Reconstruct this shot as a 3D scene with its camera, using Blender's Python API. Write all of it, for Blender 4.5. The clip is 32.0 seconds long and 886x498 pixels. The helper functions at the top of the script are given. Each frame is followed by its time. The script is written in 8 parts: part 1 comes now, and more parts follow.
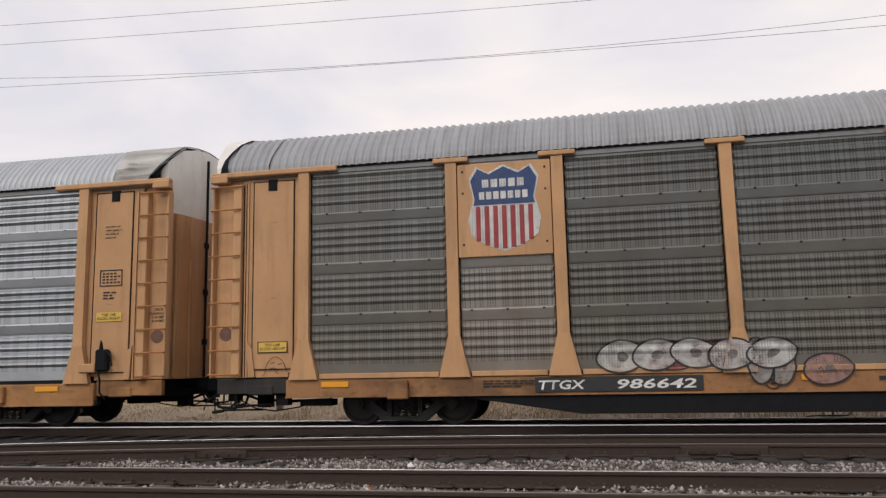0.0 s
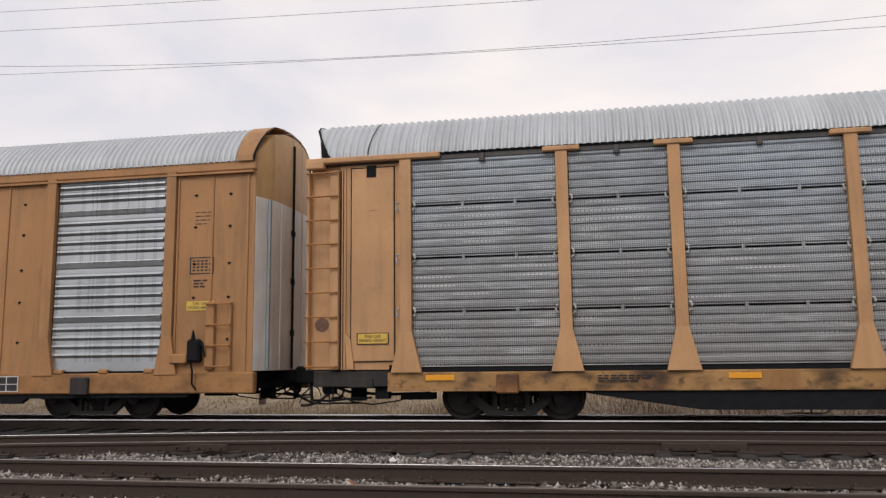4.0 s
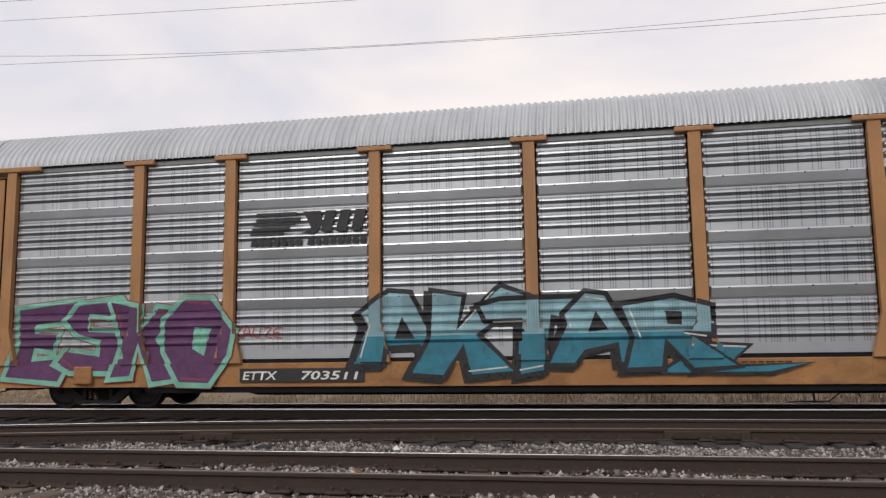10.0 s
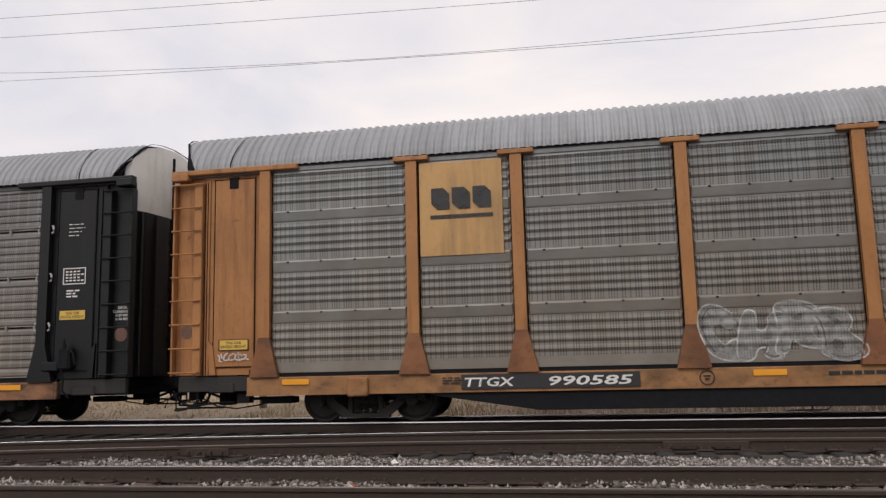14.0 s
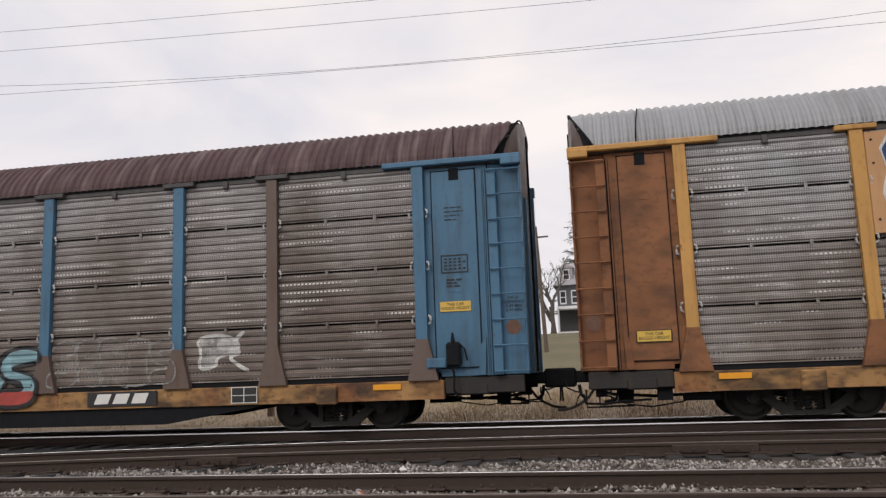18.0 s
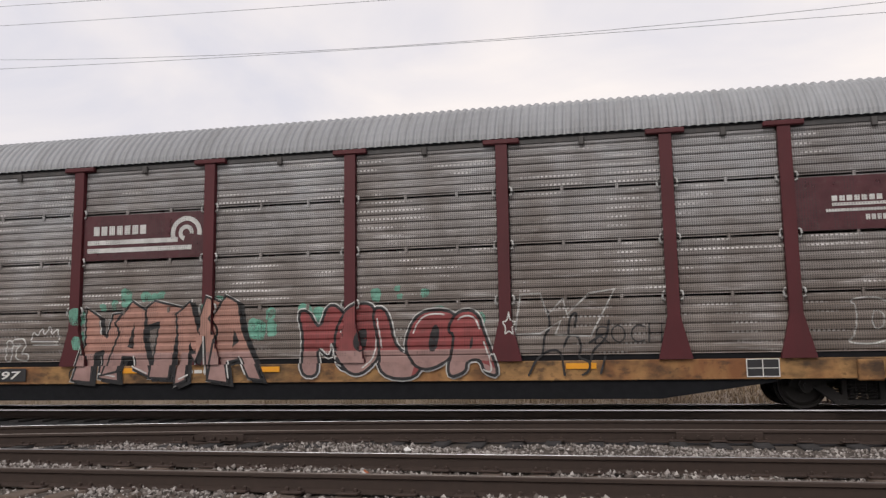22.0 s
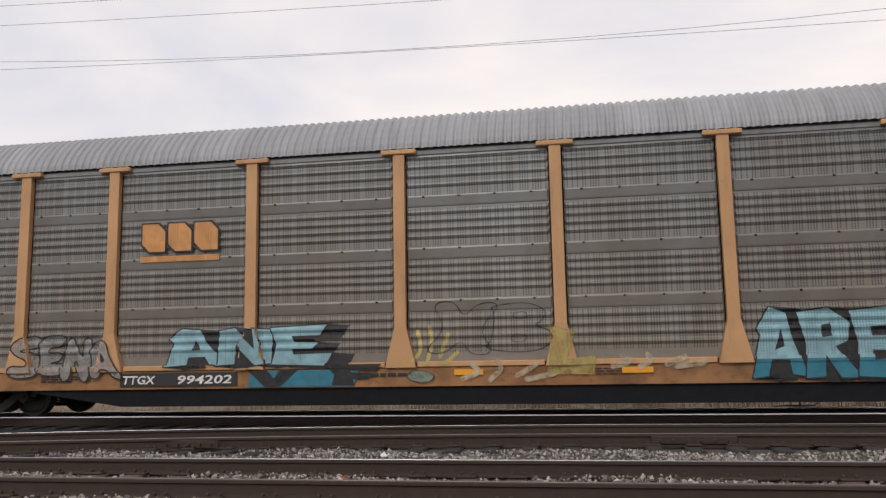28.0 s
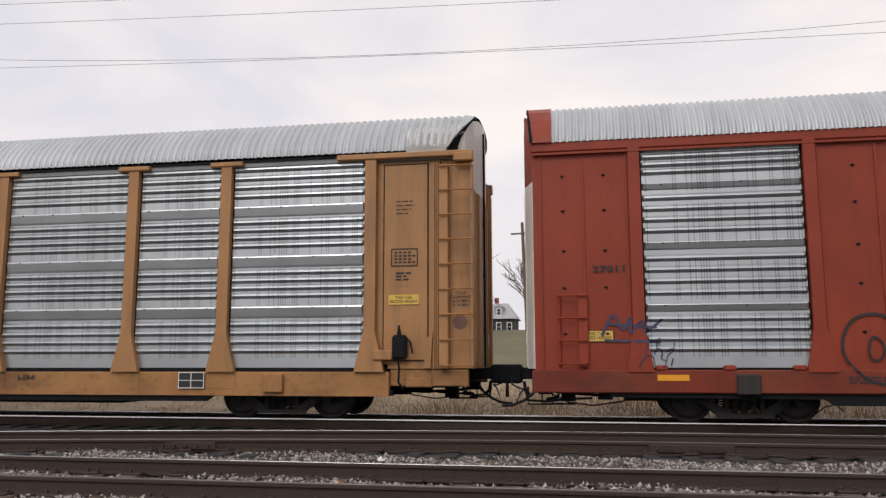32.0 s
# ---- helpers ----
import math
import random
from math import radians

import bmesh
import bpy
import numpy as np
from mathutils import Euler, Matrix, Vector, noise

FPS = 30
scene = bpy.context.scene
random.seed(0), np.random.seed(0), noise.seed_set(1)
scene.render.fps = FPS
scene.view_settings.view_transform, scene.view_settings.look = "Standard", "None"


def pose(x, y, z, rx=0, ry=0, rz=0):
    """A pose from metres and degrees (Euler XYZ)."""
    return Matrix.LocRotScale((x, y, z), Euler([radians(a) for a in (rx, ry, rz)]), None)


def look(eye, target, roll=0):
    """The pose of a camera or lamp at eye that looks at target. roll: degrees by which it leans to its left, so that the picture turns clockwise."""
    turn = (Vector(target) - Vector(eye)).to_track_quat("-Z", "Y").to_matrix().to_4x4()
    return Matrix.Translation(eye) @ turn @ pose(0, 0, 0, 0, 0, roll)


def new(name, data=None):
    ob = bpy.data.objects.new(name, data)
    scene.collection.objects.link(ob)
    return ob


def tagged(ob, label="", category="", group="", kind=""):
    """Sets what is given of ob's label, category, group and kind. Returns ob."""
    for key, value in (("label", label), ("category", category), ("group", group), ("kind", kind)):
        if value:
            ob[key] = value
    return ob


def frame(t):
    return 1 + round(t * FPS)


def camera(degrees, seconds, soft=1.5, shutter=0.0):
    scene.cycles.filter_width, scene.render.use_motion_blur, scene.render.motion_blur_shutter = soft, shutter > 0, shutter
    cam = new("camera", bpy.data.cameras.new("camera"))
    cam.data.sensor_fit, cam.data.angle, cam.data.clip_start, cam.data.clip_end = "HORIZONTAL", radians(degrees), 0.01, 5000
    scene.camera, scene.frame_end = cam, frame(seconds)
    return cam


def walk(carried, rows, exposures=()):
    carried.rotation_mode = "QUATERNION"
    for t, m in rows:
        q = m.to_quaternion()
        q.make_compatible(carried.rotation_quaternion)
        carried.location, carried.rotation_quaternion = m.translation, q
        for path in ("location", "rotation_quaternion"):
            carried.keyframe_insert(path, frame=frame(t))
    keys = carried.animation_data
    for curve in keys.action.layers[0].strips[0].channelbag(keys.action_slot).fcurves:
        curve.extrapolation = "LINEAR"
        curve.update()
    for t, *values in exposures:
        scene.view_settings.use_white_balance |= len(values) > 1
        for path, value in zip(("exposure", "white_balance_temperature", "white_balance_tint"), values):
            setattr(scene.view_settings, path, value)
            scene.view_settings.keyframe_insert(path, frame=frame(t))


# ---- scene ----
EYE = Vector((0.0, 0.0, 1.09))


def aim(yaw, pitch, roll):
    """The camera's pose at the eye: degrees to the left, upwards, and of lean."""
    a, b, c = radians(yaw), radians(pitch), radians(roll)
    fwd = Vector((-math.sin(a) * math.cos(b), math.cos(a) * math.cos(b), math.sin(b)))
    right = Vector((math.cos(a), math.sin(a), 0))
    up = right.cross(fwd)
    r = math.cos(c) * right + math.sin(c) * up
    u = math.cos(c) * up - math.sin(c) * right
    m = Matrix((r, u, -fwd)).transposed().to_4x4()
    m.translation = EYE
    return m


cam = camera(58.16, 32.0, soft=1.35)
walk(cam, [(row[0], aim(*row[1:])) for row in (
    (0, 11.88, 8.37, -1.16), (0.5, 11.98, 8.74, -1.25), (1, 11.89, 8.87, -0.81), (1.5, 11.86, 8.58, -0.19), (2, 11.69, 8.31, 0.12), (2.5, 11.41, 8.31, -0.03),
    (3, 10.93, 8.14, -0.19), (3.5, 10.80, 7.98, -0.48), (5.5, 10.72, 8.06, -0.83), (6, 10.77, 7.95, -0.69), (6.5, 10.70, 7.93, -0.73), (7, 10.60, 8.01, -0.87),
    (7.5, 10.26, 8.03, -0.94), (8, 10.13, 7.94, -0.82), (8.5, 10.38, 7.76, -1.06), (9, 10.65, 7.59, -1.10), (9.5, 10.85, 7.28, -1.01), (10, 10.97, 7.23, -0.77),
    (10.5, 10.98, 7.24, -0.78), (11, 11.01, 7.29, -1.04), (11.5, 10.99, 7.23, -1.03), (12, 11.06, 7.10, -0.86), (12.5, 10.98, 7.15, -0.88), (13, 10.86, 7.53, -0.98),
    (13.5, 10.77, 7.93, -1.19), (14, 10.69, 8.10, -1.39), (14.5, 10.72, 7.99, -1.13), (16.5, 9.99, 8.40, -1.41), (17, 10.17, 8.52, -1.43), (17.5, 10.49, 8.36, -1.78),
    (18, 11.08, 8.54, -2.12), (18.5, 11.37, 8.84, -2.32), (19, 11.65, 8.95, -2.05), (19.5, 11.79, 8.87, -1.91), (20, 11.72, 8.79, -1.81), (20.5, 11.71, 8.53, -1.51),
    (21, 11.88, 8.01, -1.20), (21.5, 11.83, 7.62, -1.02), (22, 11.73, 7.30, -0.86), (22.5, 11.75, 7.17, -0.55), (23, 11.65, 7.22, -0.54), (23.5, 11.45, 7.24, -0.61),
    (24, 11.46, 7.13, -0.58), (24.5, 11.39, 7.02, -0.93), (25, 11.29, 6.99, -1.06), (25.5, 10.98, 7.26, -1.19), (27.5, 10.08, 7.63, -1.22), (28, 10.05, 7.64, -1.02),
    (28.5, 10.08, 7.58, -0.75), (29, 10.03, 7.44, -0.37), (29.5, 10.08, 7.35, -0.05), (30, 10.20, 7.27, 0.04), (30.5, 10.34, 7.44, 0.08), (31, 10.39, 7.76, 0.00),
    (31.5, 10.27, 7.98, -0.03), (32, 10.07, 7.99, -0.10),
)], exposures=((0, 0.0, 6500, 10), (32, 0.0, 6500, 10)))

# where the train stands along the track, second by second
TRAVEL = (
    (0, 325.98), (1, 305.06), (2, 284.16), (3, 263.19), (4, 242.40), (5, 221.70), (6, 201.04), (7, 180.58),
    (8, 160.16), (9, 139.82), (10, 119.61), (11, 99.47), (12, 79.41), (13, 59.36), (14, 39.34), (15, 19.69),
    (16, 0.00), (17, -19.60), (18, -38.95), (19, -58.25), (20, -77.76), (21, -96.65), (22, -115.76), (23, -134.43),
    (24, -152.99), (25, -171.42), (26, -189.84), (27, -208.02), (28, -225.99), (29, -243.97), (30, -261.89), (31, -279.52),
    (32, -297.19),
)
CAR = 28.62            # length of a car over its couplers
TRACK_Y = 15.57        # the train's track
SIDE = -1.57           # outer face of the posts on the near side of a car
FIRST = -333.96        # the first whole car, before the train's travel is added

# ---- world and light ----
world = bpy.data.worlds.new("sky")
scene.world = world
world.use_nodes = True
wt = world.node_tree
wt.nodes.clear()


def wn(kind, **values):
    n = wt.nodes.new(kind)
    for k, v in values.items():
        if k in n.inputs:
            n.inputs[k].default_value = v
    return n


sky = wn("ShaderNodeTexSky")
sky.sky_type, sky.sun_disc = "NISHITA", False
sky.sun_elevation, sky.sun_rotation = radians(38), radians(196)
sky.air_density, sky.dust_density = 1.0, 3.0
cloud_at = wn("ShaderNodeTexCoord")
squash = wn("ShaderNodeMapping")
squash.inputs["Scale"].default_value = (1.0, 1.0, 2.6)
wt.links.new(cloud_at.outputs["Generated"], squash.inputs["Vector"])
puffs = wn("ShaderNodeTexNoise", Scale=2.2, Detail=6.0, Roughness=0.5, Distortion=0.5)
wt.links.new(squash.outputs["Vector"], puffs.inputs["Vector"])
tone = wn("ShaderNodeValToRGB")
tone.color_ramp.elements[0].position, tone.color_ramp.elements[0].color = 0.36, (0.72, 0.705, 0.765, 1)
tone.color_ramp.elements[1].position, tone.color_ramp.elements[1].color = 0.64, (0.96, 0.885, 0.85, 1)
wt.links.new(puffs.outputs["Fac"], tone.inputs["Fac"])
veil = wn("ShaderNodeMix")
veil.data_type = "RGBA"
veil.inputs["Factor"].default_value = 0.93
scaled = wn("ShaderNodeVectorMath")
scaled.operation = "SCALE"
scaled.inputs["Scale"].default_value = 0.10
wt.links.new(sky.outputs["Color"], scaled.inputs[0])
wt.links.new(scaled.outputs["Vector"], veil.inputs["A"])
wt.links.new(tone.outputs["Color"], veil.inputs["B"])
back = wn("ShaderNodeBackground", Strength=1.085)
wt.links.new(veil.outputs["Result"], back.inputs["Color"])
wout = wn("ShaderNodeOutputWorld")
wt.links.new(back.outputs["Background"], wout.inputs["Surface"])

sun = new("sun", bpy.data.lights.new("sun", "SUN"))
sun.data.energy, sun.data.angle, sun.data.color = 1.15, radians(25), (1.0, 0.95, 0.88)
sun.matrix_world = look((-10, -35, 29), (0, 0, 0))

# ---- materials ----


class Nodes:
    """A node material in the making."""

    def __init__(self, name, rough=0.6, metal=0.0):
        self.mat = bpy.data.materials.new(name)
        self.mat.use_nodes = True
        self.t = self.mat.node_tree
        self.bsdf = self.t.nodes["Principled BSDF"]
        self.bsdf.inputs["Roughness"].default_value = rough
        self.bsdf.inputs["Metallic"].default_value = metal
        self.coord = self.t.nodes.new("ShaderNodeTexCoord").outputs["Object"]

    def put(self, socket, value):
        if hasattr(value, "is_linked"):
            self.t.links.new(value, socket)
        else:
            socket.default_value = value

    def math(self, op, a, b=0.0):
        n = self.t.nodes.new("ShaderNodeMath")
        n.operation = op
        self.put(n.inputs[0], a), self.put(n.inputs[1], b)
        return n.outputs[0]

    def noise(self, scale, detail=4.0, stretch=(1, 1, 1), rough=0.55):
        m = self.t.nodes.new("ShaderNodeMapping")
        m.inputs["Scale"].default_value = stretch
        self.t.links.new(self.coord, m.inputs["Vector"])
        info = self.t.nodes.new("ShaderNodeObjectInfo")
        n = self.t.nodes.new("ShaderNodeTexNoise")
        n.noise_dimensions = "4D"
        self.t.links.new(m.outputs["Vector"], n.inputs["Vector"])
        self.put(n.inputs["W"], self.math("MULTIPLY", info.outputs["Random"], 40.0))
        n.inputs["Scale"].default_value, n.inputs["Detail"].default_value = scale, detail
        n.inputs["Roughness"].default_value = rough
        return n.outputs["Fac"]

    def ramp(self, fac, low, high):
        n = self.t.nodes.new("ShaderNodeMapRange")
        n.inputs["From Min"].default_value, n.inputs["From Max"].default_value = low, high
        self.put(n.inputs["Value"], fac)
        return n.outputs["Result"]

    def mix(self, fac, a, b):
        n = self.t.nodes.new("ShaderNodeMix")
        n.data_type = "RGBA"
        self.put(n.inputs["Factor"], fac)
        self.put(n.inputs["A"], (*a, 1) if isinstance(a, tuple) else a)
        self.put(n.inputs["B"], (*b, 1) if isinstance(b, tuple) else b)
        return n.outputs["Result"]

    def split(self):
        n = self.t.nodes.new("ShaderNodeSeparateXYZ")
        self.t.links.new(self.coord, n.inputs[0])
        return n.outputs

    def bump(self, fac, strength=0.3, distance=0.01):
        n = self.t.nodes.new("ShaderNodeBump")
        n.inputs["Strength"].default_value, n.inputs["Distance"].default_value = strength, distance
        self.put(n.inputs["Height"], fac)
        self.t.links.new(n.outputs["Normal"], self.bsdf.inputs["Normal"])

    def colour(self, c):
        self.put(self.bsdf.inputs["Base Color"], c)
        return self


def shade(c, k):
    return tuple(min(1.0, v * k) for v in c)


def paint(name, c, dirt=0.5, rust=0.25, rough=0.55, soil=(0.09, 0.07, 0.05)):
    """Weathered paint: fading in broad patches, vertical dirt streaks, specks of rust."""
    n = Nodes(name, rough)
    fade = n.mix(n.ramp(n.noise(0.9, 5), 0.3, 0.7), shade(c, 0.86), shade(c, 1.12))
    streak = n.math("MULTIPLY", n.ramp(n.noise(3.0, 6, (1.6, 1.6, 0.16)), 0.5, 0.8), dirt)
    worn = n.mix(streak, fade, soil)
    grain = n.math("MULTIPLY", n.ramp(n.noise(14.0, 6, (1, 1, 0.6)), 0.55, 0.75), dirt * 0.35)
    worn = n.mix(grain, worn, soil)
    spots = n.math("MULTIPLY", n.ramp(n.noise(7.0, 8), 0.66, 0.72), rust)
    n.colour(n.mix(spots, worn, (0.11, 0.045, 0.022)))
    n.bump(n.noise(30.0, 4), 0.12, 0.004)
    n.put(n.bsdf.inputs["Roughness"], n.ramp(n.noise(5.0, 4), -0.6, 1.9))
    n.bsdf.inputs["Specular IOR Level"].default_value = 0.28
    return n.mat


def grimy(name, c, amount):
    """Sill paint half hidden under patches of soot, brake dust and rust."""
    n = Nodes(name, 0.7)
    n.bsdf.inputs["Specular IOR Level"].default_value = 0.25
    base = n.mix(n.ramp(n.noise(1.2, 5), 0.3, 0.7), shade(c, 0.8), shade(c, 1.15))
    rust = n.math("MULTIPLY", n.ramp(n.noise(0.9, 6, (1, 1, 0.4)), 0.48, 0.62), amount * 0.8)
    base = n.mix(rust, base, (0.17, 0.06, 0.028))
    soot = n.math("MULTIPLY", n.ramp(n.noise(1.7, 7, (0.8, 1, 1.6)), 0.46, 0.64), amount * 0.9)
    base = n.mix(soot, base, (0.035, 0.026, 0.022))
    speck = n.math("MULTIPLY", n.ramp(n.noise(11.0, 7, (0.7, 1, 1)), 0.54, 0.68), amount * 0.7)
    n.colour(n.mix(speck, base, (0.05, 0.033, 0.025)))
    n.bump(n.noise(26.0, 4), 0.15, 0.004)
    return n.mat


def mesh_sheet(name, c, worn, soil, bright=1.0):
    """Finely pierced sheet: dull zinc, paler and bluer above, brown road grime from below, rows of bright flecks
    coloured as sky seen through the holes.
    """
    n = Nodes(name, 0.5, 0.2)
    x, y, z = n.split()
    # Paler and bluer towards the top, browner and darker towards the foot.
    height_tone = n.ramp(n.math("SUBTRACT", n.math("MULTIPLY", n.noise(0.9, 6, (1, 1, 0.5)), 2.2), n.math("MULTIPLY", z, 0.36)), -0.35, 1.0)
    base = n.mix(height_tone, n.mix(n.noise(0.6, 4), tuple(v * k for v, k in zip(c, (1.02, 1.10, 1.17))), tuple(v * k for v, k in zip(c, (1.38, 1.46, 1.54)))), n.mix(n.noise(1.1, 5), tuple(v * k for v, k in zip(c, (0.86, 0.78, 0.71))), tuple(v * k for v, k in zip(c, (1.10, 1.0, 0.92)))))
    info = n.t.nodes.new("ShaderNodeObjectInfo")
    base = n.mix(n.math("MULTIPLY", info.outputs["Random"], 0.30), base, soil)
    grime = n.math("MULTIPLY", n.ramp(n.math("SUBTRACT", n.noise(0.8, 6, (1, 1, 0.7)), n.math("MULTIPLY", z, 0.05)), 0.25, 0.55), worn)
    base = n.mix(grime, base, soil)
    scuff = n.math("MULTIPLY", n.ramp(n.noise(5.0, 8, (0.25, 1, 2.4)), 0.50, 0.72), 0.55)
    base = n.mix(scuff, base, shade(soil, 0.8))
    pale = n.math("MULTIPLY", n.ramp(n.noise(4.0, 8, (0.3, 1, 2.2)), 0.56, 0.76), 0.6)
    base = n.mix(pale, base, tuple(min(0.7, v * 1.9) for v in c))
    fx = n.math("ABSOLUTE", n.math("SUBTRACT", n.math("FRACT", n.math("DIVIDE", x, 0.038)), 0.5))
    fz = n.math("ABSOLUTE", n.math("SUBTRACT", n.math("FRACT", n.math("DIVIDE", z, 0.036)), 0.5))
    dot = n.math("MULTIPLY", n.math("LESS_THAN", fx, 0.28), n.math("LESS_THAN", fz, 0.30))
    base = n.mix(n.math("MULTIPLY", dot, 0.72), base, (0.03, 0.028, 0.026))
    # Bright dashes in rows stand for daylight showing through the sheet.
    row = n.math("LESS_THAN", n.math("ABSOLUTE", n.math("SUBTRACT", n.math("FRACT", n.math("DIVIDE", z, 0.157)), 0.35)), 0.10)
    sky_fleck = n.math("MULTIPLY", row, n.math("LESS_THAN", n.math("FRACT", n.math("DIVIDE", x, 0.075)), 0.55))
    sky_fleck = n.math("MULTIPLY", sky_fleck, n.ramp(n.noise(1.3, 5, (0.6, 1, 1.6)), 0.53, 0.60))
    n.colour(n.mix(n.math("MULTIPLY", sky_fleck, 0.8 * bright), base, (0.72, 0.71, 0.70)))
    n.bump(n.noise(22.0, 4), 0.15, 0.004)
    return n.mat


def sheet_steel(name, c, holes, col=0.052, row=0.042, share=0.5, metal=0.0, rough=0.5, dirt=0.45, soil=(0.05, 0.045, 0.038), bands=0.0):
    """Side-panel sheet with its rows and columns of small ventilation holes."""
    n = Nodes(name, rough, metal)
    x, y, z = n.split()
    base = n.mix(n.ramp(n.noise(0.8, 5), 0.3, 0.7), shade(c, 0.85), shade(c, 1.12))
    if metal < 0.5:
        # Cooler tint higher up the sheet, browner lower down.
        height_tone = n.ramp(n.math("SUBTRACT", n.math("MULTIPLY", n.noise(0.9, 6, (1, 1, 0.5)), 2.2), n.math("MULTIPLY", z, 0.36)), -0.35, 1.0)
        base = n.mix(height_tone, n.mix(n.noise(0.6, 4), tuple(v * k for v, k in zip(c, (0.90, 0.98, 1.05))), tuple(v * k for v, k in zip(c, (1.02, 1.10, 1.18)))), n.mix(n.noise(1.1, 5), tuple(v * k for v, k in zip(c, (0.92, 0.83, 0.74))), tuple(v * k for v, k in zip(c, (1.16, 1.05, 0.94)))))
    streak = n.math("MULTIPLY", n.ramp(n.noise(1.6, 6, (1.1, 1.1, 0.5)), 0.42, 0.85), dirt)
    base = n.mix(streak, base, soil)
    scuff = n.math("MULTIPLY", n.ramp(n.noise(9.0, 7, (0.35, 1, 1.6)), 0.52, 0.8), dirt * 0.55)
    base = n.mix(scuff, base, soil)
    info = n.t.nodes.new("ShaderNodeObjectInfo")
    base = n.mix(n.math("MULTIPLY", info.outputs["Random"], 0.14 if metal > 0.5 else 0.28), base, soil)
    cell = n.math("FLOOR", n.math("DIVIDE", x, col))
    white = n.t.nodes.new("ShaderNodeTexWhiteNoise")
    white.noise_dimensions = "1D"
    n.put(white.inputs["W"], cell)
    here = n.math("LESS_THAN", white.outputs["Value"], share)
    here = n.math("MULTIPLY", here, n.math("LESS_THAN", n.math("FRACT", n.math("DIVIDE", x, col * 5)), 0.82))
    fx = n.math("ABSOLUTE", n.math("SUBTRACT", n.math("FRACT", n.math("DIVIDE", x, col)), 0.5))
    fz = n.math("ABSOLUTE", n.math("SUBTRACT", n.math("FRACT", n.math("DIVIDE", z, row)), 0.5))
    dot = n.math("MULTIPLY", n.math("LESS_THAN", fx, 0.22), n.math("LESS_THAN", fz, 0.30))
    group = n.math("LESS_THAN", n.math("FRACT", n.math("DIVIDE", n.math("SUBTRACT", z, 0.185), 0.955)), 0.75)
    hole = n.math("MULTIPLY", n.math("MULTIPLY", n.math("MULTIPLY", dot, here), group), holes)
    n.colour(n.mix(hole, base, (0.012, 0.012, 0.012)))
    n.bump(n.noise(22.0, 4), 0.1, 0.004)
    return n.mat


def roofing(name, c, stain, amount, metal=0.0, rough=0.5):
    n = Nodes(name, rough, metal)
    base = n.mix(n.ramp(n.noise(1.1, 5, (1, 0.3, 0.3)), 0.3, 0.7), shade(c, 0.85), shade(c, 1.1))
    run = n.math("MULTIPLY", n.ramp(n.noise(3.2, 6, (1.8, 0.25, 0.25)), 0.48, 0.72), amount)
    n.colour(n.mix(run, base, stain))
    n.bump(n.noise(20.0, 4), 0.1, 0.004)
    return n.mat


def plain(name, c, rough=0.6, metal=0.0, vary=0.15, scale=8.0, relief=0.15):
    n = Nodes(name, rough, metal)
    n.colour(n.mix(n.noise(scale, 6), shade(c, 1 - vary), shade(c, 1 + vary)))
    n.bump(n.noise(scale * 3, 5), relief, 0.006)
    return n.mat


TAN = paint("tan_paint", (0.50, 0.285, 0.14), 0.45, 0.15)
YELLOW = paint("yellow_paint", (0.50, 0.295, 0.12), 0.5, 0.2)
OCHRE = paint("ochre_paint", (0.375, 0.195, 0.084), 0.55, 0.12)
PALE = paint("pale_yellow_paint", (0.52, 0.318, 0.14), 0.45, 0.2)
CHROME = paint("worn_chrome_yellow_paint", (0.50, 0.275, 0.085), 0.9, 0.8, soil=(0.14, 0.055, 0.025))
RUSTY = paint("rusty_tan_paint", (0.36, 0.165, 0.06), 0.9, 0.75, soil=(0.10, 0.04, 0.022))
DULL_OCHRE = paint("dull_ochre_paint", (0.36, 0.22, 0.11), 0.5, 0.1)
MAROON = paint("maroon_paint", (0.085, 0.018, 0.022), 0.35, 0.1, soil=(0.04, 0.02, 0.018))
OXIDE = paint("oxide_red_paint", (0.13, 0.032, 0.028), 0.45, 0.1, soil=(0.05, 0.03, 0.025))
BLACK = paint("black_paint", (0.007, 0.0078, 0.0095), 0.3, 0.05, soil=(0.022, 0.02, 0.018))
BLACK.node_tree.nodes["Principled BSDF"].inputs["Specular IOR Level"].default_value = 0.3
BLUE = paint("faded_blue_paint", (0.07, 0.16, 0.255), 0.8, 0.6, soil=(0.045, 0.05, 0.055))
RED = paint("brick_red_paint", (0.25, 0.040, 0.019), 0.45, 0.12, soil=(0.12, 0.03, 0.02))
WHITE = paint("worn_white_paint", (0.72, 0.70, 0.66), 0.35, 0.12, soil=(0.25, 0.20, 0.15))
SILL_TAN = grimy("grimy_tan_paint", (0.33, 0.17, 0.075), 0.55)
SILL_OCHRE = grimy("rust_smeared_ochre_paint", (0.36, 0.185, 0.075), 0.42)
SILL_RED = grimy("grimy_red_paint", (0.19, 0.036, 0.02), 0.5)
SILL_BROWN = grimy("grimy_brown_paint", (0.30, 0.155, 0.085), 0.8)
SILL_YELLOW = grimy("grimy_yellow_paint", (0.38, 0.215, 0.088), 0.95)
BROWN = grimy("brown_rust_paint", (0.235, 0.105, 0.05), 0.55)
RUST_GREY = paint("dull_rusty_grey_paint", (0.13, 0.095, 0.08), 0.7, 0.5, soil=(0.09, 0.045, 0.03))
SILL_DARK = paint("grimy_dark_paint", (0.028, 0.026, 0.025), 0.6, 0.2, soil=(0.075, 0.055, 0.042))
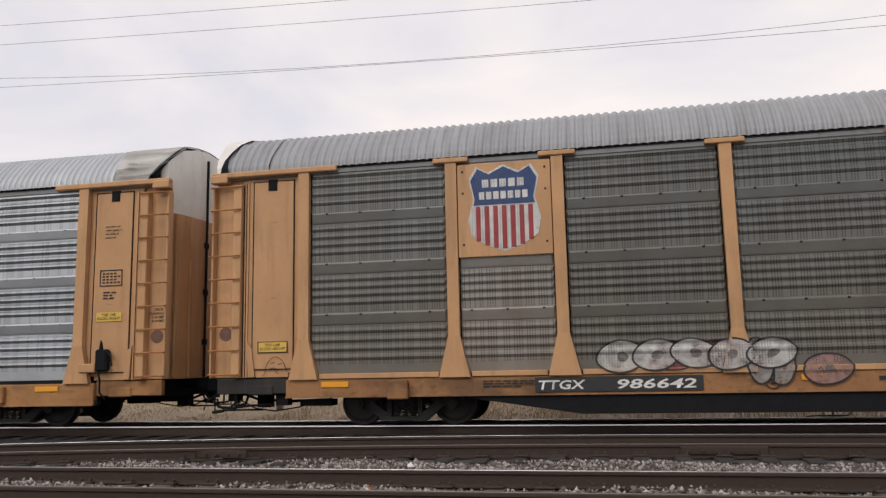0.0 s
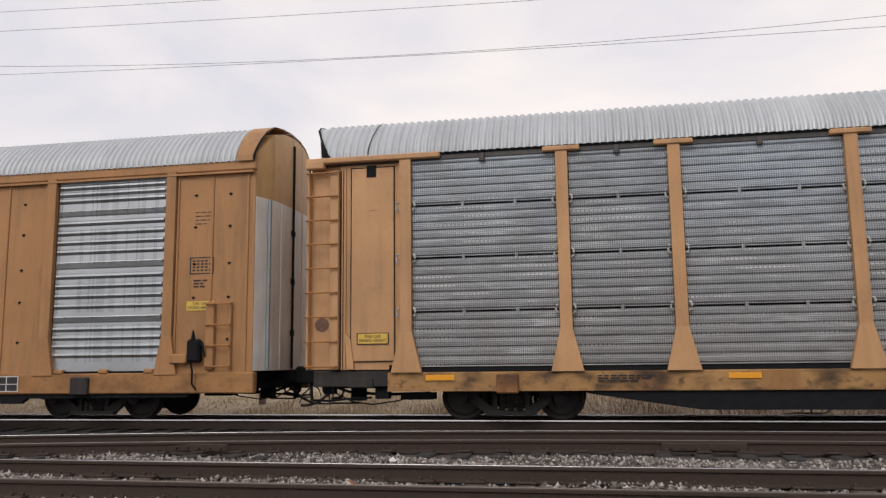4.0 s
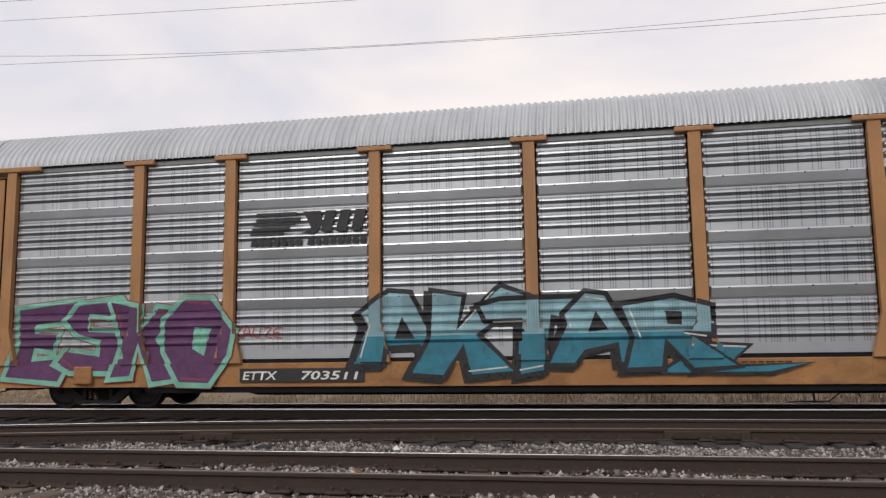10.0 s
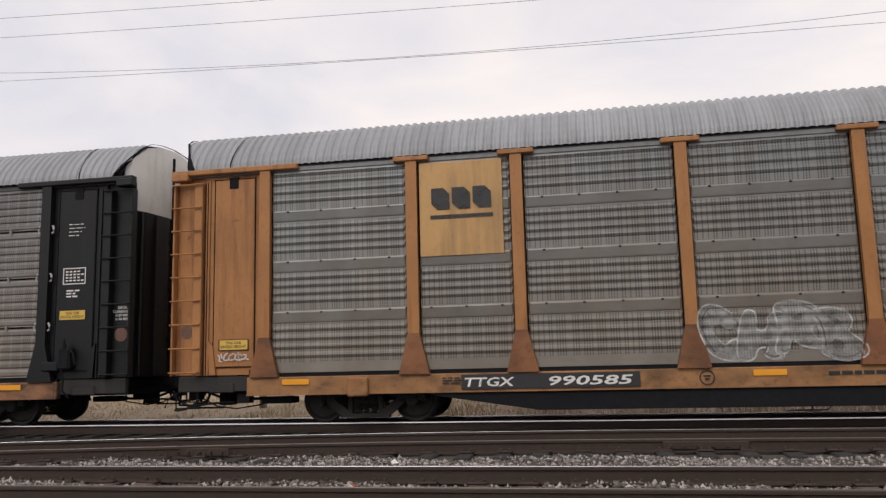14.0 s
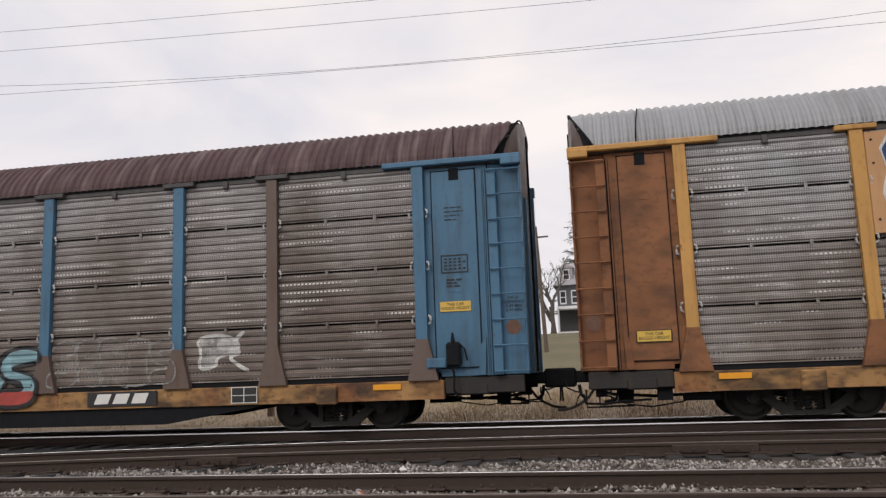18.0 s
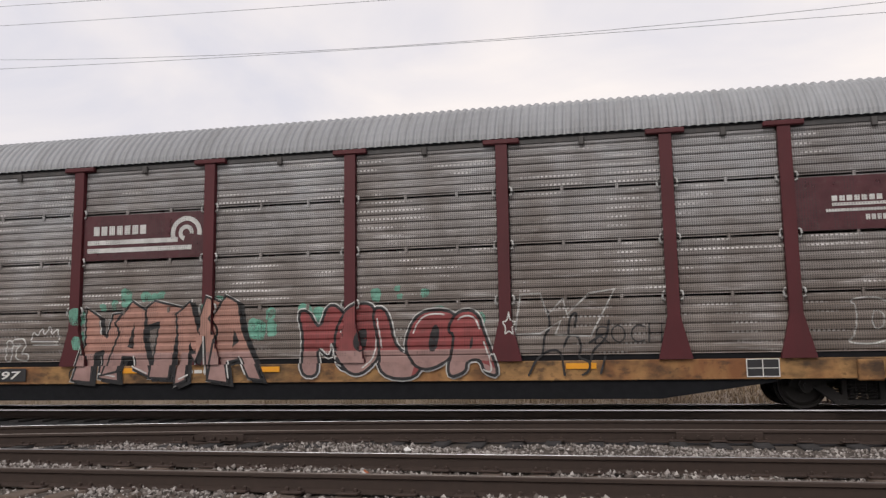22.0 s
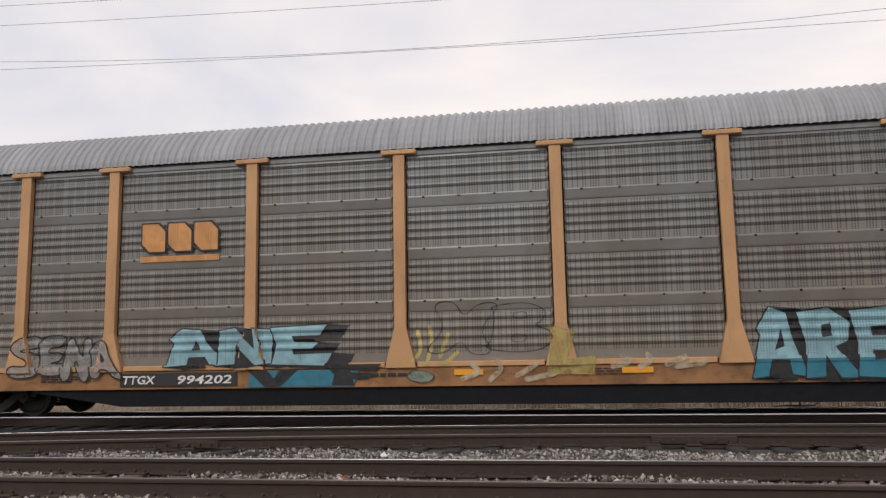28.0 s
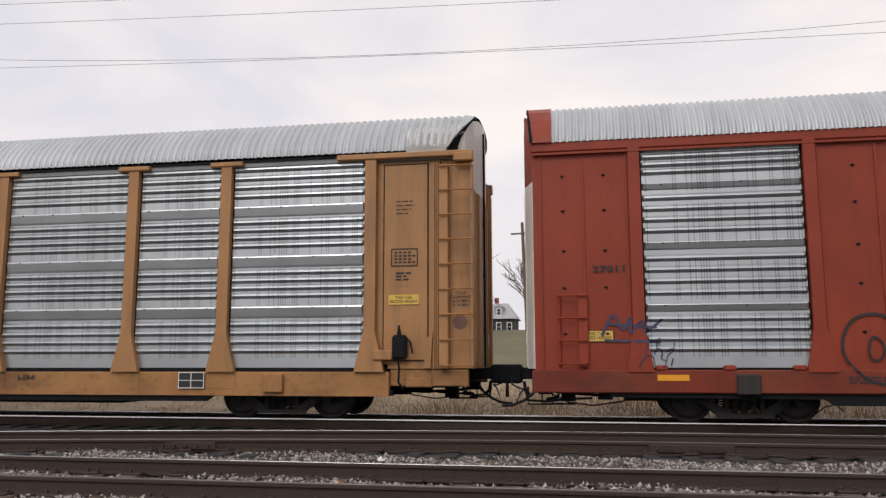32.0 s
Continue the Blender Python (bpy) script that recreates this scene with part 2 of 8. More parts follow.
# Underframe black, also given to strips and sheets that stand for shade.
UNDER = plain("sooty_underframe_and_gap_shade", (0.013, 0.0135, 0.0155), 0.95, 0.0, 0.4)
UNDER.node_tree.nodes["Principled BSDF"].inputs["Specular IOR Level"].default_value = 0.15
WHEEL = plain("wheel_steel", (0.024, 0.021, 0.019), 0.6, 0.4, 0.3)
TRUCK = plain("truck_casting", (0.018, 0.016, 0.015), 0.8, 0.1, 0.35)
HOSE = plain("rubber_hose", (0.02, 0.016, 0.014), 0.8)
REFLECT = plain("amber_reflector", (0.75, 0.32, 0.015), 0.35, 0.0, 0.08)
LABEL_YELLOW = plain("yellow_label", (0.62, 0.41, 0.07), 0.5, 0.0, 0.08)
INK = plain("black_lettering", (0.015, 0.015, 0.017), 0.6, 0.0, 0.1)
CHALK = plain("white_lettering", (0.66, 0.65, 0.62), 0.6, 0.0, 0.1)
FADED = plain("faded_decal", (0.16, 0.085, 0.06), 0.7, 0.0, 0.5, 14.0)
TAB = plain("dull_steel_tab", (0.075, 0.07, 0.068), 0.7, 0.1, 0.3)
SIGN_RED = plain("red_sign_paint", (0.42, 0.04, 0.035), 0.6, 0.0, 0.1)
CLIP = plain("galvanised_clip", (0.42, 0.42, 0.41), 0.5, 0.3, 0.2)
PLATE = plain("black_plate", (0.018, 0.018, 0.020), 0.55, 0.0, 0.25)

SILVER = sheet_steel("bright_galvanised_sheet", (0.46, 0.49, 0.515), 0.6, 0.046, 0.044, 0.45, 0.88, 0.36, 0.22, (0.24, 0.25, 0.26))
DULL = sheet_steel("dull_galvanised_sheet", (0.31, 0.35, 0.37), 0.6, 0.046, 0.044, 0.45, 0.8, 0.46, 0.5, (0.14, 0.14, 0.14))
DARK = sheet_steel("weathered_grey_sheet", (0.225, 0.225, 0.214), 0.85, 0.046, 0.046, 0.86, 0.25, 0.42, 0.55, (0.105, 0.078, 0.060))
DARKER = sheet_steel("grimy_grey_sheet", (0.115, 0.11, 0.10), 0.85, 0.046, 0.046, 0.9, 0.15, 0.5, 0.5, (0.055, 0.05, 0.043))
DARK_OLD = sheet_steel("sooty_grey_sheet", (0.145, 0.145, 0.134), 0.85, 0.046, 0.046, 0.86, 0.25, 0.45, 0.5, (0.06, 0.054, 0.046))
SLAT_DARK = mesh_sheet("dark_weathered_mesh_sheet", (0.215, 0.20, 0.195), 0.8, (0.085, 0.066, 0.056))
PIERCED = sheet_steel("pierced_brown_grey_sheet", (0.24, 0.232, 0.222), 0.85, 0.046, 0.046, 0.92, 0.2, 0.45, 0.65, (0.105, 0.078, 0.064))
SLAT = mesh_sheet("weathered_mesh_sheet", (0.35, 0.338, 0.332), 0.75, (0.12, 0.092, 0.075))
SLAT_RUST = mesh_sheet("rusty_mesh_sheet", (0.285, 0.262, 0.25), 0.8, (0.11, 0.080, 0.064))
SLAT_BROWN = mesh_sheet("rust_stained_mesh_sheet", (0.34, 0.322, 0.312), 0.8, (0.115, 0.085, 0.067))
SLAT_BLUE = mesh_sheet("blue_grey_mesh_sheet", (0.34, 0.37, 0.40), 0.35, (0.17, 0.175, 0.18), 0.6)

# Chord colours are toned down to include the shade below the eave.
CHORD = roofing("dull_chord_steel", (0.20, 0.205, 0.21), (0.12, 0.11, 0.10), 0.6)
CHORD_DARK = roofing("dark_chord_steel", (0.045, 0.043, 0.043), (0.10, 0.085, 0.075), 0.5)
ROOF_GREY = roofing("grey_roof_sheet", (0.305, 0.315, 0.33), (0.19, 0.19, 0.19), 0.5, 0.1)
ROOF_BRIGHT = roofing("bright_roof_sheet", (0.47, 0.495, 0.52), (0.34, 0.365, 0.39), 0.5, 0.3, 0.45)
ROOF_MIXED = roofing("patchy_roof_sheet", (0.50, 0.525, 0.55), (0.22, 0.24, 0.26), 0.8, 0.25, 0.4)
ROOF_CREAM = roofing("cream_roof_sheet", (0.56, 0.535, 0.46), (0.45, 0.40, 0.30), 0.4)
ROOF_RUST = roofing("rusted_roof_sheet", (0.065, 0.032, 0.034), (0.26, 0.20, 0.19), 0.45, 0.0, 0.7)
ROOF_PEEL = roofing("peeling_roof_sheet", (0.50, 0.48, 0.46), (0.17, 0.12, 0.09), 0.85, 0.1)

# ---- shapes ----


class Shape:
    """Collects simple solids into one mesh."""

    def __init__(self):
        self.v, self.f = [], []

    def add(self, verts, faces):
        k = len(self.v)
        self.v += [tuple(p) for p in verts]
        self.f += [tuple(k + i for i in q) for q in faces]
        return self

    def box(self, x0, x1, y0, y1, z0, z1):
        return self.add([(x, y, z) for x in (x0, x1) for y in (y0, y1) for z in (z0, z1)],
                        [(0, 1, 3, 2), (4, 6, 7, 5), (0, 4, 5, 1), (2, 3, 7, 6), (0, 2, 6, 4), (1, 5, 7, 3)])

    def cbox(self, x0, x1, y0, y1, z0, z1, b=0.012):
        """A box with its edges taken off."""
        pts, faces, index = [], [], {}
        lo, hi = (x0, y0, z0), (x1, y1, z1)
        for sx in (0, 1):
            for sy in (0, 1):
                for sz in (0, 1):
                    for a in range(3):
                        p = []
                        for i, s in enumerate((sx, sy, sz)):
                            edge = hi[i] if s else lo[i]
                            p.append(edge if i == a else edge + (-b if s else b))
                        index[sx, sy, sz, a] = len(pts)
                        pts.append(p)
        for a in range(3):
            i, j = (a + 1) % 3, (a + 2) % 3
            for s in (0, 1):
                ring = []
                for p, q in ((0, 0), (1, 0), (1, 1), (0, 1)):
                    c = [0, 0, 0]
                    c[a], c[i], c[j] = s, p, q
                    ring.append(index[(*c, a)])
                faces.append(ring if s else ring[::-1])
            for p in (0, 1):
                for q in (0, 1):
                    c0, c1 = [0, 0, 0], [0, 0, 0]
                    c0[i], c0[j], c1[i], c1[j] = p, q, p, q
                    c1[a] = 1
                    r = [index[(*c0, i)], index[(*c1, i)], index[(*c1, j)], index[(*c0, j)]]
                    faces.append(r if p == q else r[::-1])
        for sx in (0, 1):
            for sy in (0, 1):
                for sz in (0, 1):
                    r = [index[sx, sy, sz, a] for a in range(3)]
                    faces.append(r if (sx + sy + sz) % 2 else r[::-1])
        return self.add(pts, faces)

    def prism(self, outline, y0, y1):
        """An outline in x and z, pushed from y0 to y1."""
        n = len(outline)
        pts = [(x, y0, z) for x, z in outline] + [(x, y1, z) for x, z in outline]
        return self.add(pts, [tuple(range(n)), tuple(range(2 * n - 1, n - 1, -1))]
                        + [(i, n + i, n + (i + 1) % n, (i + 1) % n) for i in range(n)])

    def tube(self, path, r, n=8, r2=None):
        """A round bar along a path of points."""
        path = [Vector(p) for p in path]
        k, rings = len(path), []
        for i, p in enumerate(path):
            d = (path[min(i + 1, k - 1)] - path[max(i - 1, 0)]).normalized()
            side = d.cross(Vector((0.31, 0.17, 0.94))).normalized()
            up = side.cross(d)
            rad = r if r2 is None else r + (r2 - r) * i / (k - 1)
            rings += [p + rad * (math.cos(2 * math.pi * j / n) * side + math.sin(2 * math.pi * j / n) * up) for j in range(n)]
        faces = [(i * n + j, i * n + (j + 1) % n, (i + 1) * n + (j + 1) % n, (i + 1) * n + j) for i in range(k - 1) for j in range(n)]
        faces += [tuple(range(n - 1, -1, -1)), tuple(range((k - 1) * n, k * n))]
        return self.add(rings, faces)

    def mesh(self, name, smooth=False):
        me = bpy.data.meshes.new(name)
        me.from_pydata(self.v, [], self.f)
        me.materials.append(None)
        bm = bmesh.new()
        bm.from_mesh(me)
        bmesh.ops.recalc_face_normals(bm, faces=bm.faces)
        bm.to_mesh(me)
        bm.free()
        if smooth:
            me.polygons.foreach_set("use_smooth", [True] * len(me.polygons))
        return me


def ring(cx, cz, r, n=24, a0=0.0, a1=360.0):
    return [(cx + r * math.cos(radians(a0 + (a1 - a0) * i / n)), cz + r * math.sin(radians(a0 + (a1 - a0) * i / n))) for i in range(n + (1 if a1 - a0 < 360 else 0))]


def arc_band(cx, cz, r0, r1, a0, a1, n=20):
    return ring(cx, cz, r1, n, a0, a1) + ring(cx, cz, r0, n, a0, a1)[::-1]


def slab(x0, x1, z0, z1, slant=0.0):
    return [(x0, z0), (x1, z0), (x1 + slant, z1), (x0 + slant, z1)]


def part(name, mesh, mat, parent, m=None, label="", kind=""):
    """One mesh object under its thing, with its own material."""
    if isinstance(mesh, Shape):
        mesh = mesh.mesh(name)
    ob = new(name, mesh)
    if not len(mesh.materials):
        mesh.materials.append(None)
    ob.material_slots[0].link = "OBJECT"
    ob.material_slots[0].material = mat
    if parent:
        ob.parent = parent
    if m is not None:
        ob.matrix_basis = m
    if label or kind:
        tagged(ob, label, kind=kind)
    return ob

# ---- ground and tracks ----


def ground_height(x, y):
    """Level yard by the tracks, then a long grassy rise to the houses."""
    z = -0.24
    if y > 18.0:
        t = min(1.0, (y - 18.0) / 6.0)
        z += 0.20 * t * t * (3 - 2 * t)
    if y > 24:
        z += 4.9 * (1 - math.cos(math.pi * min(1.0, (y - 24) / 80.0))) / 2
    if y > 104:
        z += 0.01 * (y - 104)
    return z


def make_ground():
    ys = [-600, -150, -40, -10, 0, 4, 8, 12, 17, 18, 19, 20, 21, 22, 23, 24] + list(range(27, 110, 4)) + [130, 180, 300, 700, 1800]
    xs = [-1800, -500, -200, -120, -80] + list(range(-60, 64, 6)) + [80, 120, 200, 500, 1800]
    v = [(x, y, ground_height(x, y) + 0.06 * noise.noise((x * 0.15, y * 0.15, 0)) * (1 if 20 < y < 300 else 0)) for y in ys for x in xs]
    k = len(xs)
    f = [(j * k + i, j * k + i + 1, (j + 1) * k + i + 1, (j + 1) * k + i) for j in range(len(ys) - 1) for i in range(k - 1)]
    n = Nodes("yard_ground_and_grass", 0.95)
    x, y, z = n.split()
    lawn = n.mix(n.ramp(n.noise(0.25, 6), 0.35, 0.65), (0.105, 0.100, 0.050), (0.15, 0.13, 0.07))
    pale = n.mix(n.ramp(n.noise(0.5, 6), 0.35, 0.7), (0.33, 0.26, 0.175), (0.25, 0.195, 0.135))
    brown = n.mix(n.ramp(n.noise(1.5, 6), 0.35, 0.7), (0.27, 0.21, 0.15), (0.17, 0.13, 0.10))
    straw = n.mix(n.ramp(n.math("ADD", x, n.math("MULTIPLY", n.noise(0.4, 5), 8.0)), -1.0, 4.0), pale, brown)
    grass = n.mix(n.ramp(y, 30.0, 42.0), straw, lawn)
    grass = n.mix(n.math("MULTIPLY", n.ramp(n.noise(3.0, 6), 0.4, 0.8), 0.4), grass, (0.24, 0.19, 0.13))
    cinder = n.mix(n.ramp(n.noise(6.0, 8), 0.35, 0.7), (0.05, 0.045, 0.04), (0.15, 0.135, 0.12))
    n.colour(n.mix(n.ramp(y, 18.3, 19.6), cinder, grass))
    n.bump(n.noise(9.0, 8), 0.6, 0.05)
    ob = part("ground", Shape().add(v, f), n.mat, None)
    return tagged(ob, "dark cinder yard rising into a pale dry lawn", "ground", kind="structure")


make_ground()

RAIL_SIDE = plain("rusty_rail_side", (0.040, 0.0255, 0.0195), 0.8, 0.1, 0.35, 12.0)
RAIL_TOP = plain("polished_rail_head", (0.30, 0.30, 0.315), 0.34, 1.0, 0.1, 20.0, 0.03)
RAIL_DULL = plain("dull_rail_head", (0.14, 0.12, 0.11), 0.45, 0.7, 0.2, 20.0, 0.05)
TIE = plain("weathered_tie_wood", (0.10, 0.072, 0.055), 0.9, 0.0, 0.5, 9.0, 0.6)
# Darker than TIE, for the middle and far tracks.
TIE_DARK = plain("dark_tie_wood", (0.024, 0.022, 0.022), 0.9, 0.0, 0.5, 9.0, 0.6)
RAIL_MAIN = plain("bright_main_rail_head", (0.56, 0.56, 0.575), 0.26, 1.0, 0.08, 20.0, 0.03)
IRON = plain("rusty_track_iron", (0.05, 0.032, 0.025), 0.8, 0.2, 0.4, 14.0)


def rail_profile():
    return [(-0.07, -0.17), (0.07, -0.17), (0.07, -0.158), (0.012, -0.135), (0.010, -0.045), (0.036, -0.034), (0.036, -0.008),
            (0.028, 0.0), (-0.028, 0.0), (-0.036, -0.008), (-0.036, -0.034), (-0.010, -0.045), (-0.012, -0.135), (-0.07, -0.158)]


def sweep(profile, path):
    """A profile (across, up) drawn along a path of (x, y, z)."""
    n, pts, faces = len(profile), [], []
    for i, (x, y, z) in enumerate(path):
        a, b = path[max(i - 1, 0)], path[min(i + 1, len(path) - 1)]
        d = math.atan2(b[1] - a[1], b[0] - a[0])
        for p, q in profile:
            pts.append((x - math.sin(d) * p, y + math.cos(d) * p, z + q))
    for i in range(len(path) - 1):
        for j in range(n):
            faces.append((i * n + j, i * n + (j + 1) % n, (i + 1) * n + (j + 1) % n, (i + 1) * n + j))
    faces += [tuple(range(n - 1, -1, -1)), tuple(range((len(path) - 1) * n, len(path) * n))]
    return Shape().add(pts, faces)


def siding_y(x):
    """Centre of the middle track, which bends towards the near track away to one side."""
    return 12.05 - 0.012 * max(0.0, 1.5 - x) ** 2 * (1 if x > -11 else 0) - (1.875 + 0.30 * (-11 - x) if x <= -11 else 0)


def straight(y, x0=-400.0, x1=400.0):
    return [(x0, y, 0.0), (-40, y, 0.0), (40, y, 0.0), (x1, y, 0.0)]


def bent(off):
    return [(x, siding_y(x) + off, 0.0) for x in list(range(-17, 8, 1)) + [15, 40, 400]]


def lay_track(name, paths, tops, label, worn=((-0.018, -0.004), (0.018, -0.004), (0.015, 0.0025), (-0.015, 0.0025))):
    track = tagged(new(name), label, "railway track", kind="structure")
    for path, top in zip(paths, tops):
        rail = part("rail", sweep(rail_profile(), path), RAIL_SIDE, track)
        head = [(x, y, z + 0.0015) for x, y, z in path]
        part("rail_head", sweep(worn, head), top, rail, None, "worn running surface")
    return track


near = lay_track("track_near", [straight(7.08), straight(8.515)], (RAIL_DULL, RAIL_TOP), "rusty-sided rails with bright tops on grey ballast")
mid = lay_track("track_middle", [bent(-0.72), bent(0.72)], (RAIL_DULL, RAIL_TOP), "rusty rails on worn ties with bolted joint bars")
far_track = lay_track("track_far", [straight(TRACK_Y - 0.7425), straight(TRACK_Y + 0.7425)], (RAIL_MAIN, RAIL_MAIN), "main track rails under the passing train", ((-0.039, -0.016), (0.039, -0.016), (0.036, 0.0025), (-0.036, 0.0025)))


def tie_plate_mesh():
    """A rolled plate under a rail with four spike heads."""
    s = Shape().cbox(-0.10, 0.10, -0.17, 0.17, 0, 0.018, 0.004)
    for a, b in ((-0.06, -0.085), (0.06, -0.088), (-0.05, 0.09), (0.06, 0.086)):
        s.cbox(a - 0.016, a + 0.016, b - 0.022, b + 0.018, 0, 0.05, 0.006)
    return s.mesh("tie_plate")


shared_plate = tie_plate_mesh()


def ties(track, centre, half, x0, x1, z, step=0.53, gauge=(), wood=TIE):
    sizes = [Shape().cbox(-0.11, 0.11, -1.3, 1.3, -0.17, 0, 0.015).mesh("tie"), Shape().cbox(-0.105, 0.115, -1.3, 1.28, -0.17, 0, 0.022).mesh("tie")]
    x, i = x0, 0
    while x < x1:
        m = pose(x + random.uniform(-0.04, 0.04), centre(x) + random.uniform(-0.05, 0.05), z + random.uniform(-0.012, 0.006), 0, random.uniform(-1.5, 1.5), random.uniform(-2, 2))
        part("tie", sizes[i % 2], wood, track, m)
        for off in gauge:
            part("tie_plate", shared_plate, IRON, track, pose(x, centre(x) + off, z + 0.004))
        x += step
        i += 1


ties(near, lambda x: 7.80, 1.3, -14, 9, -0.165, 0.53, (-0.72, 0.715))
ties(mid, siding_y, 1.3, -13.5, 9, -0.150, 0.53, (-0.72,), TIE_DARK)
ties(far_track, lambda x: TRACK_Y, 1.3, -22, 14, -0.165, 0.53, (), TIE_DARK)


def joint_bar(track, x, y, half=0.6):
    s = Shape().cbox(-half, half, -0.062, -0.035, -0.135, -0.03, 0.008)
    for i in range(6):
        s.tube([(-half + 0.1 + i * (2 * half - 0.2) / 5, -0.062, -0.085), (-half + 0.1 + i * (2 * half - 0.2) / 5, -0.10, -0.085)], 0.018, 6)
    part("joint_bar", s, RAIL_SIDE, track, pose(x, y, 0), "rusty bolted joint bar")


joint_bar(mid, -5.65, siding_y(-5.65) - 0.72, 0.52)
joint_bar(mid, 1.35, siding_y(1.35) - 0.72, 0.55)


def make_ballast():
    """Crushed stone between and beside the near tracks: one heap of many stones."""
    rng = np.random.default_rng(5)
    base = np.array([(1, 0, 0), (-1, 0, 0), (0, 1, 0), (0, -1, 0), (0, 0, 1), (0, 0, -1)], float)
    tri = np.array([(0, 2, 4), (2, 1, 4), (1, 3, 4), (3, 0, 4), (2, 0, 5), (1, 2, 5), (3, 1, 5), (0, 3, 5)])
    count = 56000
    x = rng.uniform(-15, 8, count)
    y = rng.choice([0, 1, 2, 3], count, p=[0.25, 0.30, 0.45, 0.0])
    lo, hi = np.array([5.6, 7.1, 8.5, 11.3])[y], np.array([7.0, 8.45, 10.75, 14.6])[y]
    y = rng.uniform(lo, hi)
    z = np.where(y < 11.2, -0.188, -0.205) + rng.uniform(-0.02, 0.03, count) + 0.025 * np.sin(x * 1.7 + y * 3.1)
    size = rng.uniform(0.010, 0.030, count) * np.where(rng.random(count) < 0.04, 1.5, 1.0)
    shape = rng.uniform(0.6, 1.3, (count, 6, 1)) * base[None] * rng.uniform(0.6, 1.25, (count, 1, 3))
    a = rng.uniform(0, 6.283, count)
    b = rng.uniform(-0.9, 0.9, count)
    ca, sa, cb, sb = np.cos(a), np.sin(a), np.cos(b), np.sin(b)
    rot = np.zeros((count, 3, 3))
    rot[:, 0, 0], rot[:, 0, 1] = ca, -sa
    rot[:, 1, 0], rot[:, 1, 1], rot[:, 1, 2] = sa * cb, ca * cb, -sb
    rot[:, 2, 0], rot[:, 2, 1], rot[:, 2, 2] = sa * sb, ca * sb, cb
    pts = np.einsum("nij,nkj->nki", rot, shape * size[:, None, None]) + np.stack([x, y, z], 1)[:, None]
    faces = (tri[None] + 6 * np.arange(count)[:, None, None]).reshape(-1, 3)
    me = bpy.data.meshes.new("ballast")
    me.from_pydata(pts.reshape(-1, 3).tolist(), [], faces.tolist())
    n = Nodes("crushed_stone", 0.9)
    geo = n.t.nodes.new("ShaderNodeNewGeometry")
    ramp = n.t.nodes.new("ShaderNodeValToRGB")
    ramp.color_ramp.elements[0].color, ramp.color_ramp.elements[1].color = (0.05, 0.042, 0.037, 1), (0.60, 0.57, 0.545, 1)
    brown = ramp.color_ramp.elements.new(0.3)
    brown.color = (0.12, 0.10, 0.09, 1)
    n.t.links.new(geo.outputs["Random Per Island"], ramp.inputs["Fac"])
    n.colour(n.mix(n.math("MULTIPLY", n.noise(40.0, 4), 0.7), ramp.outputs["Color"], (0.2, 0.17, 0.15)))
    tagged(part("ballast", me, n.mat, None), "grey and brown crushed stone between the rails", "gravel", kind="stuff")
    bed = Shape().box(-400, 400, 4.6, 11.2, -0.5, -0.195)
    blackish = plain("near_black_ballast", (0.016, 0.016, 0.019), 0.9, 0.0, 0.6, 16.0, 0.8)
    tagged(part("ballast_bed", Shape().box(-400, 400, 11.2, 17.6, -0.5, -0.21), blackish, None), "near-black ballast bed under the main track", "gravel", kind="structure")
    b = Nodes("packed_ballast", 0.95)
    b.colour(b.mix(b.ramp(b.noise(18.0, 8), 0.35, 0.7), (0.035, 0.028, 0.023), (0.105, 0.085, 0.070)))
    b.bump(b.noise(25.0, 6), 0.8, 0.03)
    tagged(part("ballast_bed", bed, b.mat, None), "packed dark ballast bed below the rails", "gravel", kind="structure")


make_ballast()
pale_stone = part("pale_stone", Shape().add([(0.06, 0.01, 0), (-0.05, 0.03, 0.01), (0, -0.05, 0), (0.02, 0.06, 0.01), (0.01, 0, 0.055), (-0.01, 0.01, -0.05)], [(0, 3, 4), (3, 1, 4), (1, 2, 4), (2, 0, 4), (3, 0, 5), (1, 3, 5), (2, 1, 5), (0, 2, 5)]), plain("pale_limestone", (0.75, 0.74, 0.72), 0.9), None, pose(-2.53, 9.79, -0.125))
scrap = part("rusty_scrap", Shape().add([(-0.05, 0, 0), (0.06, 0.01, 0), (0.04, -0.02, 0.05), (-0.02, 0.01, 0.075), (0.0, 0.03, 0.01)], [(0, 1, 2), (0, 2, 3), (1, 4, 2), (4, 3, 2), (0, 3, 4), (0, 4, 1)]), plain("orange_rust", (0.35, 0.12, 0.06), 0.9), None, pose(-2.5, 8.0, -0.17))
tagged(scrap, "small orange rusty scrap in the ballast", "scrap")
tagged(pale_stone, "single pale stone lying in the ballast", "stone")

# ---- autorack cars ----
POSTS = (2.34, 5.20, 7.14, 10.01, 12.88, 15.74, 18.61, 21.48, 23.42, 26.28)
FLUSH_POSTS = (2.42, 5.32, 7.42, 10.19, 13.07, 15.96, 18.84, 21.62, 23.62, 26.25)
PANEL_Z0, PANEL_H = 0.97, 3.88
SEAMS = (1.0, 1.98, 2.95)     # slots between the mesh sheets, above a panel's foot
NEAR = Matrix.Identity(4)
OPPOSITE = Matrix.Translation((CAR, 0, 0)) @ Matrix.Rotation(math.pi, 4, "Z")
MESHES = {}


def shared(key, make):
    """One mesh for all the parts that look alike."""
    if key not in MESHES:
        MESHES[key] = make()
    return MESHES[key]


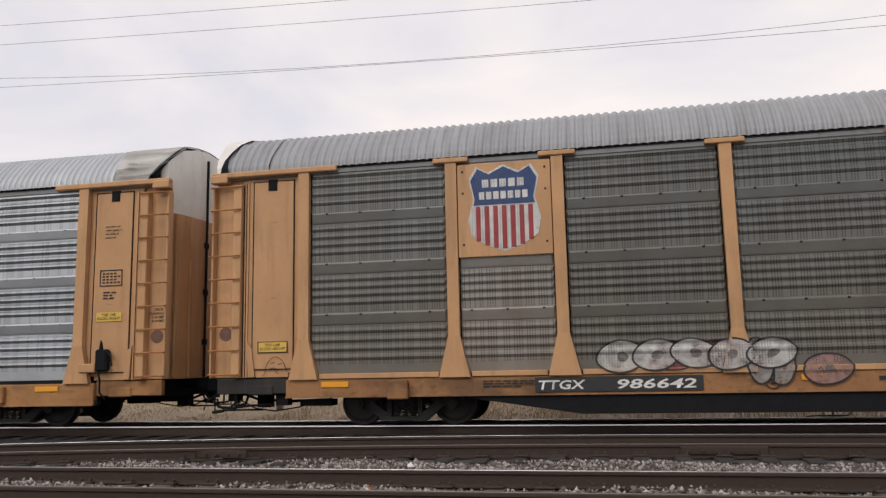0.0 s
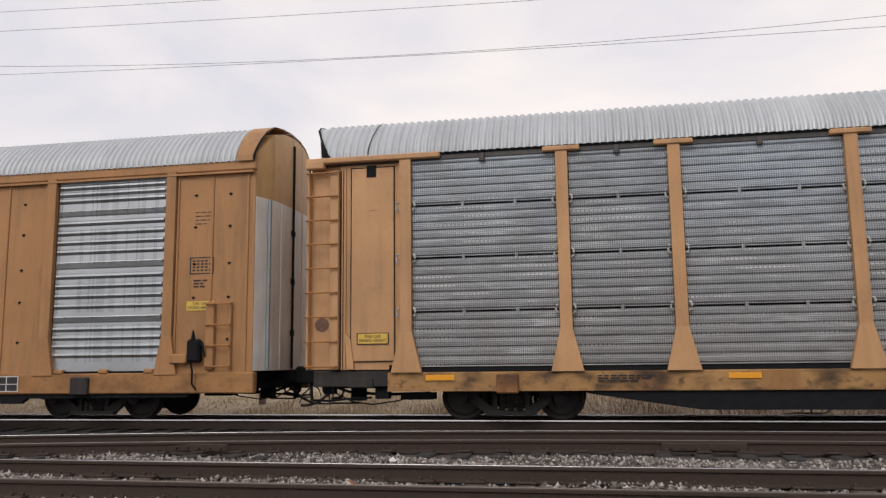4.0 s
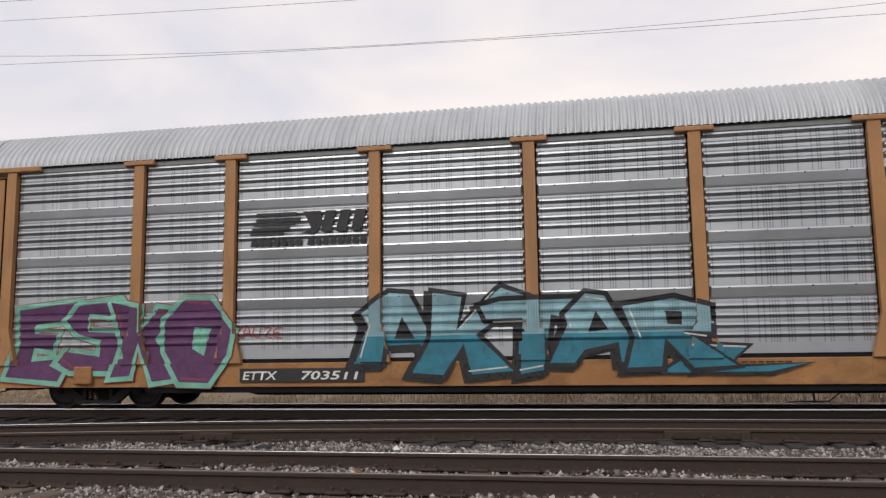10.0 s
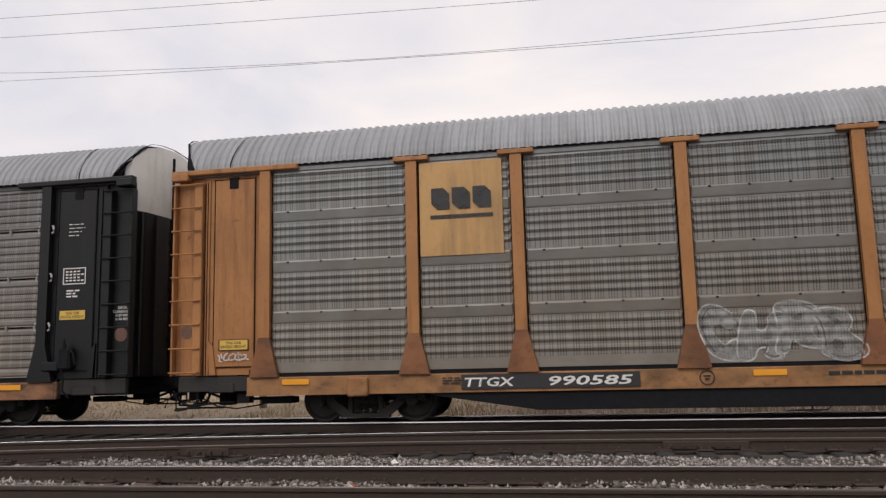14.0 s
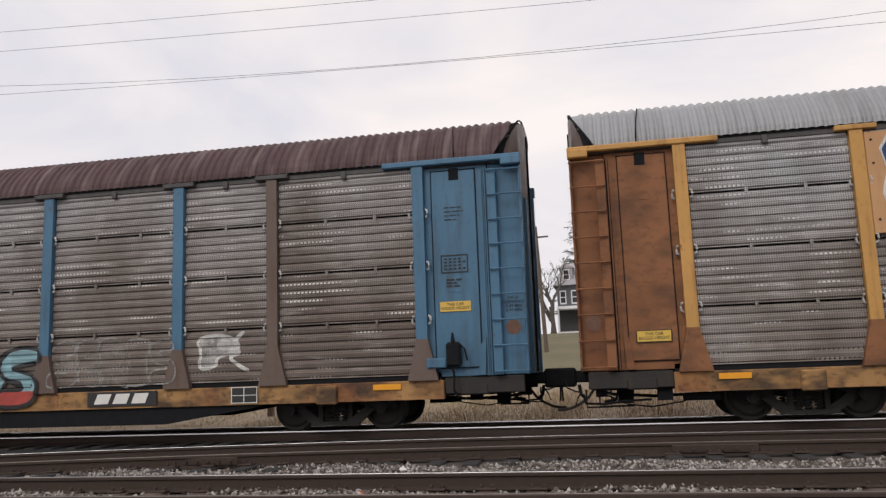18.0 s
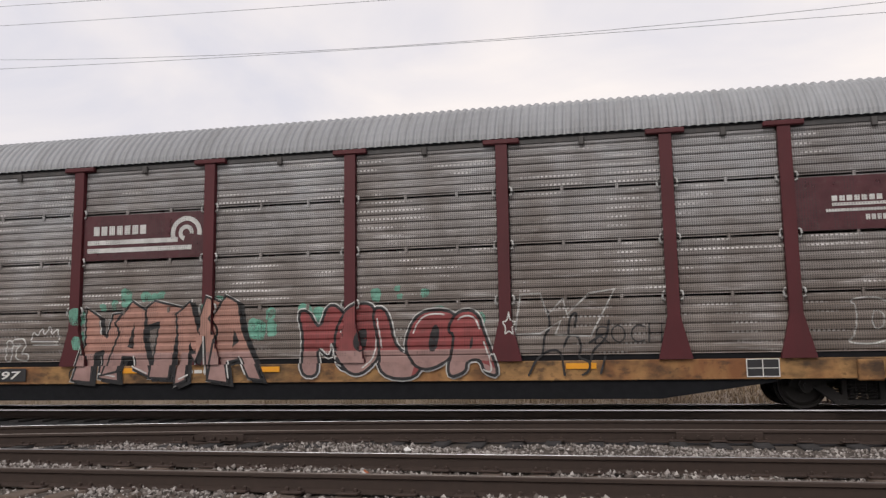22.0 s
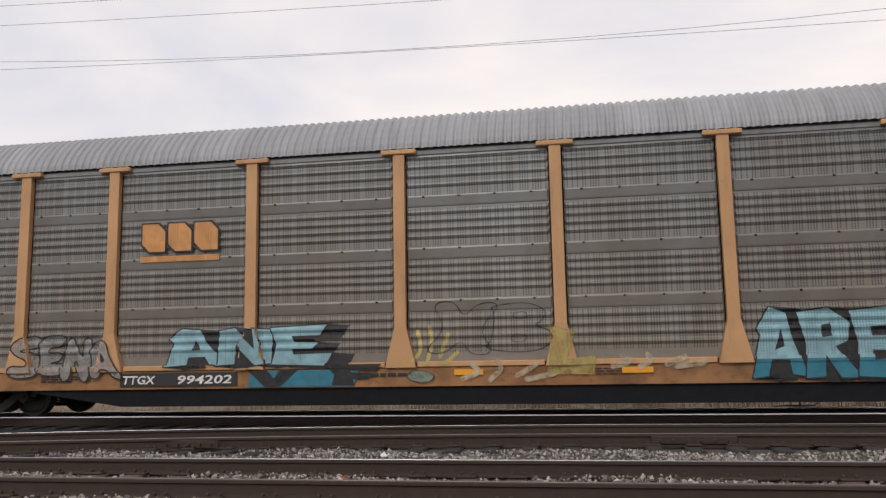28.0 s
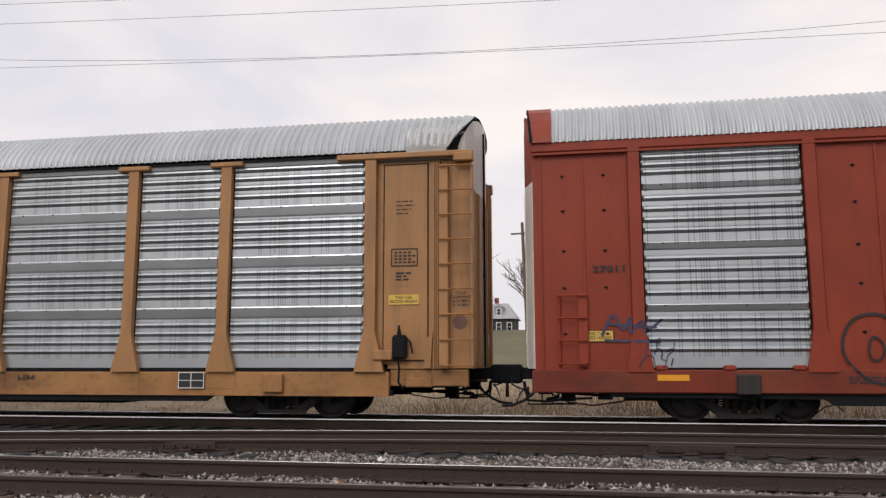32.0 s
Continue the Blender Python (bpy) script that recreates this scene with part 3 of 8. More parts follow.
def ribbed_profile(bands, deep=1.0):
    """Heights and depths of a panel with four groups of round ribs and a raised, bolted band between them."""
    out, foot = [(0.0, 0.0)], 0.12
    for s in range(4):
        top = bands[s][0] if s < 3 else PANEL_H
        pitch = (top - foot - 0.14) / 4
        for r in range(4):
            a = foot + 0.14 + r * pitch
            out += [(a - 0.004, 0.0), (a + 0.021, -0.019 * deep), (a + 0.052, -0.038 * deep), (a + 0.083, -0.034 * deep), (a + 0.109, -0.011 * deep), (a + 0.120, 0.0)]
        if s < 3:
            b, c = bands[s]
            k = (c - b) / 0.23
            out += [(b, 0.0), (b + 0.014, -0.014), (b + 0.04 * k, -0.020), (c - 0.035 * k, -0.042), (c - 0.012 * k, -0.036), (c - 0.004, 0.0)]
            foot = c
    out.append((PANEL_H, 0.0))
    return out


def slatted_profile():
    """Four overlapping mesh sheets, each with shallow folds, and dark slots between them."""
    out = []
    for z, top in zip((0.0, *SEAMS), (*SEAMS, PANEL_H)):
        out += [(z, 0.05), (z + 0.020, 0.05), (z + 0.022, -0.006)]
        n = 6
        fold = (top - z - 0.04) / n
        for r in range(n):
            a = z + 0.02 + r * fold
            out += [(a + fold * 0.12, 0.002), (a + fold * 0.30, -0.024), (a + fold * 0.72, -0.028), (a + fold * 0.93, -0.002)]
        out += [(top - 0.016, -0.004), (top - 0.014, 0.05)]
    return out


BANDS = ((0.91, 1.14), (1.86, 2.09), (2.83, 3.05))
FLUSH_BANDS = ((0.94, 1.08), (2.01, 2.16), (3.07, 3.20))
PROFILES = {"ribbed": ribbed_profile(BANDS, 0.78), "bright": ribbed_profile(BANDS, 1.05), "flush": ribbed_profile(FLUSH_BANDS), "slatted": slatted_profile()}


def depth_at(kind, z):
    """How far a panel's face stands out at a height above its foot."""
    pr = PROFILES[kind]
    for (a, d), (b, e) in zip(pr, pr[1:]):
        if a <= z <= b:
            return d + (e - d) * (z - a) / max(b - a, 1e-6)
    return 0.0


def panel_mesh(kind, width):
    pr = PROFILES[kind]
    s = Shape()
    xs = (0.0, 0.0, 0.03, width - 0.03, width, width)
    v = [(x, d if 1 < i < 4 else max(d, 0.0) if 0 < i < 5 else 0.06, z) for z, d in pr for i, x in enumerate(xs)]
    f = [(j * 6 + i, j * 6 + i + 1, j * 6 + i + 7, j * 6 + i + 6) for j in range(len(pr) - 1) for i in range(5) if min(pr[j][1], pr[j + 1][1]) < 0.05]
    s.add(v, f)
    if kind == "slatted":
        for z in SEAMS:
            for x in (0.5,) if width < 2.2 else (0.36, 0.72):
                s.box(width * x - 0.025, width * x + 0.025, -0.04, 0, z - 0.08, z + 0.05)
    return s.mesh("side_panel")


def bolts_mesh(kind, width):
    """The row of dark bolts along each band of a panel."""
    s = Shape()
    for b, c in BANDS if kind != "flush" else FLUSH_BANDS:
        n = 3 if width < 2.2 else 4
        for i in range(n):
            x = width * (0.13 + 0.74 * i / (n - 1))
            k = 0.85 if kind == "ribbed" else 0.55
            s.cbox(x - 0.026 * k, x + 0.026 * k, -0.058, 0, c - 0.035 - 0.017 * k, c - 0.035 + 0.017 * k, 0.006)
    return s.mesh("band_bolts")


def post_mesh(wide=0.21):
    w = wide / 2
    s = Shape()
    s.prism([(-w, 1.62), (w, 1.62), (w, 4.84), (-w, 4.84)], -0.06, 0.06)
    return s.mesh("post")


def foot_mesh(wide=0.21, flare=0.56):
    w, q = wide / 2, flare / 2
    s = Shape().prism([(-q, 0.895), (q, 0.895), (w, 1.625), (-w, 1.625)], -0.066, 0.05)
    return s.mesh("post_foot")


def clip_mesh():
    """Bright folded clips that hold the sheets to a post, at both sides of it."""
    return Shape().tube([(0.02, 0, 0.075), (-0.012, -0.012, 0.06), (-0.022, -0.016, 0.0), (-0.012, -0.012, -0.06), (0.02, 0, -0.075)], 0.021, 6).mesh("panel_clip")


def roof_outline():
    return [(-1.535, 4.90), (-1.525, 5.00), (-1.44, 5.17), (-1.29, 5.36), (-1.08, 5.57), (-0.85, 5.70), (-0.5, 5.765), (0.0, 5.80)]


def roof_mesh(x0, x1, pitch=0.165, cuts=(0, 0)):
    """Corrugated roof sheets; a cut end runs slanting from the eave out to the ridge."""
    half = roof_outline()
    outline = half + [(-y, z) for y, z in half[-2::-1]]
    n, pts, rows = len(outline), [], []
    x, wave = x0, ((0.0, 0.0), (0.18, 0.12), (0.36, 0.80), (0.55, 1.0), (0.76, 0.80), (0.92, 0.12))
    while x < x1:
        for a, up in wave:
            rows.append((min(x + a * pitch, x1), up))
        x += pitch
    for x, up in rows:
        for i, (y, z) in enumerate(outline):
            a = outline[max(i - 1, 0)]
            b = outline[min(i + 1, n - 1)]
            d = Vector((-(b[1] - a[1]), b[0] - a[0])).normalized()
            slant = 0.42 * max(0.0, (5.60 - z) / 0.70)
            xx = max(x, x0 - 0.14 + slant) if cuts[0] and x < x0 + 0.9 else x
            xx = min(xx, x1 + 0.14 - slant) if cuts[1] and x > x1 - 0.9 else xx
            if cuts[0] and x == x0 and slant < 0.14:
                xx = x0 - 0.14 + slant
            if cuts[1] and x == x1 and slant < 0.14:
                xx = x1 + 0.14 - slant
            pts.append((xx, y + d[0] * 0.034 * up, z + d[1] * 0.034 * up))
    faces = [(j * n + i, j * n + i + 1, (j + 1) * n + i + 1, (j + 1) * n + i) for j in range(len(rows) - 1) for i in range(n - 1)]
    return Shape().add(pts, faces).mesh("roof")


END_PLAN = ((-1.37, 0.72), (-1.31, 0.61), (-0.95, 0.50), (-0.50, 0.45), (-0.22, 0.43), (0.0, 0.43))
FLUSH_PLAN = ((-1.465, 0.70), (-1.44, 0.63), (-0.95, 0.47), (-0.50, 0.44), (-0.22, 0.43), (0.0, 0.43))
END_CUT = 4.28          # where the painted doors end and the light gable begins


def roof_top(y):
    """Height of the roof's underside across the car."""
    half = roof_outline()
    for (a, b), (c, d) in zip(half, half[1:]):
        if a <= -abs(y) <= c:
            return b + (d - b) * (-abs(y) - a) / (c - a) - 0.015
    return half[0][1]


def end_mesh(lower, half=END_PLAN):
    """The closed end doors of a car, curved in plan: the painted lower part or the light top part."""
    plan = list(half) + [(-y, x) for y, x in half[-2::-1]]
    s, n = Shape(), len(plan)
    z0 = 0.95 if lower else END_CUT
    v = []
    for y, x in plan:
        v += [(x, y, z0), (x, y, END_CUT if lower else roof_top(y)), (0.75, y, END_CUT if lower else roof_top(y)), (0.75, y, z0)]
    f = [(4 * i + a, 4 * i + 4 + a, 4 * i + 4 + b, 4 * i + b) for i in range(n - 1) for a, b in ((0, 1), (1, 2), (3, 0))]
    s.add(v, f + [(0, 1, 2, 3), (4 * n - 4, 4 * n - 3, 4 * n - 2, 4 * n - 1)])
    return s.mesh("end_door")


def end_rib_mesh(top):
    """One upright rib of the end doors, from the foot to the gable."""
    return Shape().cbox(-0.035, 0.03, -0.030, 0.030, 0.97, top, 0.01).mesh("door_rib")


def end_parts(car, m, low, high, rib, plan=END_PLAN):
    """Doors, gable and uprights that close one end."""
    doors = part("end_door", shared(("end_low", plan), lambda: end_mesh(True, plan)), low, car, m, "closed curved end doors")
    part("end_gable", shared(("end_top", plan), lambda: end_mesh(False, plan)), high, car, m, "worn gable above the doors")
    for y, x, mat in ((-0.94, 0.50, low), (-0.50, 0.46, low), (0.05, 0.43, UNDER), (0.62, 0.46, low), (1.12, 0.49, rib)):
        part("door_rib", shared(("door_rib", mat is UNDER), lambda: end_rib_mesh(5.62 if mat is UNDER else END_CUT - 0.02)), mat, doors, pose(x, y, 0))
    for z in (1.7, 2.75, 3.75):
        part("hinge", shared("end_hinge", lambda: Shape().cbox(-0.03, 0.03, -0.09, 0.09, -0.06, 0.06, 0.01).mesh("hinge")), UNDER, doors, pose(0.43, 0.05, z))
    part("scuff_plate", shared("scuff", lambda: Shape().cbox(0.44, 0.56, -0.90, -0.60, 1.35, 1.62, 0.02).mesh("scuff_plate")), low, doors)


def roof_strip(spans, lift):
    """A sheet on the roof's near and far slope: how far it reaches along the car at each step of the outline."""
    half = roof_outline()
    s = Shape()
    for side in (1, -1):
        v = []
        for i, (x0, x1) in enumerate(spans):
            y, z = half[min(i, len(half) - 1)]
            a, b = half[max(i - 1, 0)], half[min(i + 1, len(half) - 1)]
            d = Vector((-(b[1] - a[1]), b[0] - a[0])).normalized() * lift
            v += [(x0, (y + d[0]) * side, z + d[1]), (x1, (y + d[0]) * side, z + d[1])]
        s.add(v, [(2 * i, 2 * i + 1, 2 * i + 3, 2 * i + 2) for i in range(len(spans) - 1)])
    return s.mesh("roof_sheet")


def wheel_mesh():
    s, n = Shape(), 28
    prof = [(-0.065, 0.12), (-0.065, 0.30), (-0.05, 0.345), (-0.065, 0.36), (-0.065, 0.40), (0.045, 0.405), (0.05, 0.43), (0.075, 0.43), (0.075, 0.36), (0.03, 0.30), (0.06, 0.12)]
    v = [(r * math.cos(6.28319 * j / n), y, r * math.sin(6.28319 * j / n)) for y, r in prof for j in range(n)]
    k = len(prof)
    f = [(i * n + j, i * n + (j + 1) % n, (i + 1) * n + (j + 1) % n, (i + 1) * n + j) for i in range(k - 1) for j in range(n)]
    f += [tuple(range(n)), tuple(range((k - 1) * n, k * n))]
    return s.add(v, f).mesh("wheel")


def side_frame_mesh():
    """The cast side frame of a truck with its arched top bar, pedestals and spring window."""
    s = Shape()
    top = [(-1.16, 0.42), (-1.12, 0.56), (-0.86, 0.58), (-0.5, 0.66), (0.5, 0.66), (0.86, 0.58), (1.12, 0.56), (1.16, 0.42), (0.78, 0.40), (0.42, 0.53), (-0.42, 0.53), (-0.78, 0.40)]
    s.prism(top, -1.10, -0.98)
    s.prism([(-0.80, 0.42), (-0.62, 0.47), (-0.30, 0.24), (-0.30, 0.15), (-0.46, 0.15)], -1.10, -0.98)
    s.prism([(0.80, 0.42), (0.46, 0.15), (0.30, 0.15), (0.30, 0.24), (0.62, 0.47)], -1.10, -0.98)
    s.box(-0.46, 0.46, -1.12, -0.97, 0.12, 0.19)
    s.box(-0.33, -0.25, -1.09, -0.98, 0.18, 0.55)
    s.box(0.25, 0.33, -1.09, -0.98, 0.18, 0.55)
    for x in (-0.89, 0.89):
        s.tube([(x, -1.15, 0.43), (x, -0.96, 0.43)], 0.115, 14)
        s.tube([(x, -1.17, 0.43), (x, -1.14, 0.43)], 0.05, 8)
    return s.mesh("side_frame")


def spring_mesh():
    s = Shape()
    for x in (-0.16, 0.0, 0.16):
        s.tube([(x + 0.07 * math.cos(a * 1.05), -1.03 + 0.045 * math.sin(a * 1.05), 0.19 + 0.30 * a / 36) for a in range(37)], 0.017, 5)
    return s.mesh("spring_group")


def build_truck(car, x):
    m = pose(x, 0, 0)
    bolster = part("truck", shared("bolster", lambda: Shape().cbox(-0.22, 0.22, -1.05, 1.05, 0.36, 0.56, 0.03).box(-0.75, 0.75, -0.2, 0.2, 0.42, 0.5).mesh("truck")), TRUCK, car, m, "dark sooty two-axle truck")
    for turn in (0, 180):
        r = pose(0, 0, 0, 0, 0, turn)
        part("side_frame", shared("side_frame", side_frame_mesh), TRUCK, bolster, r)
        part("springs", shared("spring", spring_mesh), TRUCK, bolster, r, "", "stuff")
        for wx in (-0.89, 0.89):
            part("wheel", shared("wheel", wheel_mesh), WHEEL, bolster, r @ pose(wx, -0.76, 0.43))
    for wx in (-0.89, 0.89):
        part("axle", shared("axle", lambda: Shape().tube([(0, -0.95, 0), (0, 0.95, 0)], 0.075, 10).mesh("axle")), WHEEL, bolster, pose(wx, 0, 0.43))


def couplers(car):
    body = Shape().cbox(-0.17, 0.30, -0.17, 0.15, 0.66, 1.02, 0.04)
    body.cbox(0.25, 1.2, -0.11, 0.11, 0.74, 0.96, 0.02)
    body.prism([(-0.17, 0.7), (-0.26, 0.72), (-0.26, 0.98), (-0.17, 1.0)], -0.12, 0.02)
    body.tube([(0.02, -0.10, 0.68), (0.03, -0.12, 0.40)], 0.018, 6)
    mesh = shared("coupler", lambda: body.mesh("coupler"))

    def hose():
        return Shape().tube([(0.62, -0.42, 0.62), (0.52, -0.46, 0.48), (0.36, -0.46, 0.36), (0.18, -0.44, 0.28), (0.0, -0.42, 0.255), (-0.06, -0.42, 0.265)], 0.028, 8).mesh("air_hose")

    def rigging():
        s = Shape()
        s.tube([(0.45, -1.2, 0.56), (0.47, -1.2, 0.40), (0.8, -1.2, 0.38), (1.15, -1.2, 0.42), (1.6, -1.18, 0.44)], 0.022, 6)
        s.tube([(0.72, -1.0, 0.60), (0.72, -1.0, 0.33), (1.3, -1.0, 0.33), (1.3, -1.0, 0.6)], 0.02, 6)
        s.tube([(1.05, -1.1, 0.60), (1.0, -1.12, 0.45), (0.8, -1.1, 0.41)], 0.03, 6)
        s.box(0.66, 0.86, -1.15, -0.95, 0.50, 0.66).box(1.7, 1.95, -1.3, -1.1, 0.42, 0.62)
        s.tube([(0.10, -0.25, 0.80), (0.14, -0.55, 0.66), (0.30, -0.9, 0.60), (0.42, -1.30, 0.60), (0.36, -1.42, 0.52), (0.30, -1.44, 0.36)], 0.016, 6)
        s.tube([(0.62, -0.42, 0.62), (0.95, -0.50, 0.52), (1.7, -0.62, 0.47), (2.6, -0.70, 0.50)], 0.030, 6)
        s.tube([(0.86, -1.05, 0.52), (1.2, -1.08, 0.36), (1.6, -1.10, 0.31), (2.1, -1.12, 0.38), (2.5, -1.10, 0.52)], 0.014, 5)
        s.tube([(0.5, -1.38, 0.64), (0.5, -1.38, 0.34), (0.92, -1.38, 0.34), (0.92, -1.38, 0.64)], 0.018, 6)
        s.tube([(0.35, -0.30, 0.70), (0.38, -0.32, 0.52), (0.48, -0.34, 0.44)], 0.035, 6)
        s.box(2.15, 2.75, -1.2, -0.8, 0.40, 0.52).box(1.05, 1.30, -0.7, -0.45, 0.36, 0.62)
        return s.mesh("uncoupling_gear")

    for m in (NEAR, OPPOSITE):
        part("coupler", mesh, UNDER, car, m)
        part("air_hose", shared("hose", hose), HOSE, car, m)
        part("uncoupling_gear", shared("rigging", rigging), UNDER, car, m)


def underframe(car, straight_belly=False):
    belly = [(5.3, 0.57), (5.6, 0.50), (7.4, 0.235), (21.2, 0.235), (23.0, 0.50), (23.3, 0.57)]
    if straight_belly:
        belly = [(1.9, 0.57), (1.9, 0.47), (5.35, 0.45), (5.5, 0.35), (23.1, 0.35), (23.25, 0.45), (26.7, 0.47), (26.7, 0.57)]
    part("centre_sill", shared("centre_sill", lambda: Shape().prism([(0.85, 0.86), (0.85, 0.60), (6.2, 0.58), (7.5, 0.28), (21.1, 0.28), (22.4, 0.58), (27.77, 0.60), (27.77, 0.86)], -0.95, 0.95).mesh("centre_sill")), UNDER, car, None, "black centre sill")
    part("deck", shared("deck", lambda: Shape().box(0.7, 27.9, -1.4, 1.4, 0.80, 0.90).mesh("deck")), UNDER, car)
    for y in (-1.46, 1.34):
        part("belly_beam", shared(("belly", y, straight_belly), lambda: Shape().prism(belly, y, y + 0.12).mesh("belly_beam")), UNDER, car)
    for y in (-1.44, 1.40):
        # Dark strip added to close the gap between panel foot and sill.
        part("sill_angle", shared(("angle", y), lambda: Shape().box(2.0, 26.6, y, y + 0.04, 0.86, 1.03).mesh("sill_angle")), UNDER, car)
    build_truck(car, 4.15)
    build_truck(car, CAR - 4.15)
    couplers(car)


def ladder_parts(car, m, mat, near, z0=0.95, z1=4.66, x0=0.44, x1=1.06, rungs=9):
    def board():
        s = Shape().cbox(x0 + 0.03, x1 - 0.01, -1.392, -1.345, z0, z1 + (0.16 if z1 > 4 else 0))
        return s.mesh("ladder")

    ladder = part("ladder", shared(("ladder", z0, z1, x0), board), mat, car, m)
    part("stile", shared(("stile_a", z0, z1, x1), lambda: Shape().cbox(x1 - 0.17, x1, -1.56, -1.36, z0, z1).mesh("stile")), mat, ladder)
    part("stile", shared(("stile_b", z0, z1, x0), lambda: Shape().cbox(x0, x0 + 0.04, -1.545, -1.36, z0, z1).mesh("stile")), mat, ladder)
    for i in range(rungs if near else 0):
        z = z0 + 0.06 + (z1 - z0 - 0.1) * i / (rungs - 1)
        part("rung", shared(("rung", x0, x1), lambda: Shape().tube([(x0, 0.02, 0), (x0, -0.035, 0), (x1 - 0.02, -0.035, 0), (x1 - 0.02, 0.02, 0)], 0.016, 6).mesh("rung")), RUSTY if mat in (TAN, YELLOW, OCHRE, PALE, CHROME) else mat, ladder, pose(0, -1.57, z))


def end_bay(car, m, mat, label, spec_gable, spec_near=False, capped=True, bright=False, beam=None):
    """The plain sheet and frame beside the doors at one end of a car."""
    def sheet():
        s = Shape().box(1.06, 2.30, -1.44, -1.40, 0.95, 4.80)
        s.cbox(1.28, 2.10, -1.465, -1.435, 1.10, 4.70)
        s.box(1.155, 1.18, -1.47, -1.43, 0.95, 4.7).box(1.09, 1.115, -1.455, -1.43, 0.95, 4.7)
        for z in (1.4, 2.45, 3.9):
            s.box(1.60, 1.80, -1.472, -1.45, z - 0.008, z + 0.008).box(1.69, 1.71, -1.475, -1.45, z - 0.02, z + 0.02)
        s.prism([(1.22, 0.96), (1.35, 0.96), (1.28, 1.5), (1.18, 1.62)], -1.50, -1.43)
        return s.mesh("end_sheet")

    part("end_sheet", shared("end_sheet", sheet), mat, car, m, label)
    part("header", shared("header", lambda: Shape().cbox(0.42, 3.0, -1.60, -1.44, 4.80, 4.91, 0.02).cbox(0.42, 0.78, -1.62, -1.44, 4.70, 4.86, 0.02).mesh("header")), beam or mat, car, m)
    part("door_gap", shared("door_gap", lambda: Shape().box(1.065, 1.125, -1.452, -1.43, 0.96, 4.68).mesh("door_gap")), UNDER, car, m)
    if capped:
        part("roof_patch", shared("patch", lambda: roof_strip(((0.55, 0.66), (0.53, 0.66), (0.51, 0.70), (0.49, 0.76), (0.48, 0.86), (0.47, 0.95), (0.46, 1.06), (0.46, 1.08)), 0.042)), spec_gable, car, m, "light roof end sheet")
        part("torn_seam", shared("torn", lambda: roof_strip(((0.62, 0.80), (0.63, 0.76), (0.66, 0.74), (0.72, 0.78), (0.82, 0.87), (0.91, 0.96), (1.03, 1.07), (1.06, 1.09)), 0.047)), UNDER, car, m, "dark torn seam of the roof")
    else:
        # Dark infill sheet carries the shade of the opening at the roof end.
        part("eave_gap", shared("eave_gap", lambda: roof_strip(((0.72, 1.02), (0.70, 0.96), (0.66, 0.86), (0.59, 0.75), (0.53, 0.66), (0.49, 0.60), (0.47, 0.60), (0.46, 0.60)), -0.012)), UNDER, car, m, "dark sheet for the shaded gap under the slanting roof end")
        part("roof_edge", shared("roof_edge", lambda: roof_strip(((0.87, 0.91), (0.81, 0.85), (0.71, 0.75), (0.60, 0.64), (0.48, 0.53), (0.45, 0.50), (0.44, 0.48), (0.44, 0.48)), 0.032)), UNDER, car, m, "bent dark edge of the roof sheet")
        if bright:
            part("roof_patch", shared("long_patch", lambda: roof_strip(((0.93, 1.66), (0.87, 1.66), (0.77, 1.68), (0.66, 1.70), (0.55, 1.73), (0.52, 1.75), (0.50, 1.77), (0.50, 1.77)), 0.040)), spec_gable, car, m, "light roof end sheet")
    part("roof_seam", shared("roof_seam", lambda: roof_strip(((1.62, 1.64), (1.62, 1.65), (1.64, 1.66), (1.66, 1.68), (1.70, 1.72), (1.72, 1.74), (1.74, 1.76), (1.74, 1.76)), 0.036)), UNDER, car, m)
    if spec_near:
        part("sheet_seam", shared("sheet_seam", lambda: Shape().box(1.268, 1.280, -1.4665, -1.43, 1.08, 4.72).box(2.10, 2.112, -1.4665, -1.43, 1.08, 4.72).box(1.28, 2.10, -1.4665, -1.43, 1.088, 1.10).box(1.28, 2.10, -1.4665, -1.43, 4.70, 4.712).mesh("sheet_seam")), UNDER, car, m, "dark open seams round the sheet")
        part("roundel_decal", shared("decal", lambda: Shape().tube([(0.70, -1.388, 1.78), (0.70, -1.3975, 1.78)], 0.135, 18).mesh("roundel_decal")), FADED, car, m, "faded brown round decal")
    if mat not in (OCHRE, DULL_OCHRE, YELLOW, PALE):
        part("header_slot", shared("slot", lambda: Shape().box(1.58, 1.76, -1.478, -1.44, 4.52, 4.74).mesh("header_slot")), UNDER, car, m)


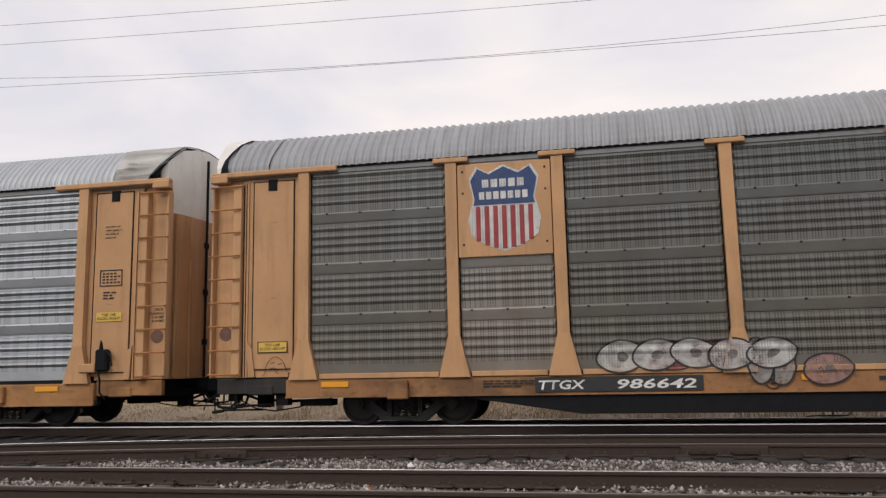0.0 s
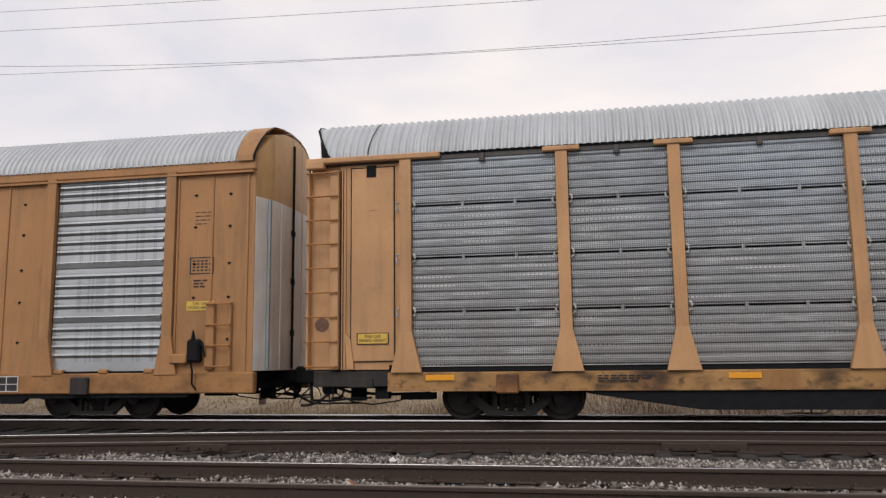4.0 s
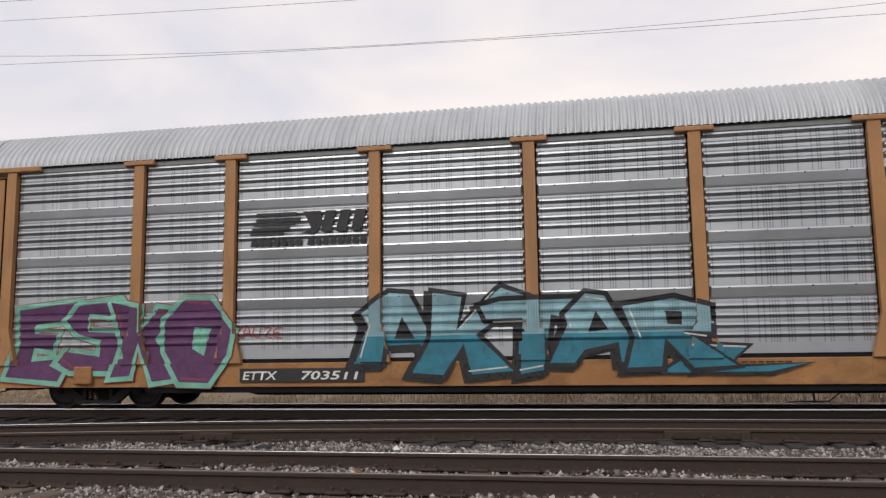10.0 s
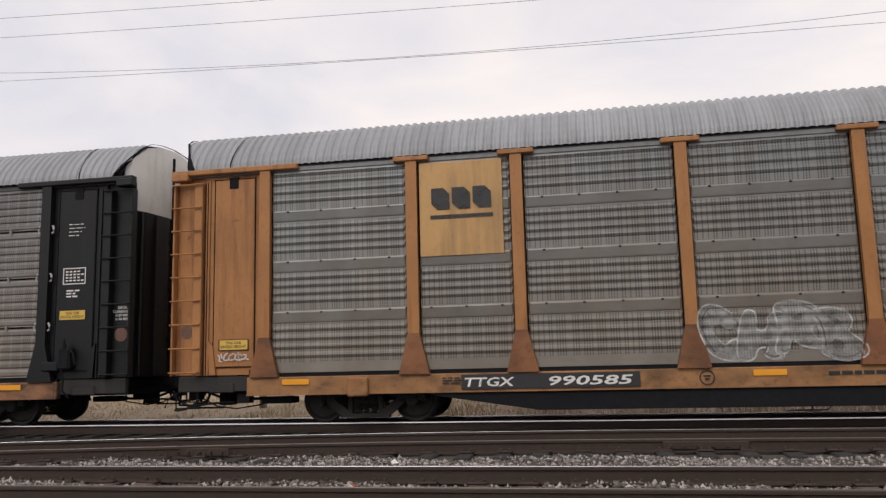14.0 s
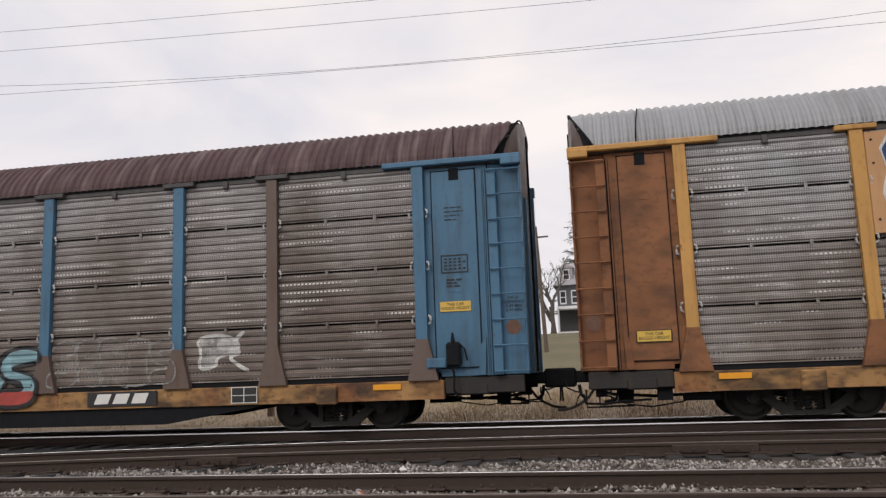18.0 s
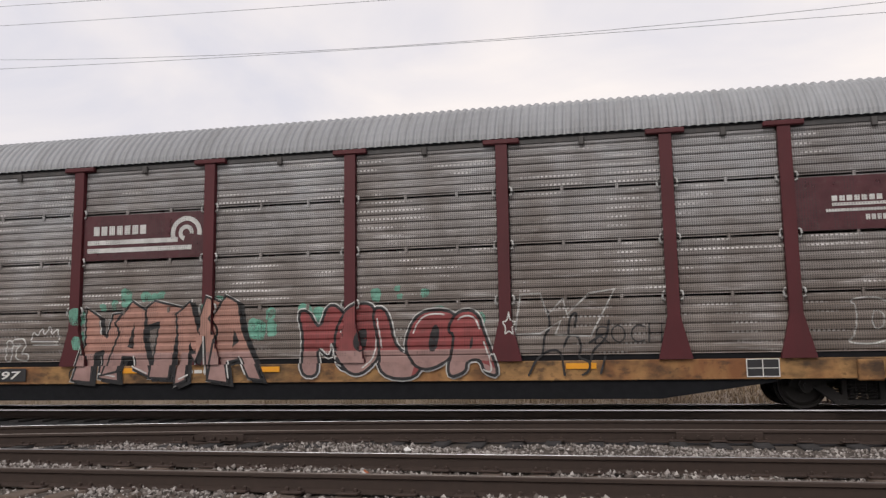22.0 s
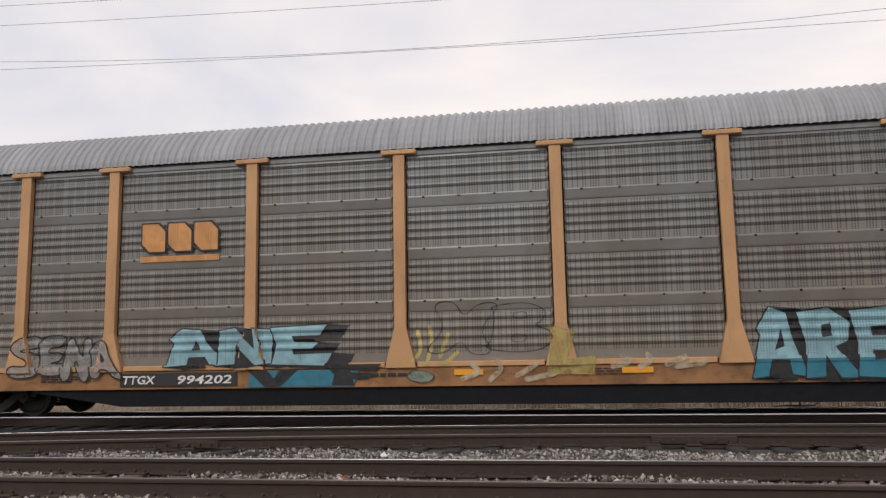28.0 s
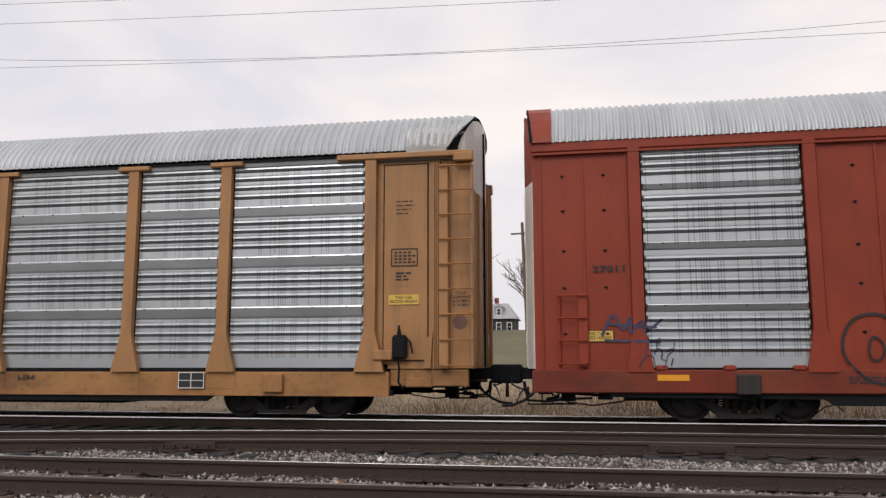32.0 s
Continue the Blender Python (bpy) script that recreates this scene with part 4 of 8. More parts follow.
def rack_car(spec):
    """A car with an open-post rack: separate posts, caps and side sheets between them."""
    car = tagged(new("autorack_car"), spec["label"], "freight car", "cars of the passing train")
    post, sill, sheet = spec["post"], spec["sill"], spec["sheet"]
    kind = spec["kind"]
    underframe(car, bool(spec.get("deep")))

    low = 0.46 if spec.get("deep") else 0.56

    def sill_shape():
        s = Shape().cbox(1.98, CAR - 1.98, -1.50, -1.36, low, 0.895, 0.015)
        s.box(1.98, CAR - 1.98, -1.515, -1.49, low, low + 0.025)
        for u in POSTS:
            s.box(u - 0.30, u + 0.30, -1.508, -1.49, 0.59, 0.89)
        return s.mesh("side_sill")

    for m in (NEAR, OPPOSITE):
        part("side_sill", shared(("sill", low), sill_shape), sill, car, m)
        for e in (m, m @ Matrix.Translation((CAR, 0, 0)) @ Matrix.Diagonal((-1, 1, 1, 1))):
            part("end_beam", shared("end_beam", lambda: Shape().cbox(0.55, 1.985, -1.42, -1.30, 0.64, 0.935, 0.015).cbox(1.2, 1.7, -1.45, -1.40, 0.62, 0.80, 0.02).mesh("end_beam")), sill if spec.get("deep") else SILL_DARK, car, e)
        part("top_chord", shared("chord", lambda: Shape().cbox(0.5, CAR - 0.5, -1.50, -1.40, 4.77, 4.92, 0.015).mesh("top_chord")), spec["chord"], car, m)
        if m is NEAR:
            # Near-black strip in place of the shadow line under the roof edge.
            part("eave_slot", shared("eave_slot", lambda: Shape().box(1.1, CAR - 1.1, -1.528, -1.42, 4.872, 4.912).mesh("eave_slot")), UNDER, car, m)
        for i, u in enumerate(POSTS):
            part("post", shared("post", post_mesh), spec.get("posts", {}).get(i, post), car, m @ pose(u, SIDE + 0.06, 0))
            part("post_foot", shared("foot", foot_mesh), spec.get("foot", spec.get("posts", {}).get(i, post)), car, m @ pose(u, SIDE + 0.06, 0))
            if 0 < i < 9:
                part("post_cap", shared("cap", lambda: Shape().cbox(-0.33, 0.33, -0.09, 0.06, 4.79, 4.88, 0.015).mesh("post_cap")), spec.get("caps", post), car, m @ pose(u, SIDE + 0.06, 0))
            if kind == "slatted" and m is NEAR:
                for k in (1, 2, 3):
                    for turn in (0, 180):
                        part("panel_clip", shared(("clip", turn), lambda: clip_mesh()), spec.get("clip", CLIP), car, pose(u + (0.15 if turn else -0.15), -1.525, PANEL_Z0 + SEAMS[k - 1], 0, turn, 0))
        for i in range(9):
            w = round(POSTS[i + 1] - POSTS[i] - 0.20, 2)
            gap = 0.0 if kind == "slatted" else 0.03
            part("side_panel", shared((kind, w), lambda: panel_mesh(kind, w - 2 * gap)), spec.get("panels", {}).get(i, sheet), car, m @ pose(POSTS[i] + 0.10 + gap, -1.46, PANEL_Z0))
            if kind != "slatted" and m is NEAR:
                part("band_bolts", shared(("bolts", kind, w), lambda: bolts_mesh(kind, w)), UNDER, car, pose(POSTS[i] + 0.10, -1.46, PANEL_Z0), "row of dark bolts on the bands", "stuff")
            if m is NEAR and kind == "slatted":
                part("eave_tab", shared("eave_tab", lambda: Shape().cbox(-0.05, 0.05, -0.05, 0.01, -0.10, 0.05, 0.012).mesh("eave_tab")), TAB, car, pose(POSTS[i] + 0.1 + w * 0.5, -1.49, 4.80))
            if spec.get("ledge"):
                part("ledge", shared(("ledge", w), lambda: Shape().cbox(0.2, w - 0.2, -0.05, 0.03, 0, 0.095, 0.01).mesh("ledge")), post, car, m @ pose(POSTS[i] + 0.10, -1.48, 0.90))
        if kind != "slatted" and m is NEAR:
            # Added sheet closes see-through gaps and stands for the unlit inside.
            part("inner_wall", shared("inner_wall", lambda: Shape().box(2.25, CAR - 2.25, -1.385, -1.37, 0.92, 4.80).mesh("inner_wall")), UNDER, car, m, "added near-black sheet behind the side sheets for the car's dark inside")
        capped = [bool(spec.get("cap")), False]
        for end, place in enumerate((m, m @ Matrix.Translation((CAR, 0, 0)) @ Matrix.Diagonal((-1, 1, 1, 1)))):
            lead = end if m is NEAR else 1 - end
            end_bay(car, place, spec.get("end", post), "plain end sheet", WHITE, m is NEAR, capped[lead], bool(spec.get("cap")), post)
        ladder_parts(car, m, spec.get("end", post), m is NEAR)
        ladder_parts(car, m @ Matrix.Translation((CAR, 0, 0)) @ Matrix.Diagonal((-1, 1, 1, 1)), spec.get("end", post), m is NEAR)
        end_parts(car, m, spec.get("end", post), spec.get("gable", WHITE), spec.get("end", post))
    fine = spec["roof"] in (ROOF_BRIGHT, ROOF_MIXED)
    cuts = (not spec.get("cap"), True)
    part("roof", shared(("roof", fine, cuts), lambda: roof_mesh(0.62, CAR - 0.62, 0.135 if fine else 0.153, cuts)), spec["roof"], car, pose(0, 0, spec.get("rise", 0)))
    return car


def flush_car(spec):
    """A newer car whose sheets sit in a flush painted frame."""
    car = tagged(new("autorack_car"), spec["label"], "freight car", "cars of the passing train")
    post, sheet = spec["post"], spec["sheet"]
    underframe(car, True)
    P = FLUSH_POSTS

    def plate_shape(x0, x1):
        s = Shape().box(x0, x1, -1.47, -1.42, 0.93, 4.76)
        return s.mesh("body_plate")

    def rivet_plate(x0, x1, m):
        mid = (x0 + x1) / 2
        plate_ob = part("body_plate", shared(("plate", round(x0, 2), round(x1, 2)), lambda: plate_shape(x0, x1)), post, car, m)
        for x in (x0 + 0.14, mid, x1 - 0.14):
            part("plate_rib", shared("plate_rib", lambda: Shape().cbox(-0.02, 0.02, -1.495, -1.45, 0.93, 4.72, 0.006).mesh("plate_rib")), post, plate_ob, pose(x, 0, 0))
        for z in (1.55, 2.35, 3.0, 3.72, 4.35):
            for x in (mid - 0.36, mid + 0.36):
                part("rivet", shared("rivet", lambda: Shape().cbox(-0.035, 0.035, -0.012, 0.01, -0.012, 0.012, 0.004).cbox(-0.013, 0.013, -0.022, 0.01, -0.03, 0.02, 0.004).mesh("rivet")), UNDER, plate_ob, pose(x, -1.473, z))

    for m in (NEAR, OPPOSITE):
        part("side_sill", shared("flush_sill", lambda: Shape().cbox(0.58, CAR - 0.58, -1.53, -1.36, 0.54, 0.93, 0.02).mesh("side_sill")), SILL_RED if post is RED else SILL_OCHRE, car, m)
        part("top_chord", shared("flush_chord", lambda: Shape().cbox(0.62, CAR - 0.62, -1.53, -1.40, 4.80, 5.01, 0.02).box(0.66, CAR - 0.66, -1.56, -1.50, 4.74, 4.78).mesh("top_chord")), post, car, m)
        for u in P:
            part("post", shared("flush_post", lambda: post_mesh(0.20)), post, car, m @ pose(u, SIDE + 0.08, 0))
            part("post_foot", shared("flush_foot", lambda: foot_mesh(0.20, 0.46)), post, car, m @ pose(u, SIDE + 0.08, 0))
        for i in range(9):
            if i in (1, 7):
                rivet_plate(P[i], P[i + 1], m)
                continue
            w = round(P[i + 1] - P[i] - 0.20, 2)
            part("side_panel", shared(("flush", w), lambda: panel_mesh("flush", w - 0.06)), sheet, car, m @ pose(P[i] + 0.13, -1.46, PANEL_Z0))
            if m is NEAR:
                part("band_bolts", shared(("flush_bolts", w), lambda: bolts_mesh("flush", w)), UNDER, car, pose(P[i] + 0.10, -1.46, PANEL_Z0), "row of dark bolts on the bands", "stuff")
            for k in range(3):
                part("bracket", shared("bracket", lambda: Shape().cbox(-0.1, 0.1, -0.06, 0.02, 0, 0.09, 0.02).mesh("bracket")), post, car, m @ pose(P[i] + 0.35 + k * (w - 0.5) / 2, -1.49, 0.92))
        if m is NEAR:
            # Same added backing: near-black in place of the car's shaded interior.
            part("inner_wall", shared("inner_wall", lambda: Shape().box(2.25, CAR - 2.25, -1.385, -1.37, 0.92, 4.80).mesh("inner_wall")), UNDER, car, m, "added near-black sheet behind the side sheets for the car's dark inside")
        for x0, x1 in ((0.64, P[0]), (P[9], CAR - 0.64)):
            rivet_plate(x0, x1, m)
        ladder_parts(car, m, post, m is NEAR, 0.98, 2.25, 1.05, 1.56, 4)
        ladder_parts(car, m @ Matrix.Translation((CAR, 0, 0)) @ Matrix.Diagonal((-1, 1, 1, 1)), post, m is NEAR, 0.98, 2.25, 1.05, 1.56, 4)
        end_parts(car, m, WHITE, PALE if post is OCHRE else post, DULL, FLUSH_PLAN)
        part("roof_end", shared("roof_end", lambda: roof_strip(((0.60, 1.0),) * 4 + ((0.52, 0.98),) * 4, 0.05)), post, car, m @ pose(0, 0, 0.06), "painted end of the roof")
        part("torn_seam", shared("flush_torn", lambda: roof_strip(((0.60, 0.66), (0.60, 0.66), (0.58, 0.63), (0.56, 0.61), (0.54, 0.57), (0.52, 0.55), (0.50, 0.52), (0.50, 0.52)), 0.055)), UNDER, car, m @ pose(0, 0, 0.06))
    part("roof", shared("flush_roof", lambda: roof_mesh(0.9, CAR - 0.9, 0.122)), spec["roof"], car, pose(0, 0, 0.07))
    return car


# ---- lettering and marks on the cars ----
def letters(words, size, shear=0.0, offset=0.0, align="LEFT"):
    """A flat mesh of words in the built-in font, standing in x and z, its foot at the origin."""
    key = ("words", words, size, shear, offset, align)
    if key in MESHES:
        return MESHES[key]
    c = bpy.data.curves.new("lettering", "FONT")
    c.body, c.size, c.shear, c.offset, c.resolution_u = words, size, shear, offset, 2
    c.align_x = align
    ob = bpy.data.objects.new("lettering", c)
    scene.collection.objects.link(ob)
    me = bpy.data.meshes.new_from_object(ob)
    bpy.data.objects.remove(ob)
    me.transform(Matrix.Rotation(math.pi / 2, 4, "X"))
    me.materials.clear()
    me.materials.append(None)
    MESHES[key] = me
    return me


def extent(me):
    xs = [v.co.x for v in me.vertices] or [0.0]
    return min(xs), max(xs)


def write(car, words, x, z, size, mat, y=-1.522, width=None, shear=0.0, name="lettering", heavy=0.004):
    """Words on the near side of a car, from x on, squeezed to a width if one is given."""
    me = letters(words, size / 0.72, shear, heavy)
    lo, hi = extent(me)
    k = (width / (hi - lo)) if width else 1.0
    return part(name, me, mat, car, Matrix.Translation((x - lo * k, y, z)) @ Matrix.Diagonal((k, 1, 1, 1)))


def bars(car, x, z, w, rows, mat, y=-1.475, h=0.03, gap=0.028, name="stencil_lines"):
    """Lines of small stencilled writing, as plain bars."""
    s = Shape()
    rng = random.Random(int(x * 977 + z * 131))
    for r in range(rows):
        a, zz = 0.0, -r * (h + gap)
        while a < w - 0.03:
            b = min(w, a + rng.uniform(0.06, 0.18))
            s.box(a, b, -0.002, 0.002, zz, zz + h)
            a = b + 0.03
        if rng.random() < 0.4:
            w *= 0.8
    return part(name, s, mat, car, pose(x, y, z), "", "stuff")


def plate(car, name, x0, x1, z0, z1, mat, y=-1.518, label=""):
    return part(name, Shape().cbox(x0, x1, y - 0.003, y + 0.004, z0, z1, 0.002), mat, car, None, label)


def boxed_notice(car, x, z, mat, w=0.5, h=0.33, y=-1.475):
    """A stencilled table in a thin frame."""
    s = Shape()
    for a, b, c, d in ((0, w, 0, 0.02), (0, w, h - 0.02, h), (0, 0.02, 0.02, h - 0.02), (w - 0.02, w, 0.02, h - 0.02)):
        s.box(a, b, -0.002, 0.002, c, d)
    for r in range(4):
        for i in range(5 - r % 2):
            s.box(0.06 + i * 0.085, 0.115 + i * 0.085, -0.002, 0.002, 0.06 + r * 0.06, 0.09 + r * 0.06)
    part("notice_box", s, mat, car, pose(x, y, z), "", "stuff")


def brake_gear(car, mat):
    """Hand brake with its housing and hanging chain, on the rear end sheet."""
    s = Shape().cbox(26.72, 26.98, -1.64, -1.46, 1.12, 1.55, 0.04)
    s.tube([(26.85, -1.60, 1.52), (26.85, -1.62, 1.72)], 0.05, 8, 0.015)
    s.tube([(26.84, -1.66, 1.12), (26.86, -1.63, 0.95), (26.84, -1.6, 0.72), (26.9, -1.5, 0.58)], 0.02, 6)
    s.tube([(26.98, -1.6, 1.5), (27.06, -1.62, 1.42), (27.1, -1.62, 1.22)], 0.018, 6)
    part("hand_brake", shared("brake", lambda: s.mesh("hand_brake")), UNDER, car, None, "black hand brake with a hanging chain")
    part("step_box", shared("step", lambda: Shape().cbox(26.36, 26.72, -1.62, -1.46, 1.10, 1.28, 0.02).mesh("step_box")), mat, car)


SILL_FACE = (-1.522, -1.536)


def usual_marks(car, spec):
    """Reflectors, labels and small stencils that most of the cars carry."""
    ink = CHALK if spec.get("dark_body") else INK
    for u in spec.get("reflectors", (2.95, 8.1, 11.2, 14.1, 17.0, 19.9, 25.6)):
        part("reflector", shared("reflector", lambda: Shape().cbox(-0.26, 0.26, -0.004, 0.004, -0.05, 0.05, 0.002).mesh("reflector")), REFLECT, car, pose(u, SILL_FACE[bool(spec.get("flush"))], 0.80))
    part("warning_label", shared("warn", lambda: Shape().cbox(0, 0.56, -0.004, 0.004, 0, 0.18, 0.002).mesh("warning_label")), LABEL_YELLOW, car, pose(1.42, -1.478, 1.42))
    notice = letters("THIS CAR\nEXCESS HEIGHT", 0.072, 0.0, 0.001, "CENTER")
    part("lettering", notice, INK, car, pose(1.70, -1.484, 1.525))
    part("warning_label", MESHES["warn"], LABEL_YELLOW, car, pose(26.62, -1.478, 2.1))
    part("lettering", notice, INK, car, pose(26.90, -1.484, 2.205))
    boxed_notice(car, 26.66, 2.8, ink)
    bars(car, 26.75, 2.66, 0.3, 3, ink)
    bars(car, 26.75, 4.0, 0.36, 4, ink, h=0.015, gap=0.06)
    if not spec.get("flush"):
        part("lettering", letters("DECK\nCLEARANCE\nA 89 MIN\nB 94 MIN", 0.074, 0.0, 0.001, "CENTER"), ink, car, pose(27.94, -1.396, 2.28))
    bars(car, 5.7, 0.80, 0.9, 3, ink, SILL_FACE[bool(spec.get("flush"))] + 0.002, 0.025, 0.02)
    bars(car, 12.1, 0.74, 1.0, 1, ink, SILL_FACE[bool(spec.get("flush"))] + 0.002, 0.06)
    if not spec.get("load"):
        bars(car, 16.3, 0.82, 0.8, 3, ink, SILL_FACE[bool(spec.get("flush"))] + 0.002, 0.02, 0.025)
    for u in (4.15, CAR - 4.15):
        pad = part("jacking_pad", shared("jack", lambda: Shape().cbox(-0.19, 0.19, -1.60, -1.49, 0.52, 0.86, 0.02).box(-0.15, 0.15, -1.606, -1.59, 0.54, 0.60).mesh("jacking_pad")), spec.get("sill", SILL_DARK), car, pose(u, 0, 0), "rusty jacking pad above the truck")
    if spec.get("num") and spec["mark"].startswith("TT") and not spec.get("flush"):
        u = spec["num_x"][1] + 1.15
        part("round_stencil", Shape().prism(arc_band(u, 0.735, 0.105, 0.125, 0, 359), -1.528, -1.524).prism(slab(u - 0.06, u + 0.06, 0.75, 0.775), -1.528, -1.524).prism(slab(u - 0.035, u + 0.035, 0.69, 0.73), -1.528, -1.524), INK, car, None, "small round stencil", "stuff")
    q = part("inspection_box", Shape().box(22.60, 23.1, -1.538, -1.518, 0.60, 0.88), PLATE, car)
    s = Shape()
    for a, b, c, d in ((22.59, 23.11, 0.59, 0.605), (22.59, 23.11, 0.875, 0.89), (22.59, 22.605, 0.605, 0.875), (23.095, 23.11, 0.605, 0.875), (22.84, 22.855, 0.605, 0.875), (22.61, 23.09, 0.73, 0.742)):
        s.box(a, b, -1.543, -1.537, c, d)
    part("frame_lines", s, CHALK, q)
    if not spec.get("plain_end"):
        brake_gear(car, spec.get("end", spec["post"]))
    s = Shape()
    for a, b, c, d in ((1.40, 2.0, 1.405, 1.415), (1.40, 2.0, 1.605, 1.615), (1.40, 1.41, 1.415, 1.605), (1.99, 2.0, 1.415, 1.605)):
        s.box(a, b, -1.487, -1.476, c, d)
    part("label_border", s, INK, car)
    for words, x, z, size in spec.get("words", ()):
        write(car, words, x, z, size, ink, -1.482 if z > 1 else -1.524)
    if spec.get("ban"):
        disc = part("ban_sign", Shape().tube([(0, -1.394, 0), (0, -1.400, 0)], 0.15, 20), CHALK, car, pose(27.86, 0, 1.62), "round white sign with a red ring")
        part("ring", Shape().prism(arc_band(0, 0, 0.105, 0.14, 0, 359), -1.407, -1.403).prism([(-0.09, 0.06), (-0.06, 0.09), (0.09, -0.06), (0.06, -0.09)], -1.4065, -1.4025), SIGN_RED, disc)
    if spec.get("load"):
        write(car, "LD LMT 60000", spec["load"], 0.76, 0.075, INK, SILL_FACE[bool(spec.get("flush"))] - 0.004, 0.95, 0.0, "load_limit")
    if spec.get("upright"):
        for u in (0.72, 27.9):
            part("reflector", Shape().cbox(-0.05, 0.05, -0.004, 0.004, -0.22, 0.22, 0.002), REFLECT, car, pose(u, -1.447, 1.28))
    if spec.get("rack"):
        up = bool(spec.get("flush"))
        write(car, spec["rack"], 1.66 if up else 1.42, 2.62 if up else spec.get("rack_z", 1.86), 0.115, INK, -1.500 if up else -1.478, 0.55, 0.0, "rack_number")


